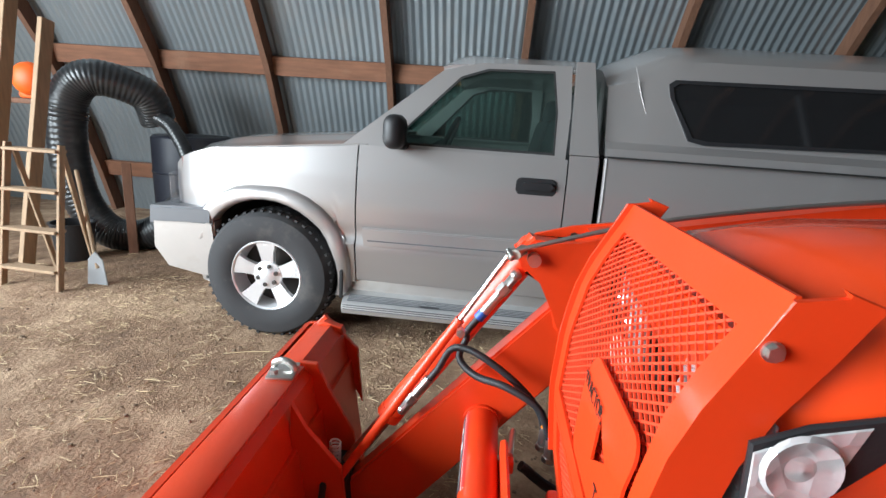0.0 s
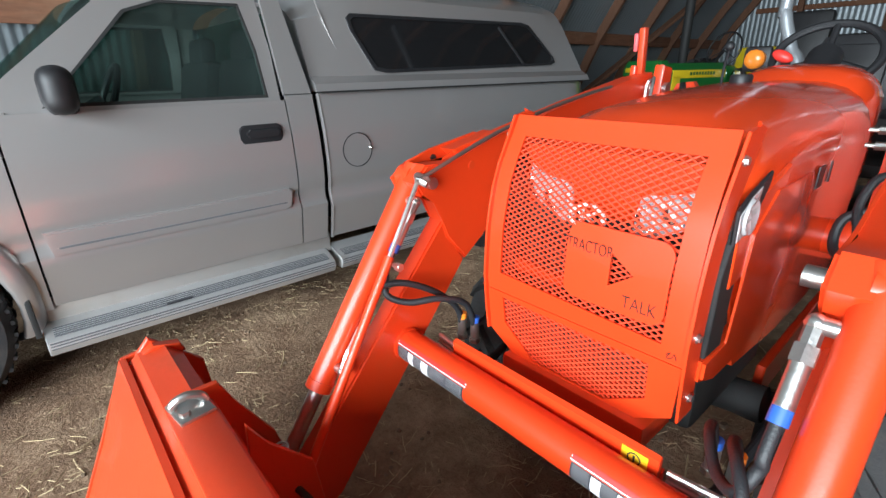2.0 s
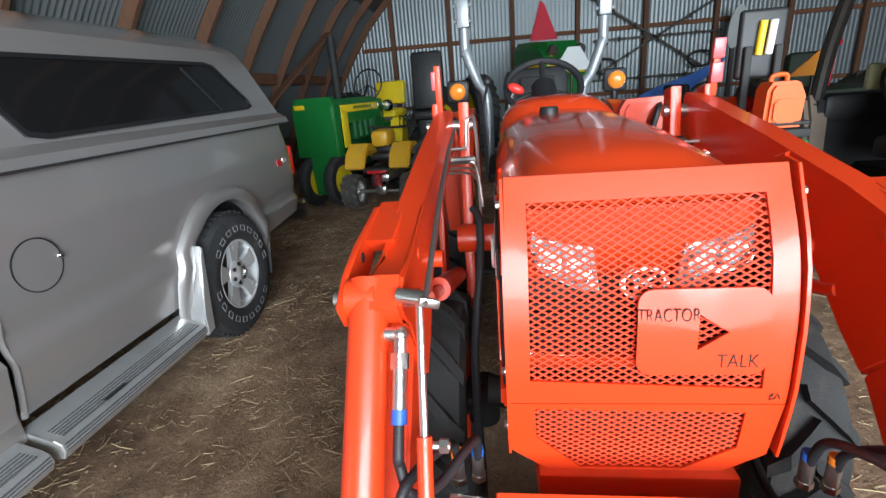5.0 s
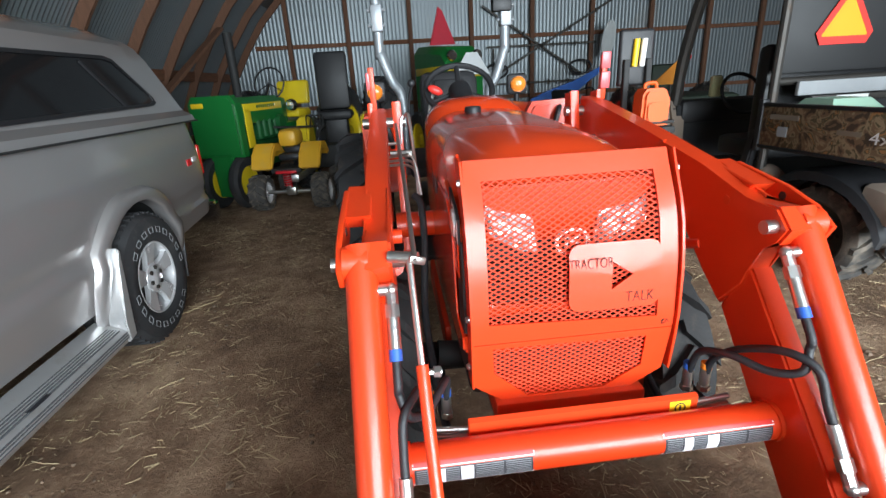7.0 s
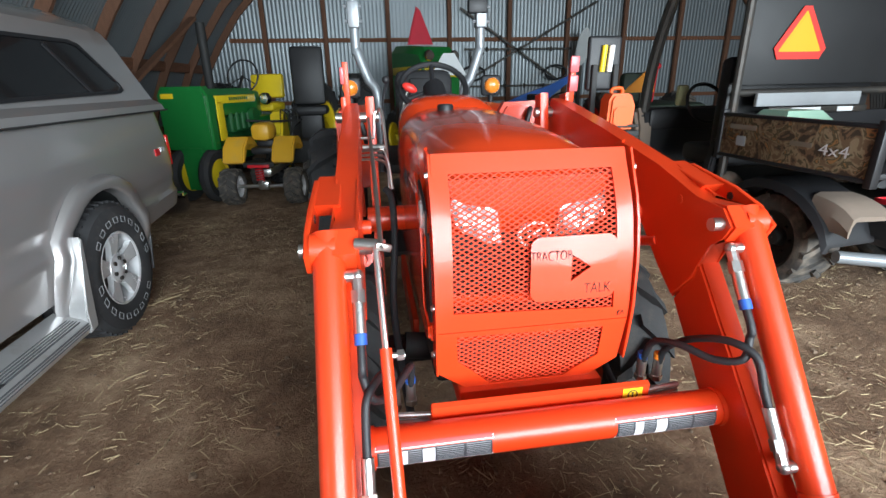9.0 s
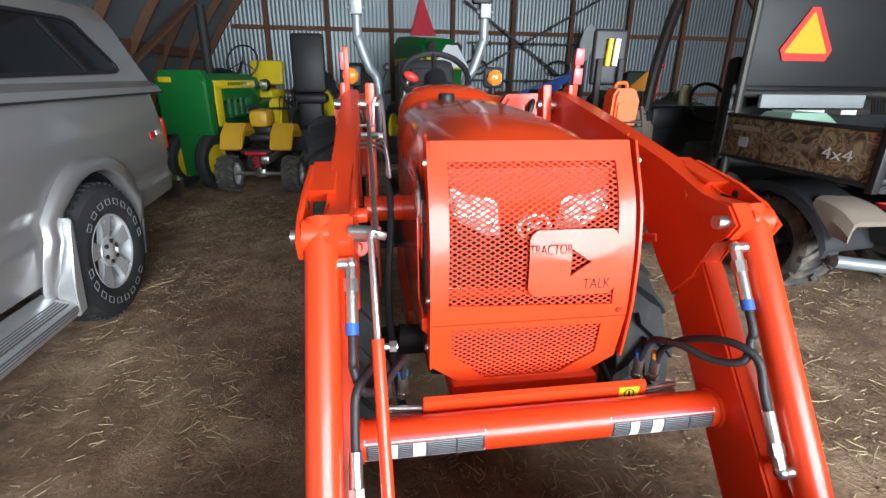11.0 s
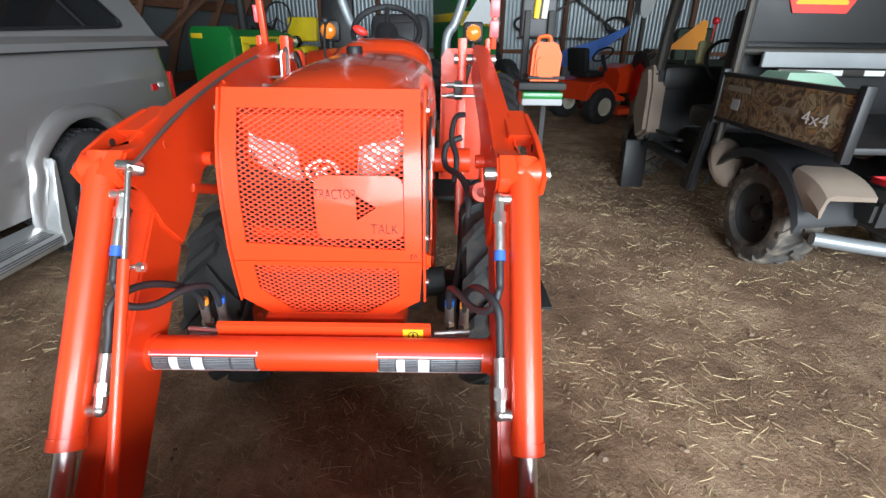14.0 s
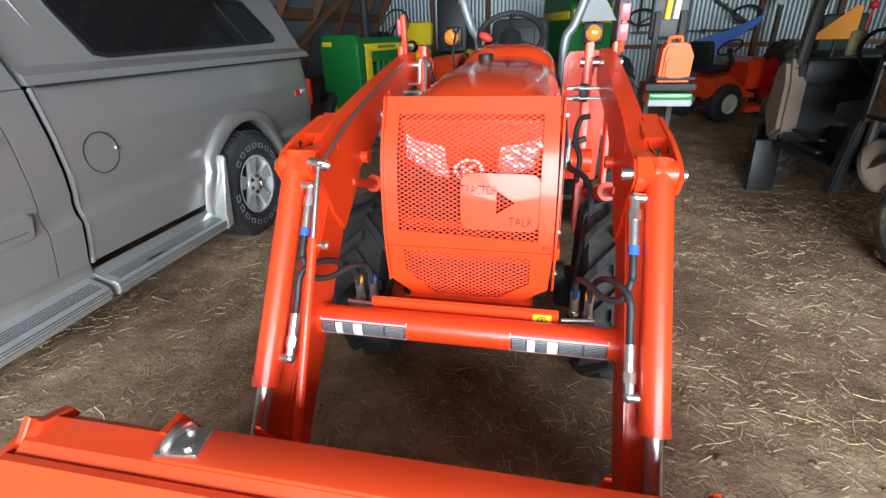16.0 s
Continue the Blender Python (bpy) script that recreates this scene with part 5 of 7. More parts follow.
def road_wheel(yc, mir=False):
    xo = -1.775
    sgn = -1 if mir else 1
    x0 = 2 * TXM - xo if mir else xo
    c = (x0, yc, HZ)
    w = 0.25
    bm = B()
    R = TR_R
    pr = [(0.195, -0.02), (0.205, -0.002), (0.235, 0.012), (0.29, 0.014), (0.34, 0.0), (R - 0.012, -0.028), (R - 0.004, -0.06), (R, -0.125), (R - 0.004, -0.19), (R - 0.012, -0.222), (0.34, -0.25), (0.26, -0.262), (0.195, -0.23)]
    lathe(bm, [(r, sgn * a) for r, a in pr], c, seg=56)
    ty = part("tyre", bm, ROAD_RUBBER, truck, "all-terrain tyre with white outline letters", sharp=30)
    bm = B()
    for k in range(46):
        a = 2 * math.pi * k / 46
        for off, ww, da in ((-0.05, 0.05, 0), (-0.10, 0.035, 0.06), (-0.15, 0.035, 0.0), (-0.20, 0.05, 0.06)):
            p = Vector((c[0] + sgn * off, yc + (R - 0.006) * math.cos(a + da), HZ + (R - 0.006) * math.sin(a + da)))
            beam(bm, p - Vector((sgn * ww / 2, 0, 0)), p + Vector((sgn * ww / 2, 0, 0)), 0.016, 0.012, up=(0, math.cos(a + da), math.sin(a + da)), bevel=0)
    part("tread", bm, ROAD_RUBBER, ty, "blocky tread", sharp=30)["kind"] = "stuff"
    bm = B()
    for k in range(22):
        if k in (9, 10, 20, 21) or yc < 0:
            continue
        a0 = 2 * math.pi * k / 22
        # letter-like outlines, unreadable blocks
        ring = []
        for aa, rr in ((0.0, 0.255), (0.15, 0.255), (0.17, 0.285), (0.02, 0.285)):
            ring.append((c[0] + sgn * 0.0155, yc + rr * math.cos(a0 + aa), HZ + rr * math.sin(a0 + aa)))
        for p, q in zip(ring, ring[1:] + ring[:1]):
            beam(bm, p, q, 0.0026, 0.0022, up=(1, 0, 0), bevel=0)
    if yc > 0:
        part("sidewall_letters", bm, SKIN_GREY, ty, "worn white sidewall outline letters")["kind"] = "stuff"
    bm = B()
    pr = [(0.204, -0.004), (0.199, -0.0), (0.191, -0.006), (0.183, -0.05), (0.181, -0.2)]
    lathe(bm, [(r, sgn * a) for r, a in pr], c, seg=48)
    for k in range(5):
        a = radians(90 + 72 * k)
        sec = []
        for r, hw, dx, th in ((0.03, 0.034, -0.035, 0.03), (0.09, 0.034, -0.022, 0.03), (0.14, 0.042, -0.012, 0.028), (0.188, 0.056, -0.008, 0.028)):
            row = []
            for sgn2, d in ((-1, 0), (1, 0), (1, 1), (-1, 1)):
                row.append(Vector((c[0] + sgn * (dx - d * th), yc + r * math.cos(a) - sgn2 * hw * math.sin(a), HZ + r * math.sin(a) + sgn2 * hw * math.cos(a))))
            sec.append(row)
        loft(bm, sec)
    lathe(bm, [(0.085, sgn * -0.03), (0.08, sgn * -0.02), (0.05, sgn * -0.016), (0.04, sgn * -0.008), (0.001, sgn * -0.006)], c, seg=32)
    rim = part("rim", bm, ALLOY, ty, "five-spoke alloy rim", sharp=40)
    bm = B()
    for k in range(6):
        a = 2 * math.pi * k / 6 + 0.3
        cyl(bm, (c[0] + sgn * -0.028, yc + 0.055 * math.cos(a), HZ + 0.055 * math.sin(a)), (c[0] + sgn * -0.008, yc + 0.055 * math.cos(a), HZ + 0.055 * math.sin(a)), 0.013, seg=6)
    lathe(bm, [(0.182, sgn * -0.12), (0.001, sgn * -0.12)], c, seg=32)
    part("lug_nut", bm, DARK_STEEL, ty, "dark lug nuts and drum")


# the nose is short and blunt
for ob in truck.children:
    if ob.name.split(".")[0] in ("front_fender", "hood", "grille_panel", "headlamp", "front_bumper"):
        for o in (ob, *ob.children):
            for v in o.data.vertices:
                if v.co.y < -1.6:
                    v.co.y = -1.6 + (v.co.y + 1.6) * 0.76
for yc in (FH, RH):
    road_wheel(yc)
    road_wheel(yc, True)

# topper, a thing of its own on the bed
topper = thing("truck_topper", "pewter fibreglass topper with dark side windows on the pickup bed", "truck topper")


def top_section(y):
    """Half outline from the rail to the middle, for the raised roof behind the cab."""
    rise = interp(y, [(0.495, 0.0), (0.60, 0.35), (0.80, 0.92), (1.0, 1.0), (2.5, 1.0), (2.7, 0.93), (2.99, 0.75)])
    zt = 1.615 + 0.145 * rise
    return [(-1.855, 1.152), (-1.862, 1.19), (-1.915, 1.225), (-2.02, lerp(1.50, 1.56, rise)), (-2.06, zt - 0.115), (-2.11, zt - 0.075), (-2.13, zt - 0.065), (-2.24, zt - 0.015), (-2.45, zt + 0.012), (TXM, zt + 0.022)]


bm = B()
secs = []
STN = [0.495, 0.55, 0.60, 0.68, 0.80, 0.9, 1.0, 1.5, 2.0, 2.4, 2.5, 2.58, 2.64]
for y in STN:
    h = top_section(y)
    secs.append([(x, y, z) for x, z in h] + [(2 * TXM - x, y, z) for x, z in h[-2::-1]])
# raked rear
h = top_section(2.7)
secs.append([(x, lerp(2.99, 2.69, (z - 1.15) / 0.62), z) for x, z in h] + [(2 * TXM - x, lerp(2.99, 2.69, (z - 1.15) / 0.62), z) for x, z in h[-2::-1]])
loft(bm, secs, closed=True)
tshell = part("topper_shell", bm, PEWTER, topper, "pewter fibreglass shell with raised roof", sharp=25)


def tside(z):
    return lerp(-1.915, -2.02, (z - 1.225) / (1.545 - 1.225))


for mir in (False, True):
    def mx(x):
        return 2 * TXM - x if mir else x
    sg = -1 if mir else 1
    ring_o = [(0.82, 1.548), (2.28, 1.566), (2.36, 1.55), (2.59, 1.325), (2.595, 1.29), (2.54, 1.272), (0.98, 1.236), (0.90, 1.252), (0.80, 1.46), (0.79, 1.525)]
    cyy, czz = 1.65, 1.40
    ring_i = [(cyy + (y - cyy) * 0.975, czz + (z - czz) * 0.88) for y, z in ring_o]
    bm = B()
    k = len(ring_o)
    V = [[bm.verts.new((mx(tside(z) + d), y, z)) for y, z in o] for d in (0.012, -0.004) for o in (ring_o, ring_i)]
    for i in range(k):
        j = (i + 1) % k
        bm.faces.new((V[0][i], V[0][j], V[1][j], V[1][i]))
        bm.faces.new((V[0][i], V[2][i], V[2][j], V[0][j]))
        bm.faces.new((V[1][i], V[1][j], V[3][j], V[3][i]))
    beam(bm, (mx(tside(1.52) + 0.006), 2.02, 1.525), (mx(tside(1.27) + 0.006), 2.22, 1.275), 0.02, 0.012, up=(1, 0, 0))
    wf = part("window_frame", bm, BLACK_PLASTIC, topper, "black rubber-framed side window")
    bm = B()
    bm.faces.new([bm.verts.new((mx(tside(z) + 0.005), y, z)) for y, z in ring_i])
    thicken(bm, 0.003)
    part("pane", bm, mat("smoked_glass", (0.012, 0.012, 0.013), 0.06, vary=0.1) if "smoked_glass" not in bpy.data.materials else bpy.data.materials["smoked_glass"], wf, "smoked dark glass")
    # pressed crease ahead of the window
    bm = B()
    rod(bm, [(mx(-2.025), 0.62, 1.60), (mx(-1.992), 0.66, 1.46), (mx(-1.945), 0.715, 1.30), (mx(-1.925), 0.76, 1.24)], 0.003, 5, 8)
    part("crease", bm, PEWTER, tshell, "pressed crease ahead of the window")
bm = B()
beam(bm, (TXM + 0.95, 0.5, 1.149), (TXM + 0.95, 2.97, 1.149), 0.03, 0.008, bevel=0)
part("rail_seal", bm, BLACK_MATTE, topper, "black seal along the bed rail")

# ---- rest of the orange tractor ----
for s in (-1, 1):
    bm = B()
    # sweep of the roll bar: upright, then bending in towards the fender
    sx = 0.0
    rod(bm, [(sx + s * 0.43, 2.62, 2.9), (sx + s * 0.43, 2.62, 1.62), (sx + s * 0.42, 2.61, 1.50), (sx + s * 0.36, 2.60, 1.33), (sx + s * 0.30, 2.58, 1.20), (sx + s * 0.30, 2.56, 0.7)], 0.032, 7, 12)
    rb = part("roll_bar_post", bm, ROPS_GREY, tractor, "grey metallic roll bar post, bent inwards below")
    bm = B()
    box(bm, (sx + s * 0.43, 2.61, 1.73), (0.075, 0.085, 0.16), bevel=0.008)
    for dz in (-0.04, 0.05):
        cyl(bm, (sx + s * 0.375, 2.60, 1.73 + dz), (sx + s * 0.49, 2.60, 1.73 + dz), 0.012, seg=8)
    part("hinge_bracket", bm, ROPS_GREY, rb, "bolted hinge bracket of the roll bar")
    # fenders
    bm = B()
    sec = []
    for i in range(13):
        a = radians(lerp(25, 165, i / 12))
        y, z = 2.25 - 0.62 * math.cos(a) * 1.0, 0.52 + 0.66 * math.sin(a)
        sec.append([(s * 0.37, y, z), (s * 0.55, y, z - 0.02), (s * 0.56, y, z - 0.05), (s * 0.37, y, z - 0.03)])
    loft(bm, sec)
    fd = part("fender", bm, ORANGE, tractor, "orange rear fender")
    bm = B()
    if s > 0:
        prism(bm, [(0.268, 0.55), (0.275, 1.16), (0.30, 1.20), (0.47, 1.205), (0.50, 1.15), (0.48, 0.55)], 1.47, 1.56, "y", bevel=0.02)
    else:
        prism(bm, [(-0.42, 0.62), (-0.43, 1.15), (-0.45, 1.18), (-0.52, 1.17), (-0.54, 1.12), (-0.50, 0.62)], 1.60, 1.68, "y", bevel=0.02)
    part("fender_front", bm, ORANGE, fd, "tall orange fender front")
    bm = B()
    rod(bm, [(s * 0.43, 1.475, 1.17), (s * 0.415, 1.445, 1.15), (s * 0.395, 1.445, 1.07), (s * 0.39, 1.475, 1.03)], 0.013, 5, 8)
    part("grab_handle", bm, BLACK_PLASTIC, fd, "black grab handle")
    # amber flasher
    bm = B()
    cyl(bm, (s * 0.482, 2.45, 1.274), (s * 0.482, 2.48, 1.274), 0.05, seg=24)
    ball(bm, (s * 0.482, 2.45, 1.274), 0.048, (1, 0.4, 1), 20, 10)
    fl = part("flasher", bm, AMBER, tractor, "round amber flasher lamp")
    bm = B()
    box(bm, (s * 0.482, 2.505, 1.274), (0.14, 0.05, 0.135), bevel=0.03)
    cyl(bm, (s * 0.482, 2.505, 1.21), (s * 0.482, 2.505, 1.05), 0.018)
    part("flasher_housing", bm, BLACK_PLASTIC, fl, "black lamp housing")
    # loader tower and side frame
    bm = B()
    prism(bm, [(0.95, 0.45), (1.10, 0.45), (1.16, 1.10), (1.17, 1.24), (1.10, 1.25), (1.08, 1.10)], s * 0.345, s * 0.380, "x", bevel=0.004, seg=1)
    prism(bm, [(0.95, 0.45), (1.10, 0.45), (1.16, 1.10), (1.17, 1.24), (1.10, 1.25), (1.08, 1.10)], s * 0.455, s * 0.475, "x", bevel=0.004, seg=1)
    prism(bm, [(0.60, 0.40), (1.30, 0.40), (1.25, 0.52), (0.62, 0.50)], s * 0.24, s * 0.262, "x", bevel=0.004, seg=1)
    lt = part("loader_tower", bm, ORANGE, tractor, "upright orange loader tower plates")
    bm = B()
    cyl(bm, (s * 0.33, 1.12, 1.17), (s * 0.50, 1.12, 1.17), 0.02)
    part("tower_pin", bm, ZINC, lt, "steel tower pin")
    # lift cylinder below the boom
    bm = B()
    cyl(bm, (s * 0.415, 1.02, 0.62), (s * 0.415, 0.48, 0.80), 0.032, seg=20)
    cyl(bm, (s * 0.415, 0.50, 0.79), (s * 0.415, 0.27, 0.868), 0.016, seg=16)
    part("lift_cylinder", bm, ORANGE, tractor, "orange lift cylinder under the arm")
    # marker stick on the tower
    bm = B()
    box(bm, (s * 0.47 + 0.02, 1.13, 1.295), (0.022, 0.03, 0.17), (4, 0, 0), bevel=0.003)
    mk = part("marker_stick", bm, ORANGE_DULL, tractor, "upright orange marker strip")
    bm = B()
    for dz in ((0.0, 0.085) if s > 0 else (0.05,)):
        box(bm, (s * 0.475 + 0.012, 1.10, 1.285 + dz * 0.88), (0.036 if s > 0 else 0.014, 0.012, 0.062), (4, 0, 0), bevel=0.003)
    part("reflector_strip", bm, PINK, mk, "faded red reflector")
bm = B()
cyl(bm, (-0.40, 0.98, 0.78), (0.40, 0.98, 0.78), 0.05, seg=24)
part("loader_frame_tube", bm, ORANGE, tractor, "round orange loader frame tube")
bm = B()
rod(bm, [Vector((-0.018, 1.76, 1.272)) + Vector((0.175 * math.cos(a), 0.09 * math.sin(a), 0.12 * math.sin(a))) for a in [2 * math.pi * k / 16 for k in range(16)]], 0.016, 4, 10, True)
for a in (90, 210, 330):
    cyl(bm, (-0.018, 1.76, 1.262), (-0.018 + 0.17 * math.cos(radians(a)), 1.76 + 0.085 * math.sin(radians(a)), 1.272 + 0.115 * math.sin(radians(a))), 0.013, seg=8)
cyl(bm, (-0.018, 1.76, 1.268), (-0.01, 1.60, 1.16), 0.06, seg=16)
part("steering_wheel", bm, BLACK_PLASTIC, tractor, "black steering wheel")
bm = B()
box(bm, (0.05, 2.2, 0.98), (0.46, 0.44, 0.12), bevel=0.05)
box(bm, (0.0, 2.40, 1.19), (0.38, 0.13, 0.38), (-10, 0, 0), bevel=0.055)
box(bm, (0.0, 2.325, 1.21), (0.20, 0.03, 0.24), (-10, 0, 0), bevel=0.012)
part("seat", bm, BLACK_PLASTIC, tractor, "black padded tractor seat")
bm = B()
box(bm, (0.05, 2.3, 0.83), (0.7, 0.9, 0.06), bevel=0.02)
box(bm, (0.0, 1.75, 0.47), (0.9, 0.7, 0.03), bevel=0.01)
part("platform", bm, BLACK_MATTE, tractor, "dark operator platform")
bm = B()
rod(bm, [(-0.30, 1.55, 1.0), (-0.30, 1.53, 1.20), (-0.28, 1.50, 1.30)], 0.006, 4, 8)
ball(bm, (-0.28, 1.50, 1.315), 0.018)
part("lever", bm, BLACK_PLASTIC, tractor, "thin black lever with knob")
bm = B()
rod(bm, [(-0.20, 1.75, 1.05), (-0.18, 1.73, 1.2), (-0.16, 1.72, 1.255)], 0.008, 4, 8)
lv = part("lever", bm, ZINC, tractor, "bent lever")
bm = B()
ball(bm, (-0.15, 1.71, 1.275), 0.028, (1.5, 0.8, 0.8), rot=(0, 25, 0))
part("lever_grip", bm, SIGN_RED, lv, "red lever grip")
# handrail wire and valves at the arm
bm = B()
rod(bm, [(-0.43, 1.0, 1.10), (-0.37, 1.0, 1.10), (-0.355, 1.0, 1.11), (-0.35, 1.0, 1.185), (-0.335, 1.0, 1.20), (-0.32, 0.98, 1.19), (-0.31, 0.9, 1.0), (-0.31, 0.85, 0.85)], 0.006, 5, 8)
part("bent_rail", bm, ZINC, tractor, "thin bent zinc wire rail")
bm = B()
for k in range(3):
    rod(bm, [(-0.42, 0.92 + 0.03 * k, 1.06 - 0.02 * k), (-0.35, 0.90 + 0.02 * k, 1.065 - 0.02 * k), (-0.315, 0.88, 1.05 - 0.02 * k), (-0.30, 0.84, 0.93)], 0.005, 4, 8)
    cyl(bm, (-0.40 + 0.02 * k, 0.90, 1.075), (-0.36 + 0.02 * k, 0.90, 1.075), 0.011, seg=8)
part("valve_line", bm, ZINC, tractor, "zinc hydraulic valve lines")
bm = B()
box(bm, (0.345, 1.0, 1.06), (0.035, 0.05, 0.07), bevel=0.006)
vb = part("coupler_block", bm, BLACK_PLASTIC, tractor, "black hydraulic coupler block")
bm = B()
for dz in (-0.02, 0.02):
    cyl(bm, (0.28, 0.98, 1.06 + dz), (0.46, 0.98, 1.06 + dz), 0.006, seg=10)
    cyl(bm, (0.30, 0.98, 1.06 + dz), (0.33, 0.98, 1.06 + dz), 0.011, seg=8)
part("coupler", bm, ZINC, vb, "zinc hydraulic couplers")
bm = B()
rod(bm, [(0.37, 0.9, 0.98), (0.335, 0.88, 0.97), (0.32, 0.85, 0.90), (0.34, 0.8, 0.83), (0.33, 0.75, 0.75)], 0.011, 6, 10)
part("hose", bm, HOSE, tractor, "black hydraulic hose")
bm = B()
rod(bm, [(0.36, 0.86, 0.90), (0.30, 0.84, 0.87), (0.30, 0.80, 0.80), (0.36, 0.7, 0.78), (0.38, 0.6, 0.7), (0.34, 0.45, 0.50), (0.31, 0.20, 0.42), (0.30, 0.05, 0.52)], 0.012, 6, 10)
part("hose", bm, HOSE, tractor, "black hydraulic hose")
bm = B()
rod(bm, [(-0.33, 0.75, 0.95), (-0.31, 0.72, 0.92), (-0.31, 0.65, 0.80), (-0.33, 0.5, 0.6), (-0.31, 0.2, 0.45), (-0.30, 0.05, 0.52)], 0.012, 6, 10)
part("hose", bm, HOSE, tractor, "black hydraulic hose")
for s in (-1, 1):
    bm = B()
    cyl(bm, (s * 0.30, 0.50, 0.47), (s * 0.12, 0.50, 0.45), 0.045, seg=18)
    part("axle_tube", bm, BLACK_MATTE, tractor, "black axle housing")
for s in (-1, 1):
    bm = B()
    prism(bm, [(0.182, 1.0), (0.42, 1.062), (0.41, 1.02), (0.32, 0.885), (0.19, 0.865)], s * 0.245, s * 0.2555, "x", bevel=0.002, seg=1)
    part("nose_flank", bm, HOOD, tractor, "orange flank of the nose")
    bm = B()
    prism(bm, [(0.160, 1.018), (0.205, 1.040), (0.300, 1.066), (0.292, 1.040), (0.235, 0.972), (0.165, 0.955)], s * 0.250, s * 0.2570, "x", bevel=0.002, seg=1)
    hc = part("headlight_corner", bm, BLACK_PLASTIC, tractor, "black bezel of the wraparound headlight")
    bm = B()
    lathe(bm, [(0.034, s * 0.004), (0.031, s * 0.009), (0.024, s * 0.007), (0.013, s * 0.003), (0.004, s * 0.006), (0.001, s * 0.007)], (s * 0.2560, 0.203, 1.000), "x", seg=24)
    part("reflector", bm, REFLECTOR, hc, "bright faceted reflector")
    bm = B()
    prism(bm, [(0.163, 1.010), (0.205, 1.033), (0.250, 1.046), (0.238, 1.005), (0.205, 0.968), (0.167, 0.961)], s * 0.2560, s * 0.2585, "x", bevel=0.001, seg=1)
    part("lens", bm, REFLECTOR, hc, "clear faceted headlight lens")
    bm = B()
    prism(bm, [(0.150, 0.735), (0.150, 0.900), (0.172, 0.955), (0.245, 0.965), (0.222, 0.850), (0.222, 0.735)], s * 0.215, s * 0.2525, "x", bevel=0.002, seg=1)
    sv_ = part("side_vent", bm, BLACK_MATTE, tractor, "black screened side vent of the nose")
    bm = B()
    prism(bm, [(0.140, 0.690), (0.140, 0.733), (0.225, 0.733), (0.40, 0.760), (0.44, 0.700), (0.36, 0.660), (0.20, 0.665)], s * 0.225, s * 0.2580, "x", bevel=0.006)
    part("nose_skirt", bm, HOOD, tractor, "orange lower lip of the nose")
    bm = B()
    prism(bm, [(0.236, 0.735), (0.262, 0.955), (0.36, 1.020), (0.60, 1.020), (0.62, 0.780), (0.56, 0.715)], s * 0.2545, s * 0.2590, "x", bevel=0.004)
    part("side_panel", bm, HOOD, tractor, "smooth orange side panel of the hood")
    for k in range(2):
        bm = B()
        box(bm, (s * 0.2605, 0.66 + 0.09 * k, 1.0), (0.003, 0.012 if k else 0.05, 0.05), bevel=0)
        part("hood_mark", bm, DECAL_BLACK, tractor, "dark decal bar on the hood")
# work lamp on the roll bar
bm = B()
box(bm, (0.40, 2.58, 1.78), (0.13, 0.07, 0.09), bevel=0.012)
wl = part("work_lamp", bm, BLACK_PLASTIC, tractor, "black square work lamp on the roll bar")

# fuel can and scabbard rack beside the tractor
rack = thing("tool_rack", "black tool rack with padded back and yellow and white sleeves", "rack")
bm = B()
beam(bm, (0.64, 1.22, 0.0), (0.64, 1.24, 1.36), 0.025, 0.025)
beam(bm, (0.74, 1.22, 0.0), (0.74, 1.24, 1.36), 0.025, 0.025)
box(bm, (0.70, 1.16, 1.07), (0.20, 0.16, 0.03), bevel=0.008)
box(bm, (0.70, 1.20, 0.01), (0.3, 0.3, 0.02), bevel=0.004)
part("rack_frame", bm, BLACK_MATTE, rack, "black steel uprights and shelf")
bm = B()
box(bm, (0.69, 1.262, 1.365), (0.155, 0.03, 0.23), bevel=0.03, seg=4)
part("padded_back", bm, BLACK_PLASTIC, rack, "black padded back panel")
for dx, m, lb in ((0.0, DECAL_YELLOW, "yellow sleeve"), (0.045, DECAL_WHITE, "white sleeve")):
    bm = B()
    cyl(bm, (0.675 + dx * 0.75, 1.238, 1.33), (0.682 + dx * 0.75, 1.238, 1.44), 0.0125, seg=12)
    part("sleeve", bm, m, rack, lb)
for z, m, lb in ((1.035, GREEN, "green folded strap"), (1.01, SKIN_GREY, "grey tray")):
    bm = B()
    box(bm, (0.70, 1.13, z), (0.17, 0.14, 0.028), bevel=0.006)
    part("tray", bm, m, rack, lb)
can = thing("fuel_can", "orange plastic fuel can with black strap on the rack", "fuel can")
bm = B()
prism(bm, [(0.645, 1.09), (0.765, 1.09), (0.77, 1.19), (0.75, 1.232), (0.735, 1.24), (0.665, 1.24), (0.65, 1.215)], 1.08, 1.18, "y", bevel=0.012)
prism(bm, rounded(0.667, 1.108, 0.747, 1.185, 0.015), 1.072, 1.084, "y", bevel=0.004)
part("can_body", bm, CAN_ORANGE, can, "bright orange moulded body")
bm = B()
rod(bm, [(0.675, 1.13, 1.238), (0.68, 1.13, 1.258), (0.72, 1.13, 1.26), (0.725, 1.13, 1.238)], 0.008, 4, 8)
part("handle", bm, CAN_ORANGE, can)
bm = B()
box(bm, (0.71, 1.13, 1.105), (0.155, 0.115, 0.012), bevel=0.004)
part("strap", bm, BLACK_MATTE, can, "black strap")


# ---- camouflage utility vehicle ----
utv = thing("utility_vehicle", "dark utility vehicle with camouflage cargo bed and muddy fenders", "utility vehicle")


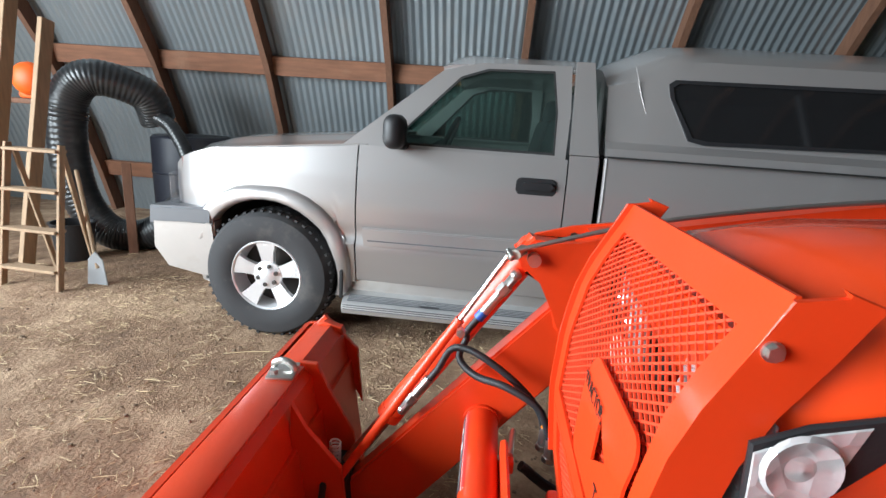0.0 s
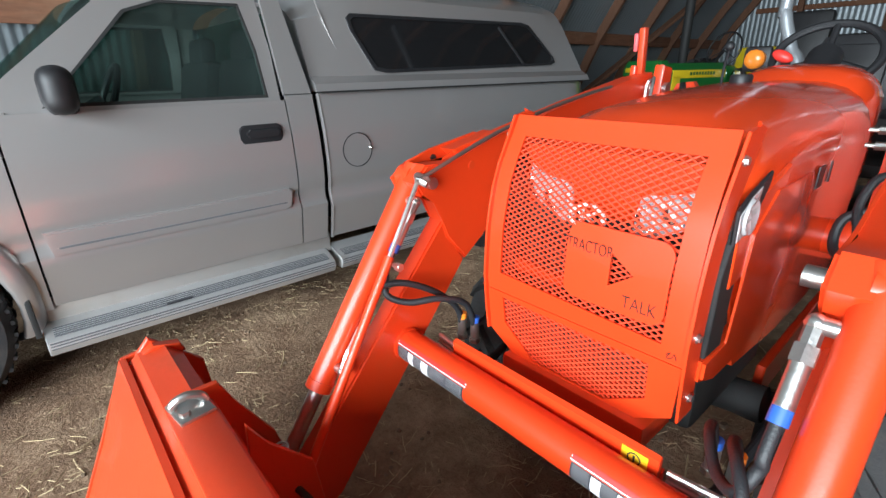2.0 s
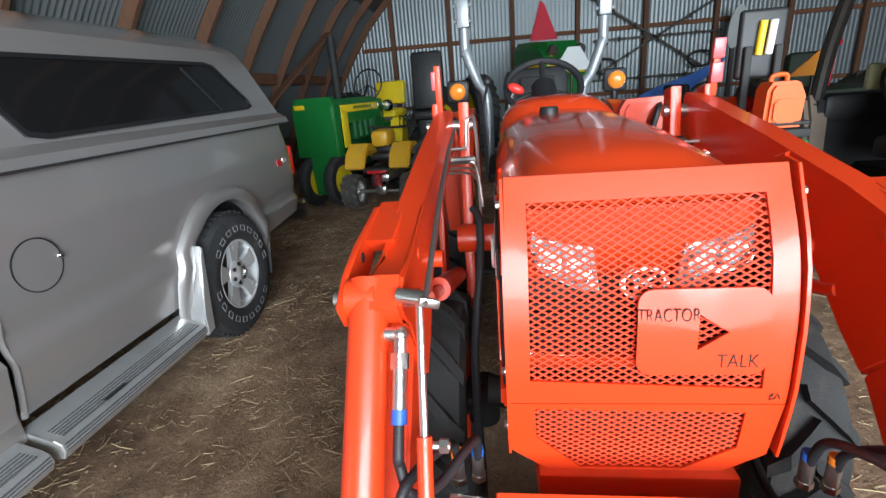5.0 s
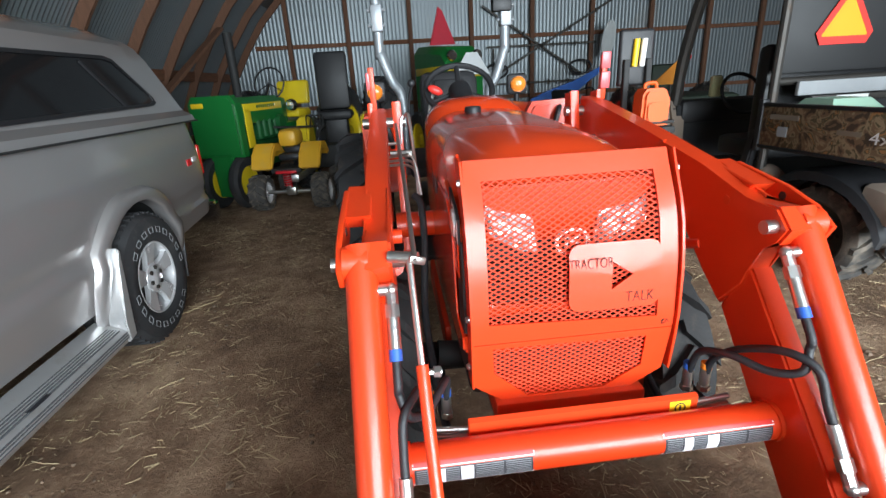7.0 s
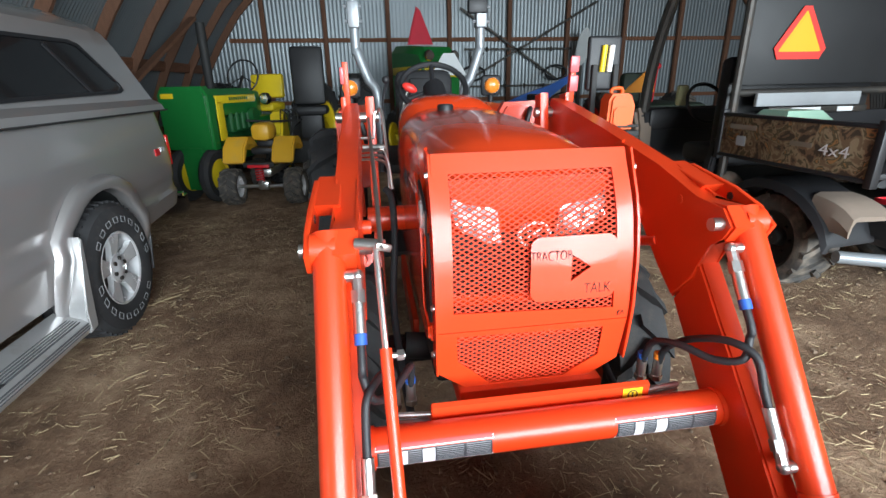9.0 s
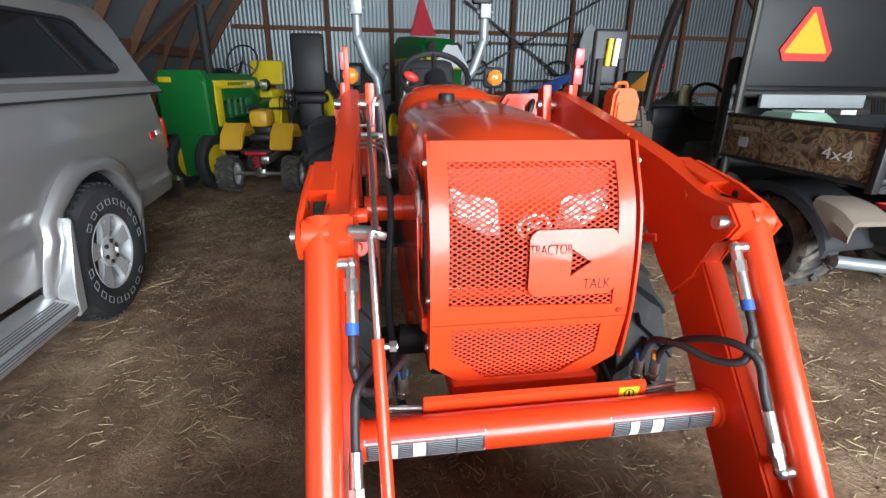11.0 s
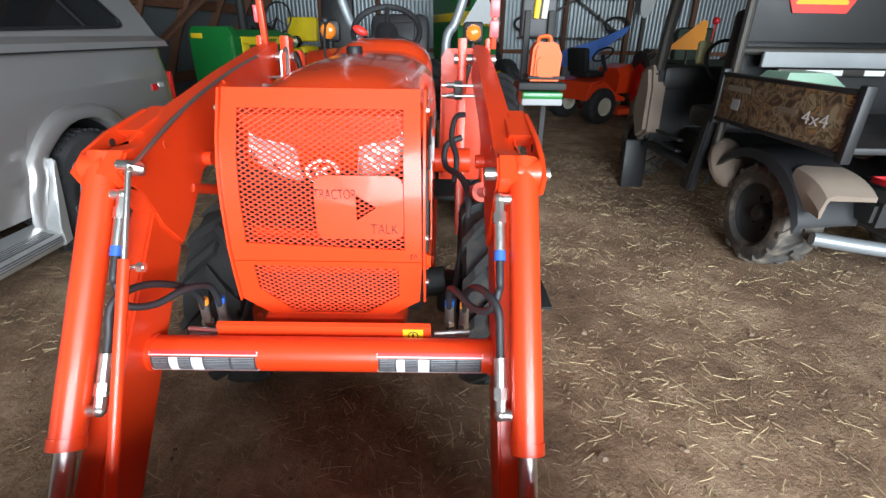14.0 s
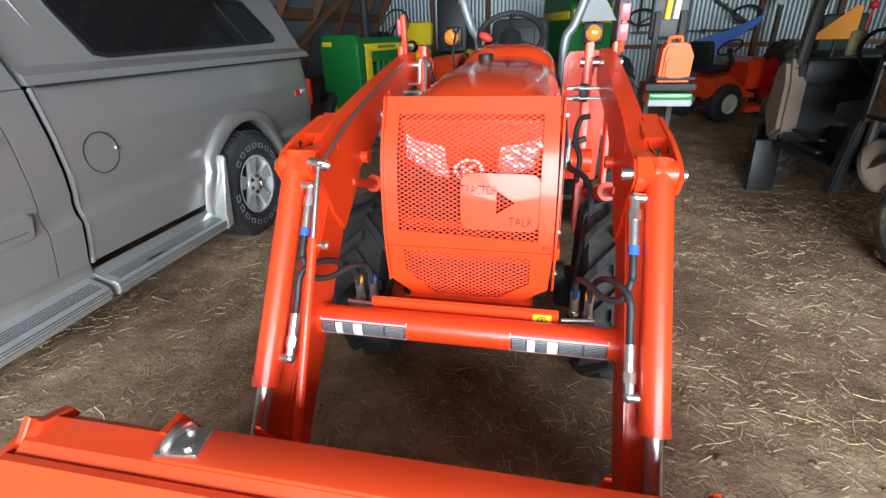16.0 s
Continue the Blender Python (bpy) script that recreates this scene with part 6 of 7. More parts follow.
def camo_mat():
    m = bpy.data.materials.new("camouflage_print")
    m.use_nodes = True
    n, link = m.node_tree.nodes, m.node_tree.links.new
    tc = n.new("ShaderNodeTexCoord")
    w = n.new("ShaderNodeTexNoise")
    w.inputs["Scale"].default_value, w.inputs["Detail"].default_value, w.inputs["Distortion"].default_value = 7, 4, 2.2
    v = n.new("ShaderNodeTexVoronoi")
    v.inputs["Scale"].default_value = 16
    link(tc.outputs["Object"], w.inputs["Vector"])
    link(w.outputs[1], v.inputs["Vector"])
    r = n.new("ShaderNodeValToRGB")
    r.color_ramp.interpolation = "CONSTANT"
    e = r.color_ramp.elements
    e[0].position, e[0].color = 0.0, (0.05, 0.032, 0.02, 1)
    e[1].position, e[1].color = 0.42, (0.16, 0.1, 0.055, 1)
    for p, c in ((0.5, (0.27, 0.2, 0.12)), (0.57, (0.09, 0.07, 0.035)), (0.63, (0.32, 0.16, 0.06)), (0.7, (0.07, 0.05, 0.03))):
        x = e.new(p)
        x.color = (*c, 1)
    link(w.outputs[0], r.inputs[0])
    link(r.outputs[0], n["Principled BSDF"].inputs["Base Color"])
    n["Principled BSDF"].inputs["Roughness"].default_value = 0.6
    return m


CAMO = camo_mat()
UX0, UX1 = 2.30, 3.62
for x in (UX0, UX1):
    bm = B()
    box(bm, (x, 1.81, 0.905), (0.03, 1.02, 0.25), bevel=0.006)
    bp_ = part("bed_panel", bm, CAMO, utv, "camouflage print cargo bed side")
    bm = B()
    for y in (1.285, 2.335):
        box(bm, (x - 0.004, y, 0.90), (0.045, 0.04, 0.32), bevel=0.006)
    for z in (0.772, 1.03):
        box(bm, (x - 0.004, 1.81, z), (0.04, 1.06, 0.022), bevel=0.006)
    part("bed_rail", bm, BLACK_PLASTIC, utv, "black bed frame rail")
words("lettering", "4x4", 0.085, pose(UX0 - 0.0165, 1.50, 0.890, 90, 0, -90) @ Matrix.Diagonal((1.35, 1, 1, 1)), DECAL_WHITE, utv, 0.001, "white lettering on the bed side")
FADED = mat("faded_print", (0.2, 0.17, 0.13), 0.6)
for y, z, w, h in ((2.14, 0.96, 0.22, 0.03), (1.70, 0.905, 0.14, 0.026)):
    bm = B()
    box(bm, (UX0 - 0.0165, y, z), (0.002, w, h), bevel=0)
    part("print_bar", bm, FADED, utv, "faded print on the bed side")
bm = B()
box(bm, (UX0 - 0.0165, 2.14, 0.875), (0.002, 0.075, 0.06), bevel=0)
part("bed_label", bm, SKIN_GREY, utv, "small pale label")
bm = B()
box(bm, ((UX0 + UX1) / 2, 1.81, 0.79), (1.28, 1.02, 0.03), bevel=0.004)
part("bed_floor", bm, BLACK_PLASTIC, utv, "black bed floor")
bm = B()
box(bm, ((UX0 + UX1) / 2, 2.335, 0.90), (1.26, 0.03, 0.26), bevel=0.004)
part("bed_front", bm, BLACK_PLASTIC, utv, "black bed front panel")
bm = B()
prism(bm, [(1.35, 0.42), (1.35, 0.54), (3.95, 0.54), (4.05, 0.42), (3.95, 0.36), (2.5, 0.36)], UX0 + 0.3, UX1 - 0.3, "x", bevel=0.02)
part("chassis", bm, BLACK_MATTE, utv, "dark chassis")
bm = B()
box(bm, (UX0 + 0.62, 1.32, 0.99), (0.56, 0.03, 0.36), (-28, 0, 8), bevel=0.01)
for k in range(4):
    box(bm, (UX0 + 0.42 + 0.13 * k, 1.30 + 0.012 * k, 0.99), (0.03, 0.03, 0.33), (-28, 0, 8), bevel=0.006, seg=1)
part("tailgate", bm, mat("muddy_dark_camouflage", (0.045, 0.034, 0.026), 0.85, vary=0.6, scale=9, dirt=(0.10, 0.07, 0.048), dirt_amount=0.4, dirt_scale=7), utv, "muddy camouflage tailgate, leaning open")
for yc in (1.88, 3.80):
    for x in (UX0 + 0.20, UX1 - 0.20):
        ag_wheel(utv, (x, yc, 0.30), 0.30, 0.25, BLACK_MATTE, 13, 0.022, RUBBER_DUSTY)
for x in (UX0 + 0.20, UX1 - 0.20):
    bm = B()
    sec = []
    for i in range(11):
        a = radians(lerp(15, 165, i / 10))
        y, z = 1.88 + 0.41 * math.cos(a) * 1.1, 0.30 + 0.37 * math.sin(a)
        sec.append([(x - 0.19, y, z - 0.05), (x - 0.17, y, z), (x - 0.10, y, z + 0.02), (x + 0.12, y, z + 0.02), (x + 0.12, y, z), (x - 0.15, y, z - 0.02), (x - 0.16, y, z - 0.05)])
    loft(bm, sec)
    part("rear_fender", bm, BLACK_PLASTIC, utv, "black plastic rear fender")
    bm = B()
    flap = []
    for i in range(9):
        t = i / 8
        y, z = lerp(1.62, 1.37, t), 0.650 - 0.02 * t - 0.06 * t ** 3
        drop = 0.13 + 0.04 * math.sin(3.1 * t + 0.4)
        flap.append([(x - 0.145, y, z - drop), (x - 0.16, y - 0.01, z - 0.08), (x - 0.135, y, z - 0.015), (x - 0.10, y, z), (x + 0.10, y, z - 0.01), (x + 0.10, y, z - 0.03), (x - 0.115, y + 0.01, z - 0.03), (x - 0.125, y + 0.01, z - drop)])
    loft(bm, flap)
    part("mud_flap", bm, MUD, utv, "mud-caked fender flap")
    bm = B()
    ball(bm, (x - 0.10, 2.27, 0.50), 0.12, (0.9, 0.65, 1.35), 14, 10, (-32, 0, 0))
    part("mud_flap", bm, MUD, utv, "mud-caked fender flap")
# cab frame
bm = B()
for x in (UX0 + 0.05, UX1 - 0.05):
    rod(bm, [(x, 2.34, 0.5), (x, 2.34, 1.2), (x, 2.34, 1.95)], 0.028, 4, 10)
    rod(bm, [(x, 3.42, 0.95), (x, 3.36, 1.35), (x, 3.20, 1.78), (x, 3.05, 1.90), (x, 2.34, 1.95)], 0.045, 5, 10)
for z in (1.16, 1.95):
    cyl(bm, (UX0 + 0.05, 2.34, z), (UX1 - 0.05, 2.34, z), 0.024)
cyl(bm, (UX0 + 0.05, 3.05, 1.90), (UX1 - 0.05, 3.05, 1.90), 0.024)
part("roll_cage", bm, DARK_STEEL, utv, "dark tubular roll cage")
bm = B()
box(bm, ((UX0 + UX1) / 2, 2.33, 1.56), (1.18, 0.008, 0.70), bevel=0.002)
part("rear_screen", bm, mat("dark_mesh_screen", (0.008, 0.008, 0.009), 0.55, vary=0.2), utv, "dark rear screen")
bm = B()
box(bm, ((UX0 + UX1) / 2, 2.75, 1.97), (1.3, 0.9, 0.04), bevel=0.015)
part("cab_roof", bm, BLACK_PLASTIC, utv, "black cab roof")
bm = B()
box(bm, (2.85, 2.285, 1.115), (0.78, 0.03, 0.085), bevel=0.006)
part("tool_tray", bm, SKIN_GREY, utv, "long grey case across the cab rear")
bm = B()
box(bm, (2.95, 2.295, 1.045), (0.75, 0.02, 0.04), bevel=0.004)
part("label_strip", bm, DARK_STEEL, utv, "dark bar with pale labels")
for x, w in ((2.85, 0.22), (3.15, 0.12)):
    bm = B()
    box(bm, (x, 2.282, 1.045), (w, 0.004, 0.03), bevel=0)
    part("label", bm, DECAL_WHITE, utv, "pale label")
# seats, dash, front
bm = B()
box(bm, ((UX0 + UX1) / 2, 2.65, 0.72), (1.15, 0.45, 0.14), bevel=0.04)
box(bm, ((UX0 + UX1) / 2, 2.52, 1.08), (1.15, 0.12, 0.62), bevel=0.04)
part("bench_seat", bm, BLACK_PLASTIC, utv, "black bench seat")
bm = B()
box(bm, ((UX0 + UX1) / 2, 3.42, 0.92), (1.2, 0.2, 0.2), bevel=0.05)
prism(bm, [(3.32, 0.42), (3.45, 0.42), (3.50, 0.98), (3.35, 0.98)], UX0 + 0.01, UX1 - 0.01, "x", bevel=0.02)
part("dashboard", bm, BLACK_PLASTIC, utv, "black dashboard and fire wall")
bm = B()
prism(bm, [(3.30, 0.50), (3.46, 0.40), (3.62, 0.62), (3.56, 0.98), (3.40, 1.02), (3.33, 0.86)], UX0 - 0.04, UX0 + 0.12, "x", bevel=0.03)
prism(bm, [(3.45, 0.80), (4.1, 0.70), (4.1, 0.45), (3.5, 0.45)], UX0 + 0.1, UX1 - 0.1, "x", bevel=0.05)
part("front_cowl", bm, MUD, utv, "mud-splashed front cowl")
bm = B()
prism(bm, [(2.36, 0.86), (2.42, 0.86), (2.58, 0.25), (2.46, 0.25)], UX0 - 0.01, UX0 + 0.05, "x", bevel=0.01)
box(bm, (UX0 + 0.1, 2.95, 0.40), (0.22, 0.8, 0.04), bevel=0.01)
box(bm, (UX0 - 0.02, 3.42, 0.20), (0.2, 0.05, 0.42), (-6, 0, 0), bevel=0.015)
for z in (0.46, 0.54):
    box(bm, (UX0 + 0.02, 2.95, z), (0.04, 0.4, 0.02), bevel=0.005)
part("side_step", bm, BLACK_PLASTIC, utv, "black side step and mud guard")
bm = B()
rod(bm, [Vector((2.75, 3.15, 1.06)) + Vector((0.17 * math.cos(a), 0.08 * math.sin(a), 0.15 * math.sin(a))) for a in [2 * math.pi * k / 12 for k in range(12)]], 0.014, 4, 8, True)
part("steering_wheel", bm, BLACK_PLASTIC, utv, "black steering wheel")
bm = B()
box(bm, (2.62, 3.3, 1.12), (0.1, 0.05, 0.17), bevel=0.02)
part("side_mirror", bm, mat("yellow_grey_mirror", (0.55, 0.55, 0.3), 0.4), utv, "small pale mirror")
# slow-vehicle sign on the rear screen
smv = thing("warning_sign", "fluorescent orange triangle with red border on the rear screen", "warning sign")
TRI_O = [(2.545, 1.425), (2.585, 1.352), (2.935, 1.352), (2.975, 1.425), (2.79, 1.70), (2.73, 1.70)]
TRI_I = [(2.585, 1.408), (2.60, 1.402), (2.92, 1.402), (2.935, 1.408), (2.765, 1.668), (2.755, 1.668)]
TRI_O, TRI_I = [[(2.735 + (x - 2.76) * 0.88, 1.52 + (z - 1.526) * 0.90) for x, z in o] for o in (TRI_O, TRI_I)]
bm = B()
ring_plate(bm, TRI_O, TRI_I, 2.313, 2.318, "y")
part("sign_border", bm, SIGN_RED, smv, "red reflective border")
bm = B()
prism(bm, TRI_I, 2.314, 2.3175, "y")
part("sign_face", bm, SIGN_ORANGE, smv, "fluorescent orange face")
# green bag in the bed
bag = thing("feed_bag", "pale green folded bag lying in the cargo bed", "bag")
bm = B()
loft(bm, [[(2.55 + dx, 2.1 + dy, z) for dx, dy in ((-0.1 * k, -0.1 * k), (0.14 * k, -0.12 * k), (0.16 * k, 0.1 * k), (-0.1 * k, 0.12 * k))] for z, k in ((0.806, 1.6), (0.88, 1.7), (0.98, 1.4), (1.06, 0.9))])
bmesh.ops.subdivide_edges(bm, edges=bm.edges[:], cuts=2, use_grid_fill=True, smooth=0.6)
part("bag_body", bm, mat("pale_green_sack", (0.32, 0.5, 0.38), 0.7, vary=0.15), bag)

# engine-driven machine with tools heaped on it
mach = thing("small_engine_cart", "grey engine cart heaped with tools behind the utility vehicle", "engine cart", at=(-0.40, -0.05, 0))
bm = B()
rod(bm, [(2.62, 1.30, 0.30), (2.9, 1.22, 0.28), (3.2, 1.15, 0.27), (3.42, 1.10, 0.25)], 0.036, 5, 12)
rod(bm, [(3.42, 1.12, 0.26), (3.50, 1.02, 0.24), (3.55, 0.98, 0.10), (3.6, 0.95, 0.02)], 0.022, 4, 10)
part("draw_tube", bm, ROPS_GREY, mach, "grey draw tube")
bm = B()
box(bm, (3.15, 1.35, 0.44), (0.36, 0.36, 0.26), bevel=0.02)
CASTING = mat("grimy_grey_casting", (0.11, 0.115, 0.125), 0.55, metal=0.3, vary=0.4, bump=0.3, bump_scale=30)
part("engine_block", bm, CASTING, mach, "grimy grey engine block")
bm = B()
box(bm, (3.5, 1.3, 0.50), (0.36, 0.34, 0.14), bevel=0.02)
part("engine_shroud", bm, DARK_STEEL, mach, "dark engine shroud")
for k in range(6):
    bm = B()
    box(bm, (3.02, 1.165, 0.38 + 0.03 * k), (0.18, 0.04, 0.012), bevel=0.003, seg=1)
    part("cooling_fin", bm, ZINC if k % 3 == 0 else CASTING, mach)
bm = B()
lathe(bm, [(0.001, -0.10), (0.03, -0.10), (0.034, -0.07), (0.058, -0.07), (0.062, -0.05), (0.062, 0.0)], (2.96, 1.18, 0.40), "y", seg=18)
part("starter_cover", bm, BLACK_MATTE, mach, "round black starter cover")
for x, z in ((3.10, 0.40), (3.24, 0.36)):
    bm = B()
    rod(bm, [(x, 1.16, z + 0.12), (x + 0.03, 1.11, z + 0.04), (x + 0.10, 1.13, z - 0.05), (x + 0.2, 1.17, z)], 0.009, 4, 7)
    part("cable", bm, HOSE, mach, "sagging black cable")
bm = B()
box(bm, (3.30, 1.14, 0.42), (0.22, 0.05, 0.11), (0, 0, 4), bevel=0.015)
part("air_cleaner", bm, GREY_BUMPER, mach, "grey-blue air cleaner housing")
bm = B()
box(bm, (3.38, 1.16, 0.60), (0.36, 0.24, 0.10), (0, 0, 8), bevel=0.01)
part("tool_box", bm, GREY_BUMPER, mach, "dark grey tool box")
ag_wheel(mach, (3.86, 1.45, 0.28), 0.28, 0.22, BLACK_MATTE, 13, 0.02, RUBBER_DUSTY)
for nm, lb, cat, m, c, sz, rz in (("plastic_tray", "shallow blue plastic tray on the cart", "tray", mat("steel_blue_plastic", (0.12, 0.2, 0.34), 0.5), (3.40, 1.10, 0.668), (0.26, 0.2, 0.03), 12), ("cardboard_box", "small flat brown cardboard box", "box", mat("cardboard", (0.42, 0.25, 0.14), 0.85), (3.62, 1.12, 0.690), (0.2, 0.14, 0.075), -10), ("metal_tin", "dented grey-green metal tin", "tin", mat("green_grey_tin", (0.3, 0.4, 0.42), 0.5), (3.52, 1.30, 0.72), (0.08, 0.08, 0.14), 0), ("battery", "black lead battery on the cart", "battery", BLACK_PLASTIC, (3.14, 1.24, 0.65), (0.18, 0.14, 0.16), 20), ("red_funnel", "small red plastic bowl", "bowl", RED, (2.98, 1.35, 0.585), (0.14, 0.12, 0.03), 0), ("yellow_bottle", "small yellow bottle lying on the tray", "bottle", YELLOW, (3.36, 1.22, 0.70), (0.1, 0.05, 0.05), 35)):
    bm = B()
    if nm in ("metal_tin",):
        lathe(bm, [(0.001, -0.07), (0.04, -0.07), (0.042, 0.05), (0.036, 0.055), (0.036, 0.04), (0.001, 0.04)], (0, 0, 0), "z", seg=16)
    elif nm in ("plastic_tray", "red_funnel"):
        box(bm, (0, 0, -sz[2] / 3), (sz[0], sz[1], sz[2] / 3), bevel=0.004)
        for sx_ in (-1, 1):
            box(bm, (sx_ * sz[0] / 2, 0, 0), (0.01, sz[1], sz[2]), bevel=0.003)
            box(bm, (0, sx_ * sz[1] / 2, 0), (sz[0], 0.01, sz[2]), bevel=0.003)
    else:
        box(bm, (0, 0, 0), sz, bevel=0.01)
        box(bm, (0, 0, sz[2] / 2), (sz[0] * 0.3, sz[1] * 0.6, 0.012), bevel=0.003)
    o = solid(nm, bm, m, lb, cat)
    o.matrix_basis = pose(c[0] - 0.40, c[1] - 0.05, c[2], 0, 0, rz)
for k, m in enumerate((DECAL_WHITE, YELLOW)):
    bm = B()
    rod(bm, [(-0.09, 0, 0), (0, 0.005, 0.0), (0.09, 0, 0)], 0.011, 4, 8)
    for e in (-1, 1):
        rod(bm, [(e * 0.09 + 0.02 * math.cos(a), 0.02 * math.sin(a), 0) for a in [radians(30 + 50 * i) for i in range(7)]], 0.008, 3, 6)
    o = solid("spanner", bm, m, ("white" if k == 0 else "yellow") + " spanner hanging on the engine cart", "spanner")
    o.matrix_basis = pose(3.20, 1.0 - 0.02 * k, 0.585, 90, 35 + 20 * k, 0)


# the vehicle and all that lies on and behind it stand a little nearer and larger
UTV_PLACE = Matrix.Translation((-0.31, -0.25, 0)) @ Matrix.Scale(1.03, 4)
for ob in [o for o in scene.objects if o.parent is None and o.name.split(".")[0] in ("utility_vehicle", "warning_sign", "feed_bag", "small_engine_cart", "plastic_tray", "cardboard_box", "metal_tin", "battery", "red_funnel", "yellow_bottle", "spanner")]:
    back = ob.name.split(".")[0] not in ("utility_vehicle", "warning_sign", "feed_bag")
    ob.matrix_basis = Matrix.Translation((0.26, 0.26, 0) if back else (0, 0, 0)) @ UTV_PLACE @ ob.matrix_basis

# ---- machines at the back of the shed ----
gt = thing("row_crop_tractor", "vintage green row-crop tractor with yellow trim", "tractor", at=(-2.42, 4.95, 0), turn=-15)
bm = B()
prism(bm, [(-0.30, 0.62), (-0.30, 1.22), (-0.24, 1.31), (0.24, 1.31), (0.30, 1.22), (0.30, 0.62)], 0.0, 0.16, "y", bevel=0.03)
part("radiator_shroud", bm, GREEN, gt, "tall rounded green radiator shroud")
bm = B()
box(bm, (-0.16, -0.006, 1.21), (0.15, 0.012, 0.055), bevel=0.006)
part("nose_badge", bm, DECAL_YELLOW, gt, "yellow nose badge")
bm = B()
loft(bm, [[(-0.27, y, 0.98), (-0.28, y, 1.18), (-0.2, y, 1.28), (0.2, y, 1.28), (0.28, y, 1.18), (0.27, y, 0.98)] for y in (0.17, 0.6, 1.15)])
part("hood", bm, GREEN, gt, "long green hood")
bm = B()
box(bm, (0.275, 0.66, 1.16), (0.02, 0.92, 0.09), bevel=0.004)
box(bm, (0.275, 0.27, 0.92), (0.02, 0.13, 0.44), bevel=0.004)
hs_ = part("hood_stripe", bm, YELLOW, gt, "yellow hood side panel")
bm = B()
for k in range(9):
    box(bm, (0.287, 0.5 + 0.05 * k, 1.165), (0.004, 0.03, 0.035), bevel=0)
part("print_bar", bm, DARK_GREEN, hs_)
bm = B()
box(bm, (0, 0.75, 0.78), (0.3, 0.9, 0.36), bevel=0.03)
box(bm, (0.2, 0.8, 0.86), (0.12, 0.5, 0.2), bevel=0.03)
for k in range(4):
    cyl(bm, (0.26, 0.5 + 0.14 * k, 0.8), (0.26, 0.5 + 0.14 * k, 1.0), 0.03, seg=10)
box(bm, (0.12, 0.55, 0.52), (0.5, 0.7, 0.12), bevel=0.02)
cyl(bm, (0.30, 0.95, 0.95), (0.36, 0.95, 0.95), 0.09, seg=16)
part("engine", bm, DARK_GREEN, gt, "greasy green engine block")
bm = B()
prism(bm, [(-0.12, 0.15), (0.12, 0.15), (0.15, 0.66), (-0.15, 0.66)], 0.02, 0.2, "y", bevel=0.02)
part("front_pedestal", bm, GREEN, gt, "green front pedestal")
for x in (-0.17, 0.20):
    bm = B()
    lathe(bm, [(0.19, -0.05), (0.28, -0.06), (0.31, -0.03), (0.315, 0), (0.31, 0.03), (0.28, 0.06), (0.19, 0.05)], (x, 0.12, 0.315), seg=36)
    ty = part("tyre", bm, RUBBER, gt, "narrow black front tyre")
    bm = B()
    lathe(bm, [(0.195, -0.045), (0.17, -0.02), (0.06, -0.03), (0.001, -0.035)], (x, 0.12, 0.315), seg=28)
    lathe(bm, [(0.195, 0.045), (0.17, 0.02), (0.06, 0.03), (0.001, 0.035)], (x, 0.12, 0.315), seg=28)
    part("rim", bm, YELLOW, ty, "yellow rim")
for x in (-0.75, 0.75):
    ag_wheel(gt, (x, 2.1, 0.68), 0.68, 0.36, YELLOW, 22, 0.05)
bm = B()
box(bm, (0, 1.75, 0.72), (0.5, 1.0, 0.4), bevel=0.04)
box(bm, (0.0, 1.35, 1.05), (0.36, 0.3, 0.4), bevel=0.05)
part("gearbox", bm, GREEN, gt, "green gearbox and dash")
bm = B()
box(bm, (0.06, 1.78, 1.02), (0.5, 0.44, 0.12), bevel=0.04)
box(bm, (0.06, 2.0, 1.3), (0.5, 0.1, 0.34), (-8, 0, 0), bevel=0.04)
part("seat", bm, YELLOW, gt, "yellow padded seat and backrest")
bm = B()
rod(bm, [Vector((0.0, 1.42, 1.43)) + Vector((0.22 * math.cos(a), 0.07 * math.sin(a), 0.21 * math.sin(a))) for a in [2 * math.pi * k / 14 for k in range(14)]], 0.012, 4, 8, True)
for a in (90, 210, 330):
    cyl(bm, (0, 1.42, 1.43), (0.22 * math.cos(radians(a)), 1.42 + 0.07 * math.sin(radians(a)), 1.43 + 0.21 * math.sin(radians(a))), 0.007, seg=6)
cyl(bm, (0, 1.42, 1.43), (0, 1.2, 1.2), 0.018, seg=8)
part("steering_wheel", bm, BLACK_PLASTIC, gt, "thin black steering wheel")
bm = B()
cyl(bm, (-0.18, 0.9, 1.28), (-0.18, 0.9, 2.05), 0.055, seg=16)
part("exhaust_pipe", bm, BLACK_MATTE, gt, "black exhaust stack")
bm = B()
lathe(bm, [(0.001, -0.05), (0.06, -0.045), (0.075, -0.02), (0.08, 0.03), (0.06, 0.06)], (0.36, 1.25, 1.14), "y", seg=20)
part("work_lamp", bm, CHROME, gt, "round chrome lamp")

quad = thing("childs_quad", "small dusty yellow quad bike with knobbly tyres", "quad bike", at=(-1.62, 4.75, 0), turn=-6)
for x in (-0.36, 0.36):
    ag_wheel(quad, (x, 0.0, 0.21), 0.21, 0.20, ALLOY, 12, 0.016, RUBBER_DUSTY)
    ag_wheel(quad, (x * 0.95, 0.95, 0.2), 0.2, 0.17, ALLOY, 12, 0.016, RUBBER_DUSTY)
bm = B()
cyl(bm, (-0.34, 0, 0.21), (0.34, 0, 0.21), 0.022)
box(bm, (0.0, 0.0, 0.22), (0.12, 0.1, 0.1), bevel=0.02)
cyl(bm, (-0.02, -0.03, 0.42), (-0.02, 0.0, 0.22), 0.03)
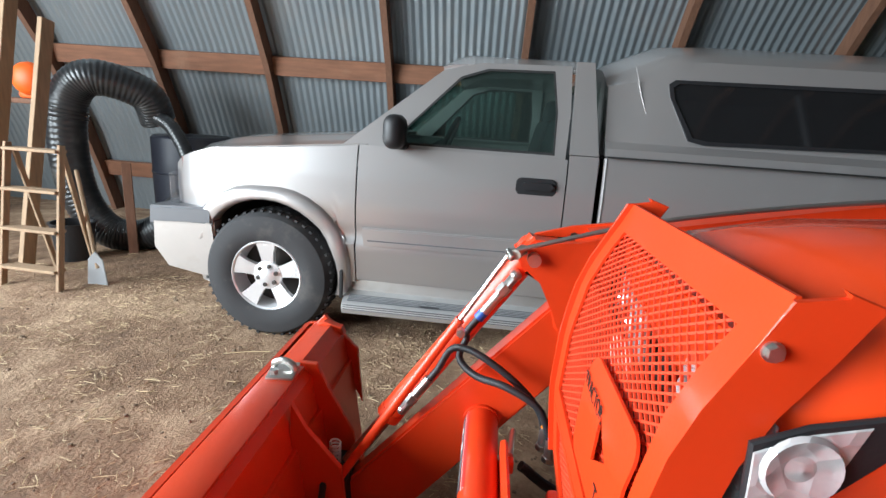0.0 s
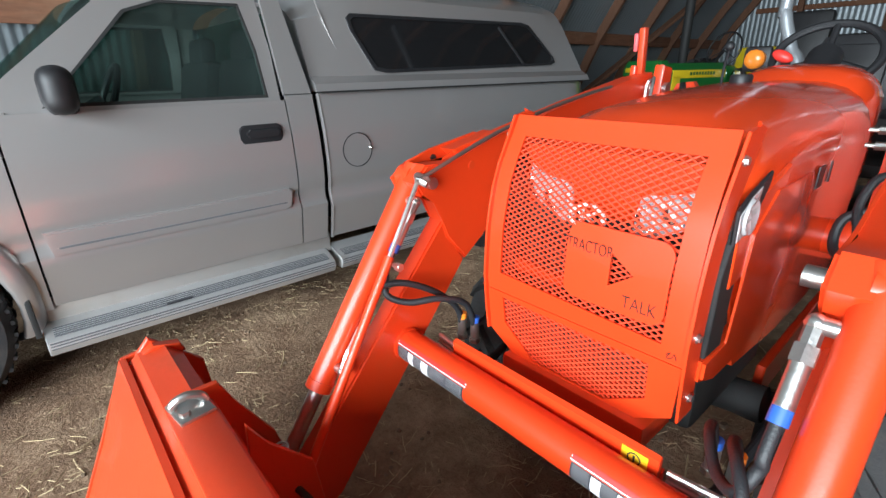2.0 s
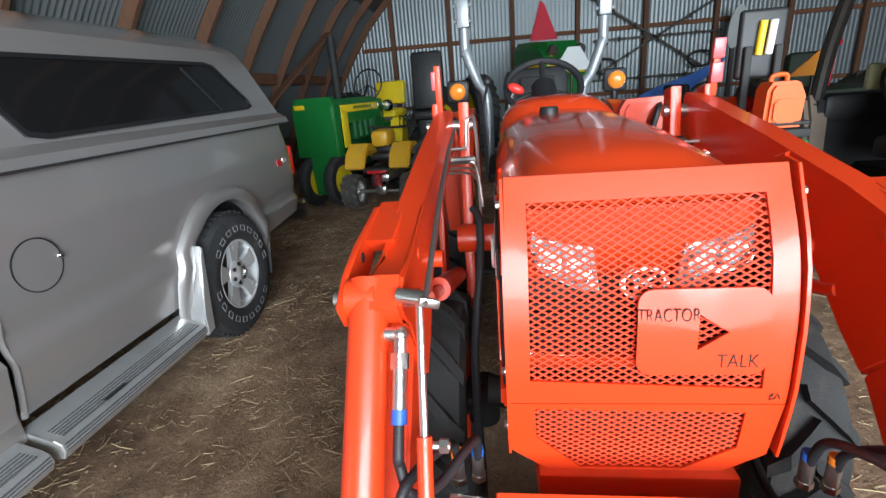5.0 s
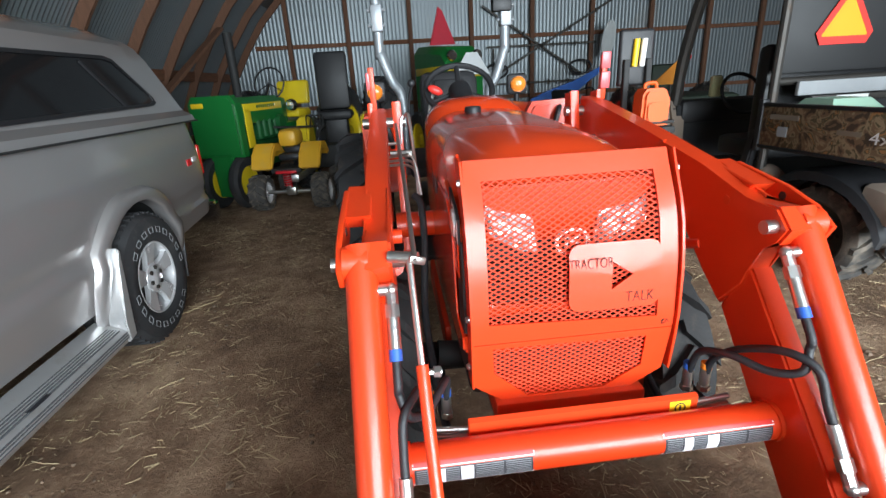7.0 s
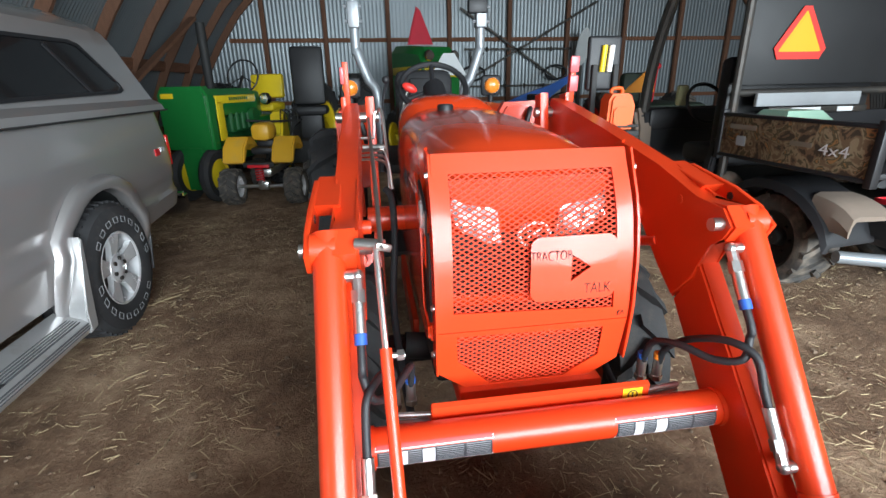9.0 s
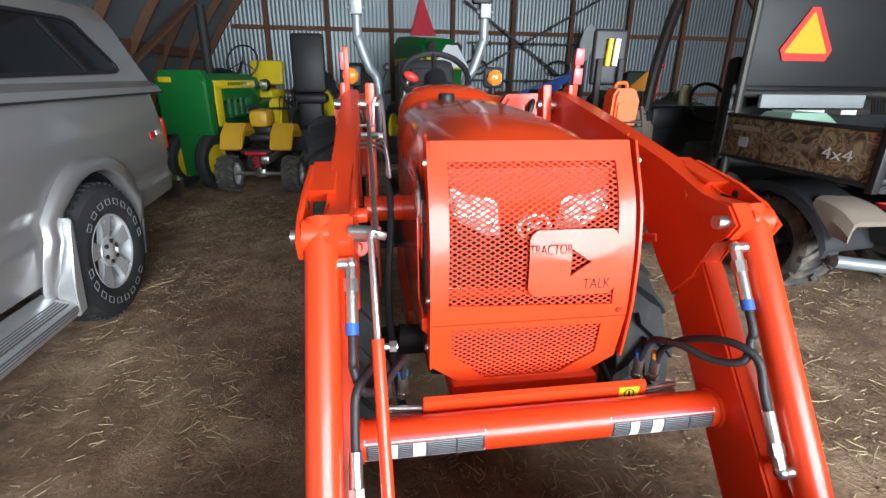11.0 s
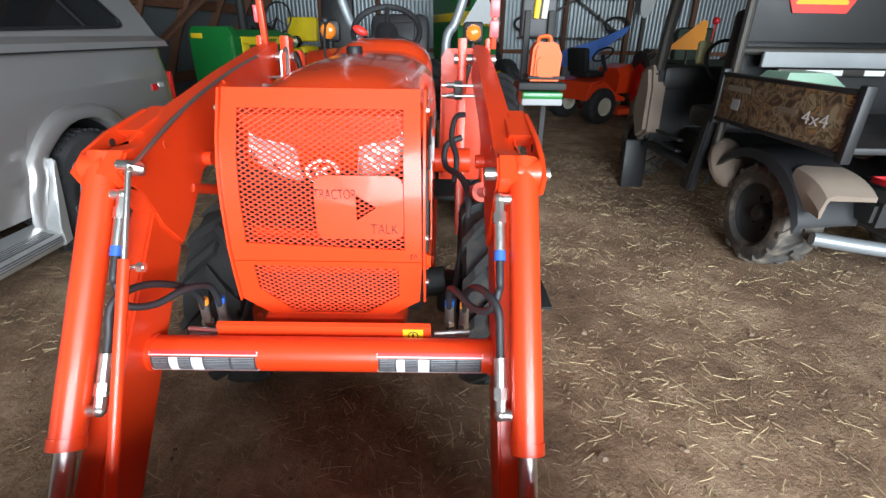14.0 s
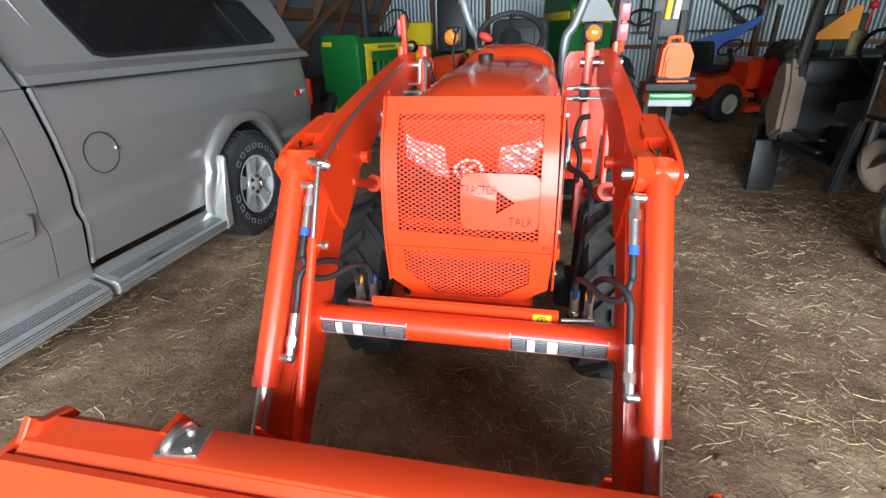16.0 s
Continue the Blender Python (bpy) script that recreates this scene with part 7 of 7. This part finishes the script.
box(bm, (0, 0.45, 0.36), (0.2, 0.9, 0.1), bevel=0.03)
part("axle_frame", bm, ZINC, quad, "grey axle and swing arm")
bm = B()
rod(bm, [(-0.02 + 0.04 * math.cos(k * 0.9), -0.05 + 0.04 * math.sin(k * 0.9), 0.28 + 0.004 * k) for k in range(36)], 0.008, 2, 6)
part("shock_spring", bm, RED, quad, "red coil spring")
bm = B()
box(bm, (0.0, -0.02, 0.47), (0.34, 0.2, 0.05), bevel=0.01)
part("rear_rack", bm, BLACK_MATTE, quad, "black rear rack")
bm = B()
box(bm, (0.0, -0.12, 0.455), (0.24, 0.03, 0.035), bevel=0.008)
part("tail_lamp", bm, RED, quad, "red tail lamp")
for x in (-0.27, 0.27):
    bm = B()
    prism(bm, [(-0.13, 0.50), (-0.05, 0.66), (0.10, 0.76), (0.30, 0.74), (0.42, 0.62), (0.38, 0.58), (0.26, 0.67), (0.10, 0.69), (0.0, 0.62), (-0.09, 0.48)], x - 0.12, x + 0.12, "x", bevel=0.015)
    part("fender", bm, AMBER_YELLOW, quad, "golden yellow plastic fender")
bm = B()
box(bm, (0, 0.42, 0.66), (0.22, 0.42, 0.12), bevel=0.05)
box(bm, (0, 0.2, 0.60), (0.25, 0.3, 0.08), bevel=0.03)
part("seat", bm, BLACK_PLASTIC, quad, "black saddle")
bm = B()
box(bm, (-0.02, 0.30, 0.80), (0.22, 0.34, 0.20), bevel=0.06)
part("tank_cover", bm, AMBER_YELLOW, quad, "golden tank cover")
bm = B()
rod(bm, [(-0.34, 0.68, 0.90), (-0.15, 0.78, 0.88), (0.15, 0.78, 0.88), (0.34, 0.68, 0.90)], 0.014, 5, 8)
for k in range(4):
    rod(bm, [(0.05 + 0.05 * k, 0.78, 0.86), (0.1 + 0.06 * k, 0.68, 1.02), (0.22 + 0.03 * k, 0.60, 0.92), (0.2, 0.62, 0.72)], 0.008, 5, 6)
part("handlebar", bm, BLACK_MATTE, quad, "black handlebar with cables")

chairm = thing("zero_turn_mower", "mower with a high black seat and yellow fenders", "mower", at=(-1.15, 5.9, 0))
bm = B()
box(bm, (0, 0.1, 0.98), (0.46, 0.42, 0.12), bevel=0.05)
box(bm, (-0.02, 0.30, 1.42), (0.44, 0.12, 0.76), (-5, 0, 0), bevel=0.05)
box(bm, (0, 0.12, 0.78), (0.3, 0.3, 0.36), bevel=0.03)
part("seat", bm, BLACK_PLASTIC, chairm, "high black seat back")
for x in (-0.42, 0.42):
    bm = B()
    prism(bm, [(-0.3, 0.35), (-0.32, 0.72), (-0.15, 0.98), (0.1, 1.0), (0.25, 0.7), (0.25, 0.35)], x - 0.08, x + 0.08, "x", bevel=0.03)
    part("fender", bm, YELLOW, chairm, "yellow side fender")
    ag_wheel(chairm, (x * 1.15, 0.1, 0.36), 0.36, 0.26, YELLOW, 18, 0.03)
bm = B()
box(bm, (0, 0.1, 0.48), (0.6, 0.9, 0.3), bevel=0.05)
part("chassis", bm, BLACK_MATTE, chairm, "dark chassis")

gt2 = thing("green_tractor", "green tractor with yellow trim and a folded red flag", "tractor", at=(0.62, 7.6, 0), turn=18)
bm = B()
loft(bm, [[(-0.32, y, 0.9), (-0.33, y, zt - 0.12), (-0.24, y, zt), (0.24, y, zt), (0.33, y, zt - 0.12), (0.32, y, 0.9)] for y, zt in ((-0.6, 1.70), (-0.45, 1.84), (0.2, 1.90), (0.7, 1.92))])
part("hood", bm, GREEN, gt2, "green hood")
bm = B()
box(bm, (0, -0.62, 1.48), (0.6, 0.04, 0.2), bevel=0.01)
box(bm, (-0.335, 0.05, 1.50), (0.01, 1.2, 0.12), bevel=0.003)
part("hood_stripe", bm, YELLOW, gt2, "yellow trim band")
for s in (-1, 1):
    bm = B()
    lathe(bm, [(0.001, -0.03), (0.07, -0.03), (0.085, 0.0), (0.08, 0.03)], (s * 0.22, -0.64, 1.70), "y", seg=18)
    part("headlamp", bm, CHROME, gt2, "round headlamp")
bm = B()
box(bm, (0.0, 0.1, 0.7), (0.5, 1.6, 0.5), bevel=0.05)
part("engine", bm, DARK_GREEN, gt2, "dark green engine and frame")
for x in (-0.8, 0.8):
    ag_wheel(gt2, (x, 1.4, 0.75), 0.75, 0.42, YELLOW, 22, 0.05)
    ag_wheel(gt2, (x * 0.8, -0.3, 0.45), 0.45, 0.24, YELLOW, 16, 0.035)
bm = B()
prism(bm, [(-0.30, 1.90), (0.16, 1.91), (-0.06, 2.42), (-0.13, 2.47)], 0.0, 0.05, "y", bevel=0.015)
part("flag", bm, mat("dusty_red_cloth", (0.5, 0.03, 0.05), 0.85, vary=0.15), gt2, "dusty red cloth folded to a point")
smv2 = thing("warning_sign", "faded white triangle sign seen from behind on a tractor", "warning sign")
bm = B()
prism(bm, [(0.55, 1.40), (1.08, 1.40), (0.90, 1.70), (0.74, 1.70)], 6.35, 6.36, "y")
part("sign_face", bm, mat("pale_sign_back", (0.62, 0.64, 0.65), 0.5), smv2)
bm = B()
cyl(bm, (0.80, 6.38, 0.0), (0.80, 6.38, 1.42), 0.02)
part("sign_post", bm, DARK_STEEL, smv2)

mow = thing("lawn_tractor", "orange lawn tractor with black seat and cutting deck", "mower", at=(2.75, 7.1, 0), turn=-62)
bm = B()
loft(bm, [[(-0.24, y, 0.42), (-0.26, y, zt - 0.1), (-0.18, y, zt), (0.18, y, zt), (0.26, y, zt - 0.1), (0.24, y, 0.42)] for y, zt in ((0.25, 0.80), (0.5, 0.86), (0.95, 0.82), (1.15, 0.70))])
part("hood", bm, ORANGE, mow, "orange sloping hood")
bm = B()
prism(bm, [(-0.55, 0.36), (-0.5, 0.62), (-0.2, 0.66), (0.05, 0.42), (0.3, 0.38), (0.3, 0.32)], -0.42, 0.42, "x", bevel=0.03)
part("fender_deck", bm, ORANGE, mow, "orange rear fender deck")
bm = B()
box(bm, (0, -0.2, 0.72), (0.42, 0.38, 0.1), bevel=0.04)
box(bm, (0, -0.42, 0.92), (0.42, 0.1, 0.36), (8, 0, 0), bevel=0.04)
part("seat", bm, BLACK_PLASTIC, mow, "black seat")
bm = B()
cyl(bm, (0, 0.2, 0.75), (0, 0.08, 0.98), 0.03)
rod(bm, [(0.17 * math.cos(a), 0.08 - 0.05 * math.sin(a) * 0 + 0.12 * math.sin(a), 1.0 + 0.1 * math.sin(a)) for a in [2 * math.pi * k / 12 for k in range(12)]], 0.014, 4, 8, True)
part("steering_wheel", bm, BLACK_PLASTIC, mow, "black steering wheel")
for x in (-0.4, 0.4):
    for y, r, w in ((-0.25, 0.27, 0.24), (0.92, 0.2, 0.16)):
        bm = B()
        lathe(bm, [(r * 0.5, -w / 2), (r * 0.85, -w / 2), (r, -w * 0.3), (r, w * 0.3), (r * 0.85, w / 2), (r * 0.5, w / 2)], (x, y, r), seg=32)
        ty = part("tyre", bm, RUBBER, mow, "black turf tyre")
        bm = B()
        for e in (-1, 1):
            lathe(bm, [(r * 0.52, e * w * 0.48), (r * 0.45, e * w * 0.3), (r * 0.12, e * w * 0.35), (0.001, e * w * 0.4)], (x, y, r), seg=24)
        part("rim", bm, mat("cream_rim", (0.72, 0.68, 0.55), 0.5) if "cream_rim" not in bpy.data.materials else bpy.data.materials["cream_rim"], ty, "cream steel rim")
bm = B()
box(bm, (0, 0.36, 0.16), (0.95, 0.5, 0.1), bevel=0.03)
part("cutting_deck", bm, ORANGE_DULL, mow, "orange cutting deck")
bm = B()
box(bm, (-0.27, 0.35, 0.6), (0.02, 0.3, 0.28), bevel=0.01)
part("side_panel", bm, BLACK_PLASTIC, mow, "black side panel")

kay = thing("plastic_sled", "bright blue plastic sled leaning behind the mower", "sled")
bm = B()
prism(bm, [(2.25, 0.92), (2.55, 1.05), (3.1, 1.22), (3.62, 1.45), (3.55, 1.30), (3.2, 1.08), (2.9, 0.80), (2.3, 0.72)], 8.3, 8.36, "y", bevel=0.02)
part("sled_shell", bm, BLUE_PLASTIC, kay)
bm = B()
beam(bm, (2.9, 8.4, 0), (2.9, 8.34, 0.95), 0.05, 0.05)
part("sled_prop", bm, WOOD, kay)

# sprayer boom frame hung on the end wall
sp = thing("sprayer_boom", "folded dark steel sprayer boom hung on the end wall", "sprayer boom")
YW = Y_BACK - 0.195
for k, (p, q) in enumerate((((1.9, 2.95), (4.35, 1.35)), ((2.1, 1.35), (5.3, 3.1)), ((2.0, 2.05), (4.7, 2.05)), ((2.0, 1.20), (4.5, 1.20)), ((2.15, 2.0), (2.15, 1.2)))):
    bm = B()
    beam(bm, (p[0], YW, p[1]), (q[0], YW, q[1]), 0.045, 0.045)
    for i in range(1, 5):
        x, z = lerp(p[0], q[0], i / 5), lerp(p[1], q[1], i / 5)
        cyl(bm, (x, YW - 0.05, z - 0.06), (x, YW - 0.05, z + 0.05), 0.022, seg=8)
    part("boom_arm", bm, DARK_STEEL, sp, "dark steel boom arm with nozzles")
for x in (2.2, 4.3):
    bm = B()
    rod(bm, [(x + 0.28 * math.cos(a), YW - 0.08, 1.5 + 0.16 * math.sin(a)) for a in [2 * math.pi * k / 12 for k in range(12)]], 0.025, 4, 8, True)
    part("boom_hose", bm, HOSE, sp, "coiled black hose")
sh = thing("hay_rake_wheel", "pale oval shield on a dark post", "shield")
bm = B()
prism(bm, [(0.16 * math.cos(2 * math.pi * k / 20), 0.42 * math.sin(2 * math.pi * k / 20)) for k in range(20)], 0, 0.03, "y", bevel=0.008)
part("shield_face", bm, mat("pale_shield", (0.55, 0.58, 0.58), 0.5), sh).matrix_basis = pose(4.75, 10.6, 2.05, 0, 8, 0)
bm = B()
beam(bm, (4.72, 10.66, 0), (4.72, 10.66, 2.1), 0.08, 0.08)
part("shield_post", bm, DARK_STEEL, sh)
pl = thing("dark_seat_machine", "dusty dark tractor seat and red lever beside the utility vehicle", "tractor", at=(4.2, 6.6, 0))
bm = B()
box(bm, (0, 0, 0.7), (1.1, 1.4, 0.5), bevel=0.1)
box(bm, (-0.1, 0.3, 1.15), (0.6, 0.2, 0.5), bevel=0.08)
part("body", bm, mat("dusty_dark_green", (0.03, 0.045, 0.03), 0.7, vary=0.4), pl, "dusty dark body")
bm = B()
cyl(bm, (-0.1, -0.2, 0.9), (-0.1, -0.25, 1.45), 0.012)
ball(bm, (-0.1, -0.25, 1.48), 0.05)
part("lever", bm, RED, pl, "red lever with round knob")
for x in (-0.7, 0.7):
    ag_wheel(pl, (x, 0.35, 0.55), 0.55, 0.3, SIGN_RED, 18, 0.04, RUBBER_DUSTY)
smv3 = thing("warning_sign", "faded orange triangle sign behind the utility vehicle", "warning sign")
bm = B()
prism(bm, [(3.15, 1.12), (3.62, 1.12), (3.62, 1.45), (3.55, 1.47)], 5.6, 5.62, "y", bevel=0.004)
part("sign_face", bm, SIGN_ORANGE, smv3)
bm = B()
cyl(bm, (3.45, 5.65, 0), (3.45, 5.65, 1.2), 0.02)
part("sign_post", bm, DARK_STEEL, smv3)

# parked machines in the dark far side
sn = thing("snowmobile", "yellow and black snowmobile in the dark side of the shed", "snowmobile", at=(5.3, 2.6, 0), turn=70)
bm = B()
loft(bm, [[(-0.3, y, 0.3), (-0.34, y, zt - 0.2), (-0.15, y, zt), (0.15, y, zt), (0.34, y, zt - 0.2), (0.3, y, 0.3)] for y, zt in ((-0.7, 0.7), (-0.2, 1.02), (0.3, 1.08), (0.6, 0.9))])
part("cowl", bm, YELLOW, sn, "yellow cowl")
bm = B()
box(bm, (0, 1.0, 0.62), (0.36, 1.1, 0.22), bevel=0.06)
box(bm, (0, 0.9, 0.25), (0.42, 1.8, 0.3), bevel=0.08)
box(bm, (-0.3, -0.5, 0.06), (0.14, 1.2, 0.05), bevel=0.02)
box(bm, (0.3, -0.5, 0.06), (0.14, 1.2, 0.05), bevel=0.02)
part("seat", bm, BLACK_PLASTIC, sn, "black seat and track")
tb = thing("aluminium_trailer", "low silver tube trailer loaded with green and white boards", "trailer", at=(4.7, 1.6, 0), turn=10)
bm = B()
for z in (0.55, 0.72):
    rod(bm, [(-0.5, -0.6, z), (0.0, -0.75, z), (0.9, -0.7, z), (1.2, 0.4, z), (0.6, 1.2, z)], 0.028, 5, 10)
for x in (-0.4, 0.9):
    cyl(bm, (x, -0.6, 0.0), (x, -0.6, 0.72), 0.025)
part("tube_frame", bm, ALLOY, tb, "silver tube frame")
bm = B()
box(bm, (0.2, 0.0, 0.62), (1.0, 1.0, 0.05), (0, 0, 12), bevel=0.01)
part("load_board", bm, mat("pale_green_board", (0.4, 0.55, 0.42), 0.6), tb, "pale green board")
bm = B()
box(bm, (0.3, 0.1, 0.69), (0.7, 0.5, 0.05), (0, 0, -8), bevel=0.01)
part("load_board", bm, DECAL_WHITE, tb, "white board")

# ---- by the west wall: drain pipe, ladder, lumber ----
bm = B()
path = smooth_path([(-3.45, -3.05, 1.10), (-3.34, -3.08, 1.32), (-3.14, -3.36, 1.42), (-3.08, -3.54, 1.25), (-3.06, -3.59, 0.82), (-3.08, -3.54, 0.40), (-3.12, -3.36, 0.14), (-3.18, -3.10, 0.105), (-3.24, -2.86, 0.24), (-3.30, -2.74, 0.52), (-3.34, -2.72, 0.78), (-3.36, -2.86, 1.05), (-3.36, -3.02, 1.14)], 40)
n = len(path)
radii = [(0.142 if i < n * 0.70 else lerp(0.142, 0.06, min(1, (i / n - 0.70) / 0.05))) * (1.0 + 0.014 * (1 if (i // 2) % 2 else -1)) for i in range(n)]
tube(bm, path, 0.12, 20, radii=radii)
dp = solid("drain_pipe", bm, PIPE_PLASTIC, "large coil of black corrugated drain pipe by the wall", "pipe", sharp=180)
bm = B()
for i in (130, 133, 136):
    c = path[i]
    t = (path[i + 1] - path[i - 1]).normalized()
    u = t.orthogonal().normalized()
    v = t.cross(u)
    rod(bm, [c + (u * math.cos(a) + v * math.sin(a)) * 0.147 for a in [2 * math.pi * k / 16 for k in range(16)]], 0.006, 3, 6, True)
solid("pipe_tape", bm, mat("glossy_black_tape", (0.03, 0.03, 0.032), 0.12), "shiny black tape round the drain pipe", "tape")
lad = thing("wooden_stepladder", "weathered wooden stepladder leaning in the corner", "ladder")
LA, LB = Vector((-2.07, -2.86, -0.05)), Vector((-2.10, -3.16, -0.05))
for p, q in ((LA, Vector((-2.22, -2.84, 0.95))), (LB + Vector((0, -0.15, 0)), Vector((-2.22, -3.22, 0.95)))):
    bm = B()
    beam(bm, p, q, 0.045, 0.022, up=(0, 1, 0))
    part("rail", bm, PALE_WOOD, lad, "weathered ladder rail")
for k in range(4):
    t = 0.18 + 0.26 * k
    bm = B()
    a, b = LA.lerp(Vector((-2.22, -2.84, 0.95)), t), (LB + Vector((0, -0.15, 0))).lerp(Vector((-2.22, -3.22, 0.95)), t)
    beam(bm, a, b, 0.09, 0.02, up=(0, 0, 1))
    part("tread", bm, PALE_WOOD, lad, "worn ladder tread")
for p, q in (((-2.45, -2.90, -0.05), (-2.24, -2.86, 0.90)), ((-2.48, -3.25, -0.05), (-2.24, -3.2, 0.90))):
    bm = B()
    beam(bm, p, q, 0.035, 0.02, up=(0, 1, 0))
    part("back_leg", bm, PALE_WOOD, lad, "weathered back leg")
for p, q, w in (((-2.4, -3.45, -0.05), (-2.75, -3.33, 1.78), 0.10), ((-2.45, -3.80, -0.05), (-2.85, -3.68, 2.0), 0.10), ((-2.5, -4.05, -0.05), (-3.0, -4.0, 1.7), 0.09)):
    bm = B()
    beam(bm, p, q, w, 0.04, up=(0, 1, 0.2))
    solid("plank", bm, PALE_WOOD, "pale weathered plank leaning against the wall", "plank", "leaning planks")
bm = B()
ball(bm, (-3.0, -3.78, 1.37), 0.12, (0.9, 1.2, 1.1), 14, 10)
box(bm, (-3.03, -3.78, 1.25), (0.12, 0.2, 0.06), bevel=0.02)
solid("orange_helmet", bm, CAN_ORANGE, "orange hard hat on a shelf by the wall", "hard hat")
bm = B()
box(bm, (-3.1, -4.2, 1.20), (0.35, 1.1, 0.04), bevel=0.006)
for y in (-4.6, -3.75):
    beam(bm, (-3.2, y, -0.05), (-3.2, y, 1.19), 0.06, 0.06)
solid("wall_shelf", bm, WOOD, "dark timber shelf standing by the wall", "shelf")
# black drum added to bring down the over-bright corner behind the pipe
bm = B()
lathe(bm, [(0.001, -0.05), (0.36, -0.05), (0.36, 0.30), (0.368, 0.31), (0.36, 0.32), (0.36, 0.62), (0.368, 0.63), (0.36, 0.64), (0.355, 0.95), (0.33, 0.97), (0.001, 0.965)], (-3.78, -2.95, 0), "z", seg=32)
solid("steel_drum", bm, mat("black_drum", (0.015, 0.018, 0.03), 0.5, vary=0.3, dirt=(0.08, 0.06, 0.05), dirt_amount=0.3), "black drum added behind the drain pipe to darken the corner", "drum")
sv = thing("shovel", "long-handled shovel with a grey blade leaning by the ladder", "shovel")
bm = B()
cyl(bm, (-2.25, -2.72, 0.12), (-2.50, -3.02, 0.75), 0.014)
part("handle", bm, PALE_WOOD, sv)
bm = B()
prism(bm, [(-2.82, -0.03), (-2.66, -0.03), (-2.68, 0.18), (-2.73, 0.24), (-2.79, 0.18)], -2.26, -2.25, "x", bevel=0.003, seg=1)
part("blade", bm, SKIN_GREY, sv)
for c, r, m, lb in (((-2.75, -3.35, 0.13), 0.15, BLACK_PLASTIC, "black plastic bucket"),):
    bm = B()
    lathe(bm, [(0.001, -0.16), (r * 0.8, -0.16), (r, 0.16), (r + 0.01, 0.165), (r - 0.01, 0.165), (r * 0.78, -0.14), (0.001, -0.14)], c, "z", seg=24)
    solid("bucket", bm, m, lb + " by the lumber", "bucket")
bm = B()
for p, q in (((-3.0, -3.05, -0.05), (-3.1, -3.12, 0.75)),):
    beam(bm, p, q, 0.07, 0.05)
solid("timber_prop", bm, WOOD, "short brown timber prop behind the pipe", "timber")
bm = B()
beam(bm, (-3.95, 6.2, 0.9), (-3.2, 8.4, 2.4), 0.13, 0.05)
solid("brace", bm, WOOD, "diagonal timber brace by the arch ribs", "brace", kind="structure")

# ---- straw and clods on the floor ----
random.seed(7)
bm_v, bm_f = [], []


def scatter(n, xr, yr, l0, l1, w0, w1):
    for _ in range(n):
        x, y = random.uniform(*xr), random.uniform(*yr)
        dens = noise.noise((x * 1.6, y * 1.6, 3)) + 0.6 * noise.noise((x * 5, y * 5, 8))
        if dens < random.uniform(-0.45, 0.65):
            continue
        a = random.uniform(0, math.pi)
        ln, w = random.uniform(l0, l1) * random.choice((0.4, 0.6, 1, 1)), random.uniform(w0, w1)
        z = ground_height(x, y) + 0.003
        tilt = random.uniform(-0.12, 0.2)
        bend = random.uniform(-0.25, 0.25)
        d = Vector((math.cos(a), math.sin(a), 0))
        nn = Vector((-d.y, d.x, 0))
        base = len(bm_v)
        for t in (-0.5, 0.0, 0.5):
            c = Vector((x, y, z + w * 0.5 + max(0.0, (t + 0.5) * tilt * ln))) + d * t * ln + nn * (bend * ln * (0.25 - t * t))
            bm_v.extend([c - nn * w / 2, c + Vector((0, 0, w * 0.6)), c + nn * w / 2])
        for k in (0, 3):
            for i in range(3):
                j = (i + 1) % 3
                bm_f.append((base + k + i, base + k + j, base + k + 3 + j, base + k + 3 + i))


scatter(52000, (-2.6, 4.2), (-4.5, 4.5), 0.012, 0.07, 0.0014, 0.0034)
scatter(2600, (-2.6, 4.2), (-4.5, 4.5), 0.06, 0.13, 0.002, 0.004)
scatter(7000, (-4.0, 5.0), (-5.5, 8.0), 0.02, 0.11, 0.002, 0.004)
scatter(60, (-2.4, 4.0), (-4, 5), 0.1, 0.26, 0.004, 0.008)
me = bpy.data.meshes.new("straw_litter")
me.from_pydata([tuple(v) for v in bm_v], [], bm_f)
me.materials.append(STRAW)
tagged(new("straw_litter", me), "loose pale straw scattered over the dirt floor", "straw", kind="stuff")
bm_v, bm_f = [], []
for _ in range(7000):
    x, y = random.uniform(-2.6, 4.2), random.uniform(-4.5, 5.0)
    if noise.noise((x * 2.2, y * 2.2, 1)) < random.uniform(-0.5, 0.4):
        continue
    r = random.uniform(0.003, 0.011) * (1.8 if random.random() < 0.05 else 1)
    z = ground_height(x, y)
    base = len(bm_v)
    k = 5
    rot = random.uniform(0, 6)
    for i in range(k):
        a = rot + 2 * math.pi * i / k
        rr = r * random.uniform(0.7, 1.3)
        bm_v.append((x + rr * math.cos(a), y + rr * math.sin(a), z - 0.002))
    for i in range(k):
        a = rot + 2 * math.pi * i / k
        rr = r * random.uniform(0.4, 0.8)
        bm_v.append((x + rr * math.cos(a), y + rr * math.sin(a), z + r * random.uniform(0.4, 0.8)))
    for i in range(k):
        j = (i + 1) % k
        bm_f.append((base + i, base + j, base + k + j, base + k + i))
    bm_f.append(tuple(base + k + i for i in range(k)))
me = bpy.data.meshes.new("dirt_clods")
me.from_pydata(bm_v, [], bm_f)
me.materials.append(CLOD)
tagged(new("dirt_clods", me), "small dry dirt clods and crumbs on the floor", "dirt", kind="stuff")
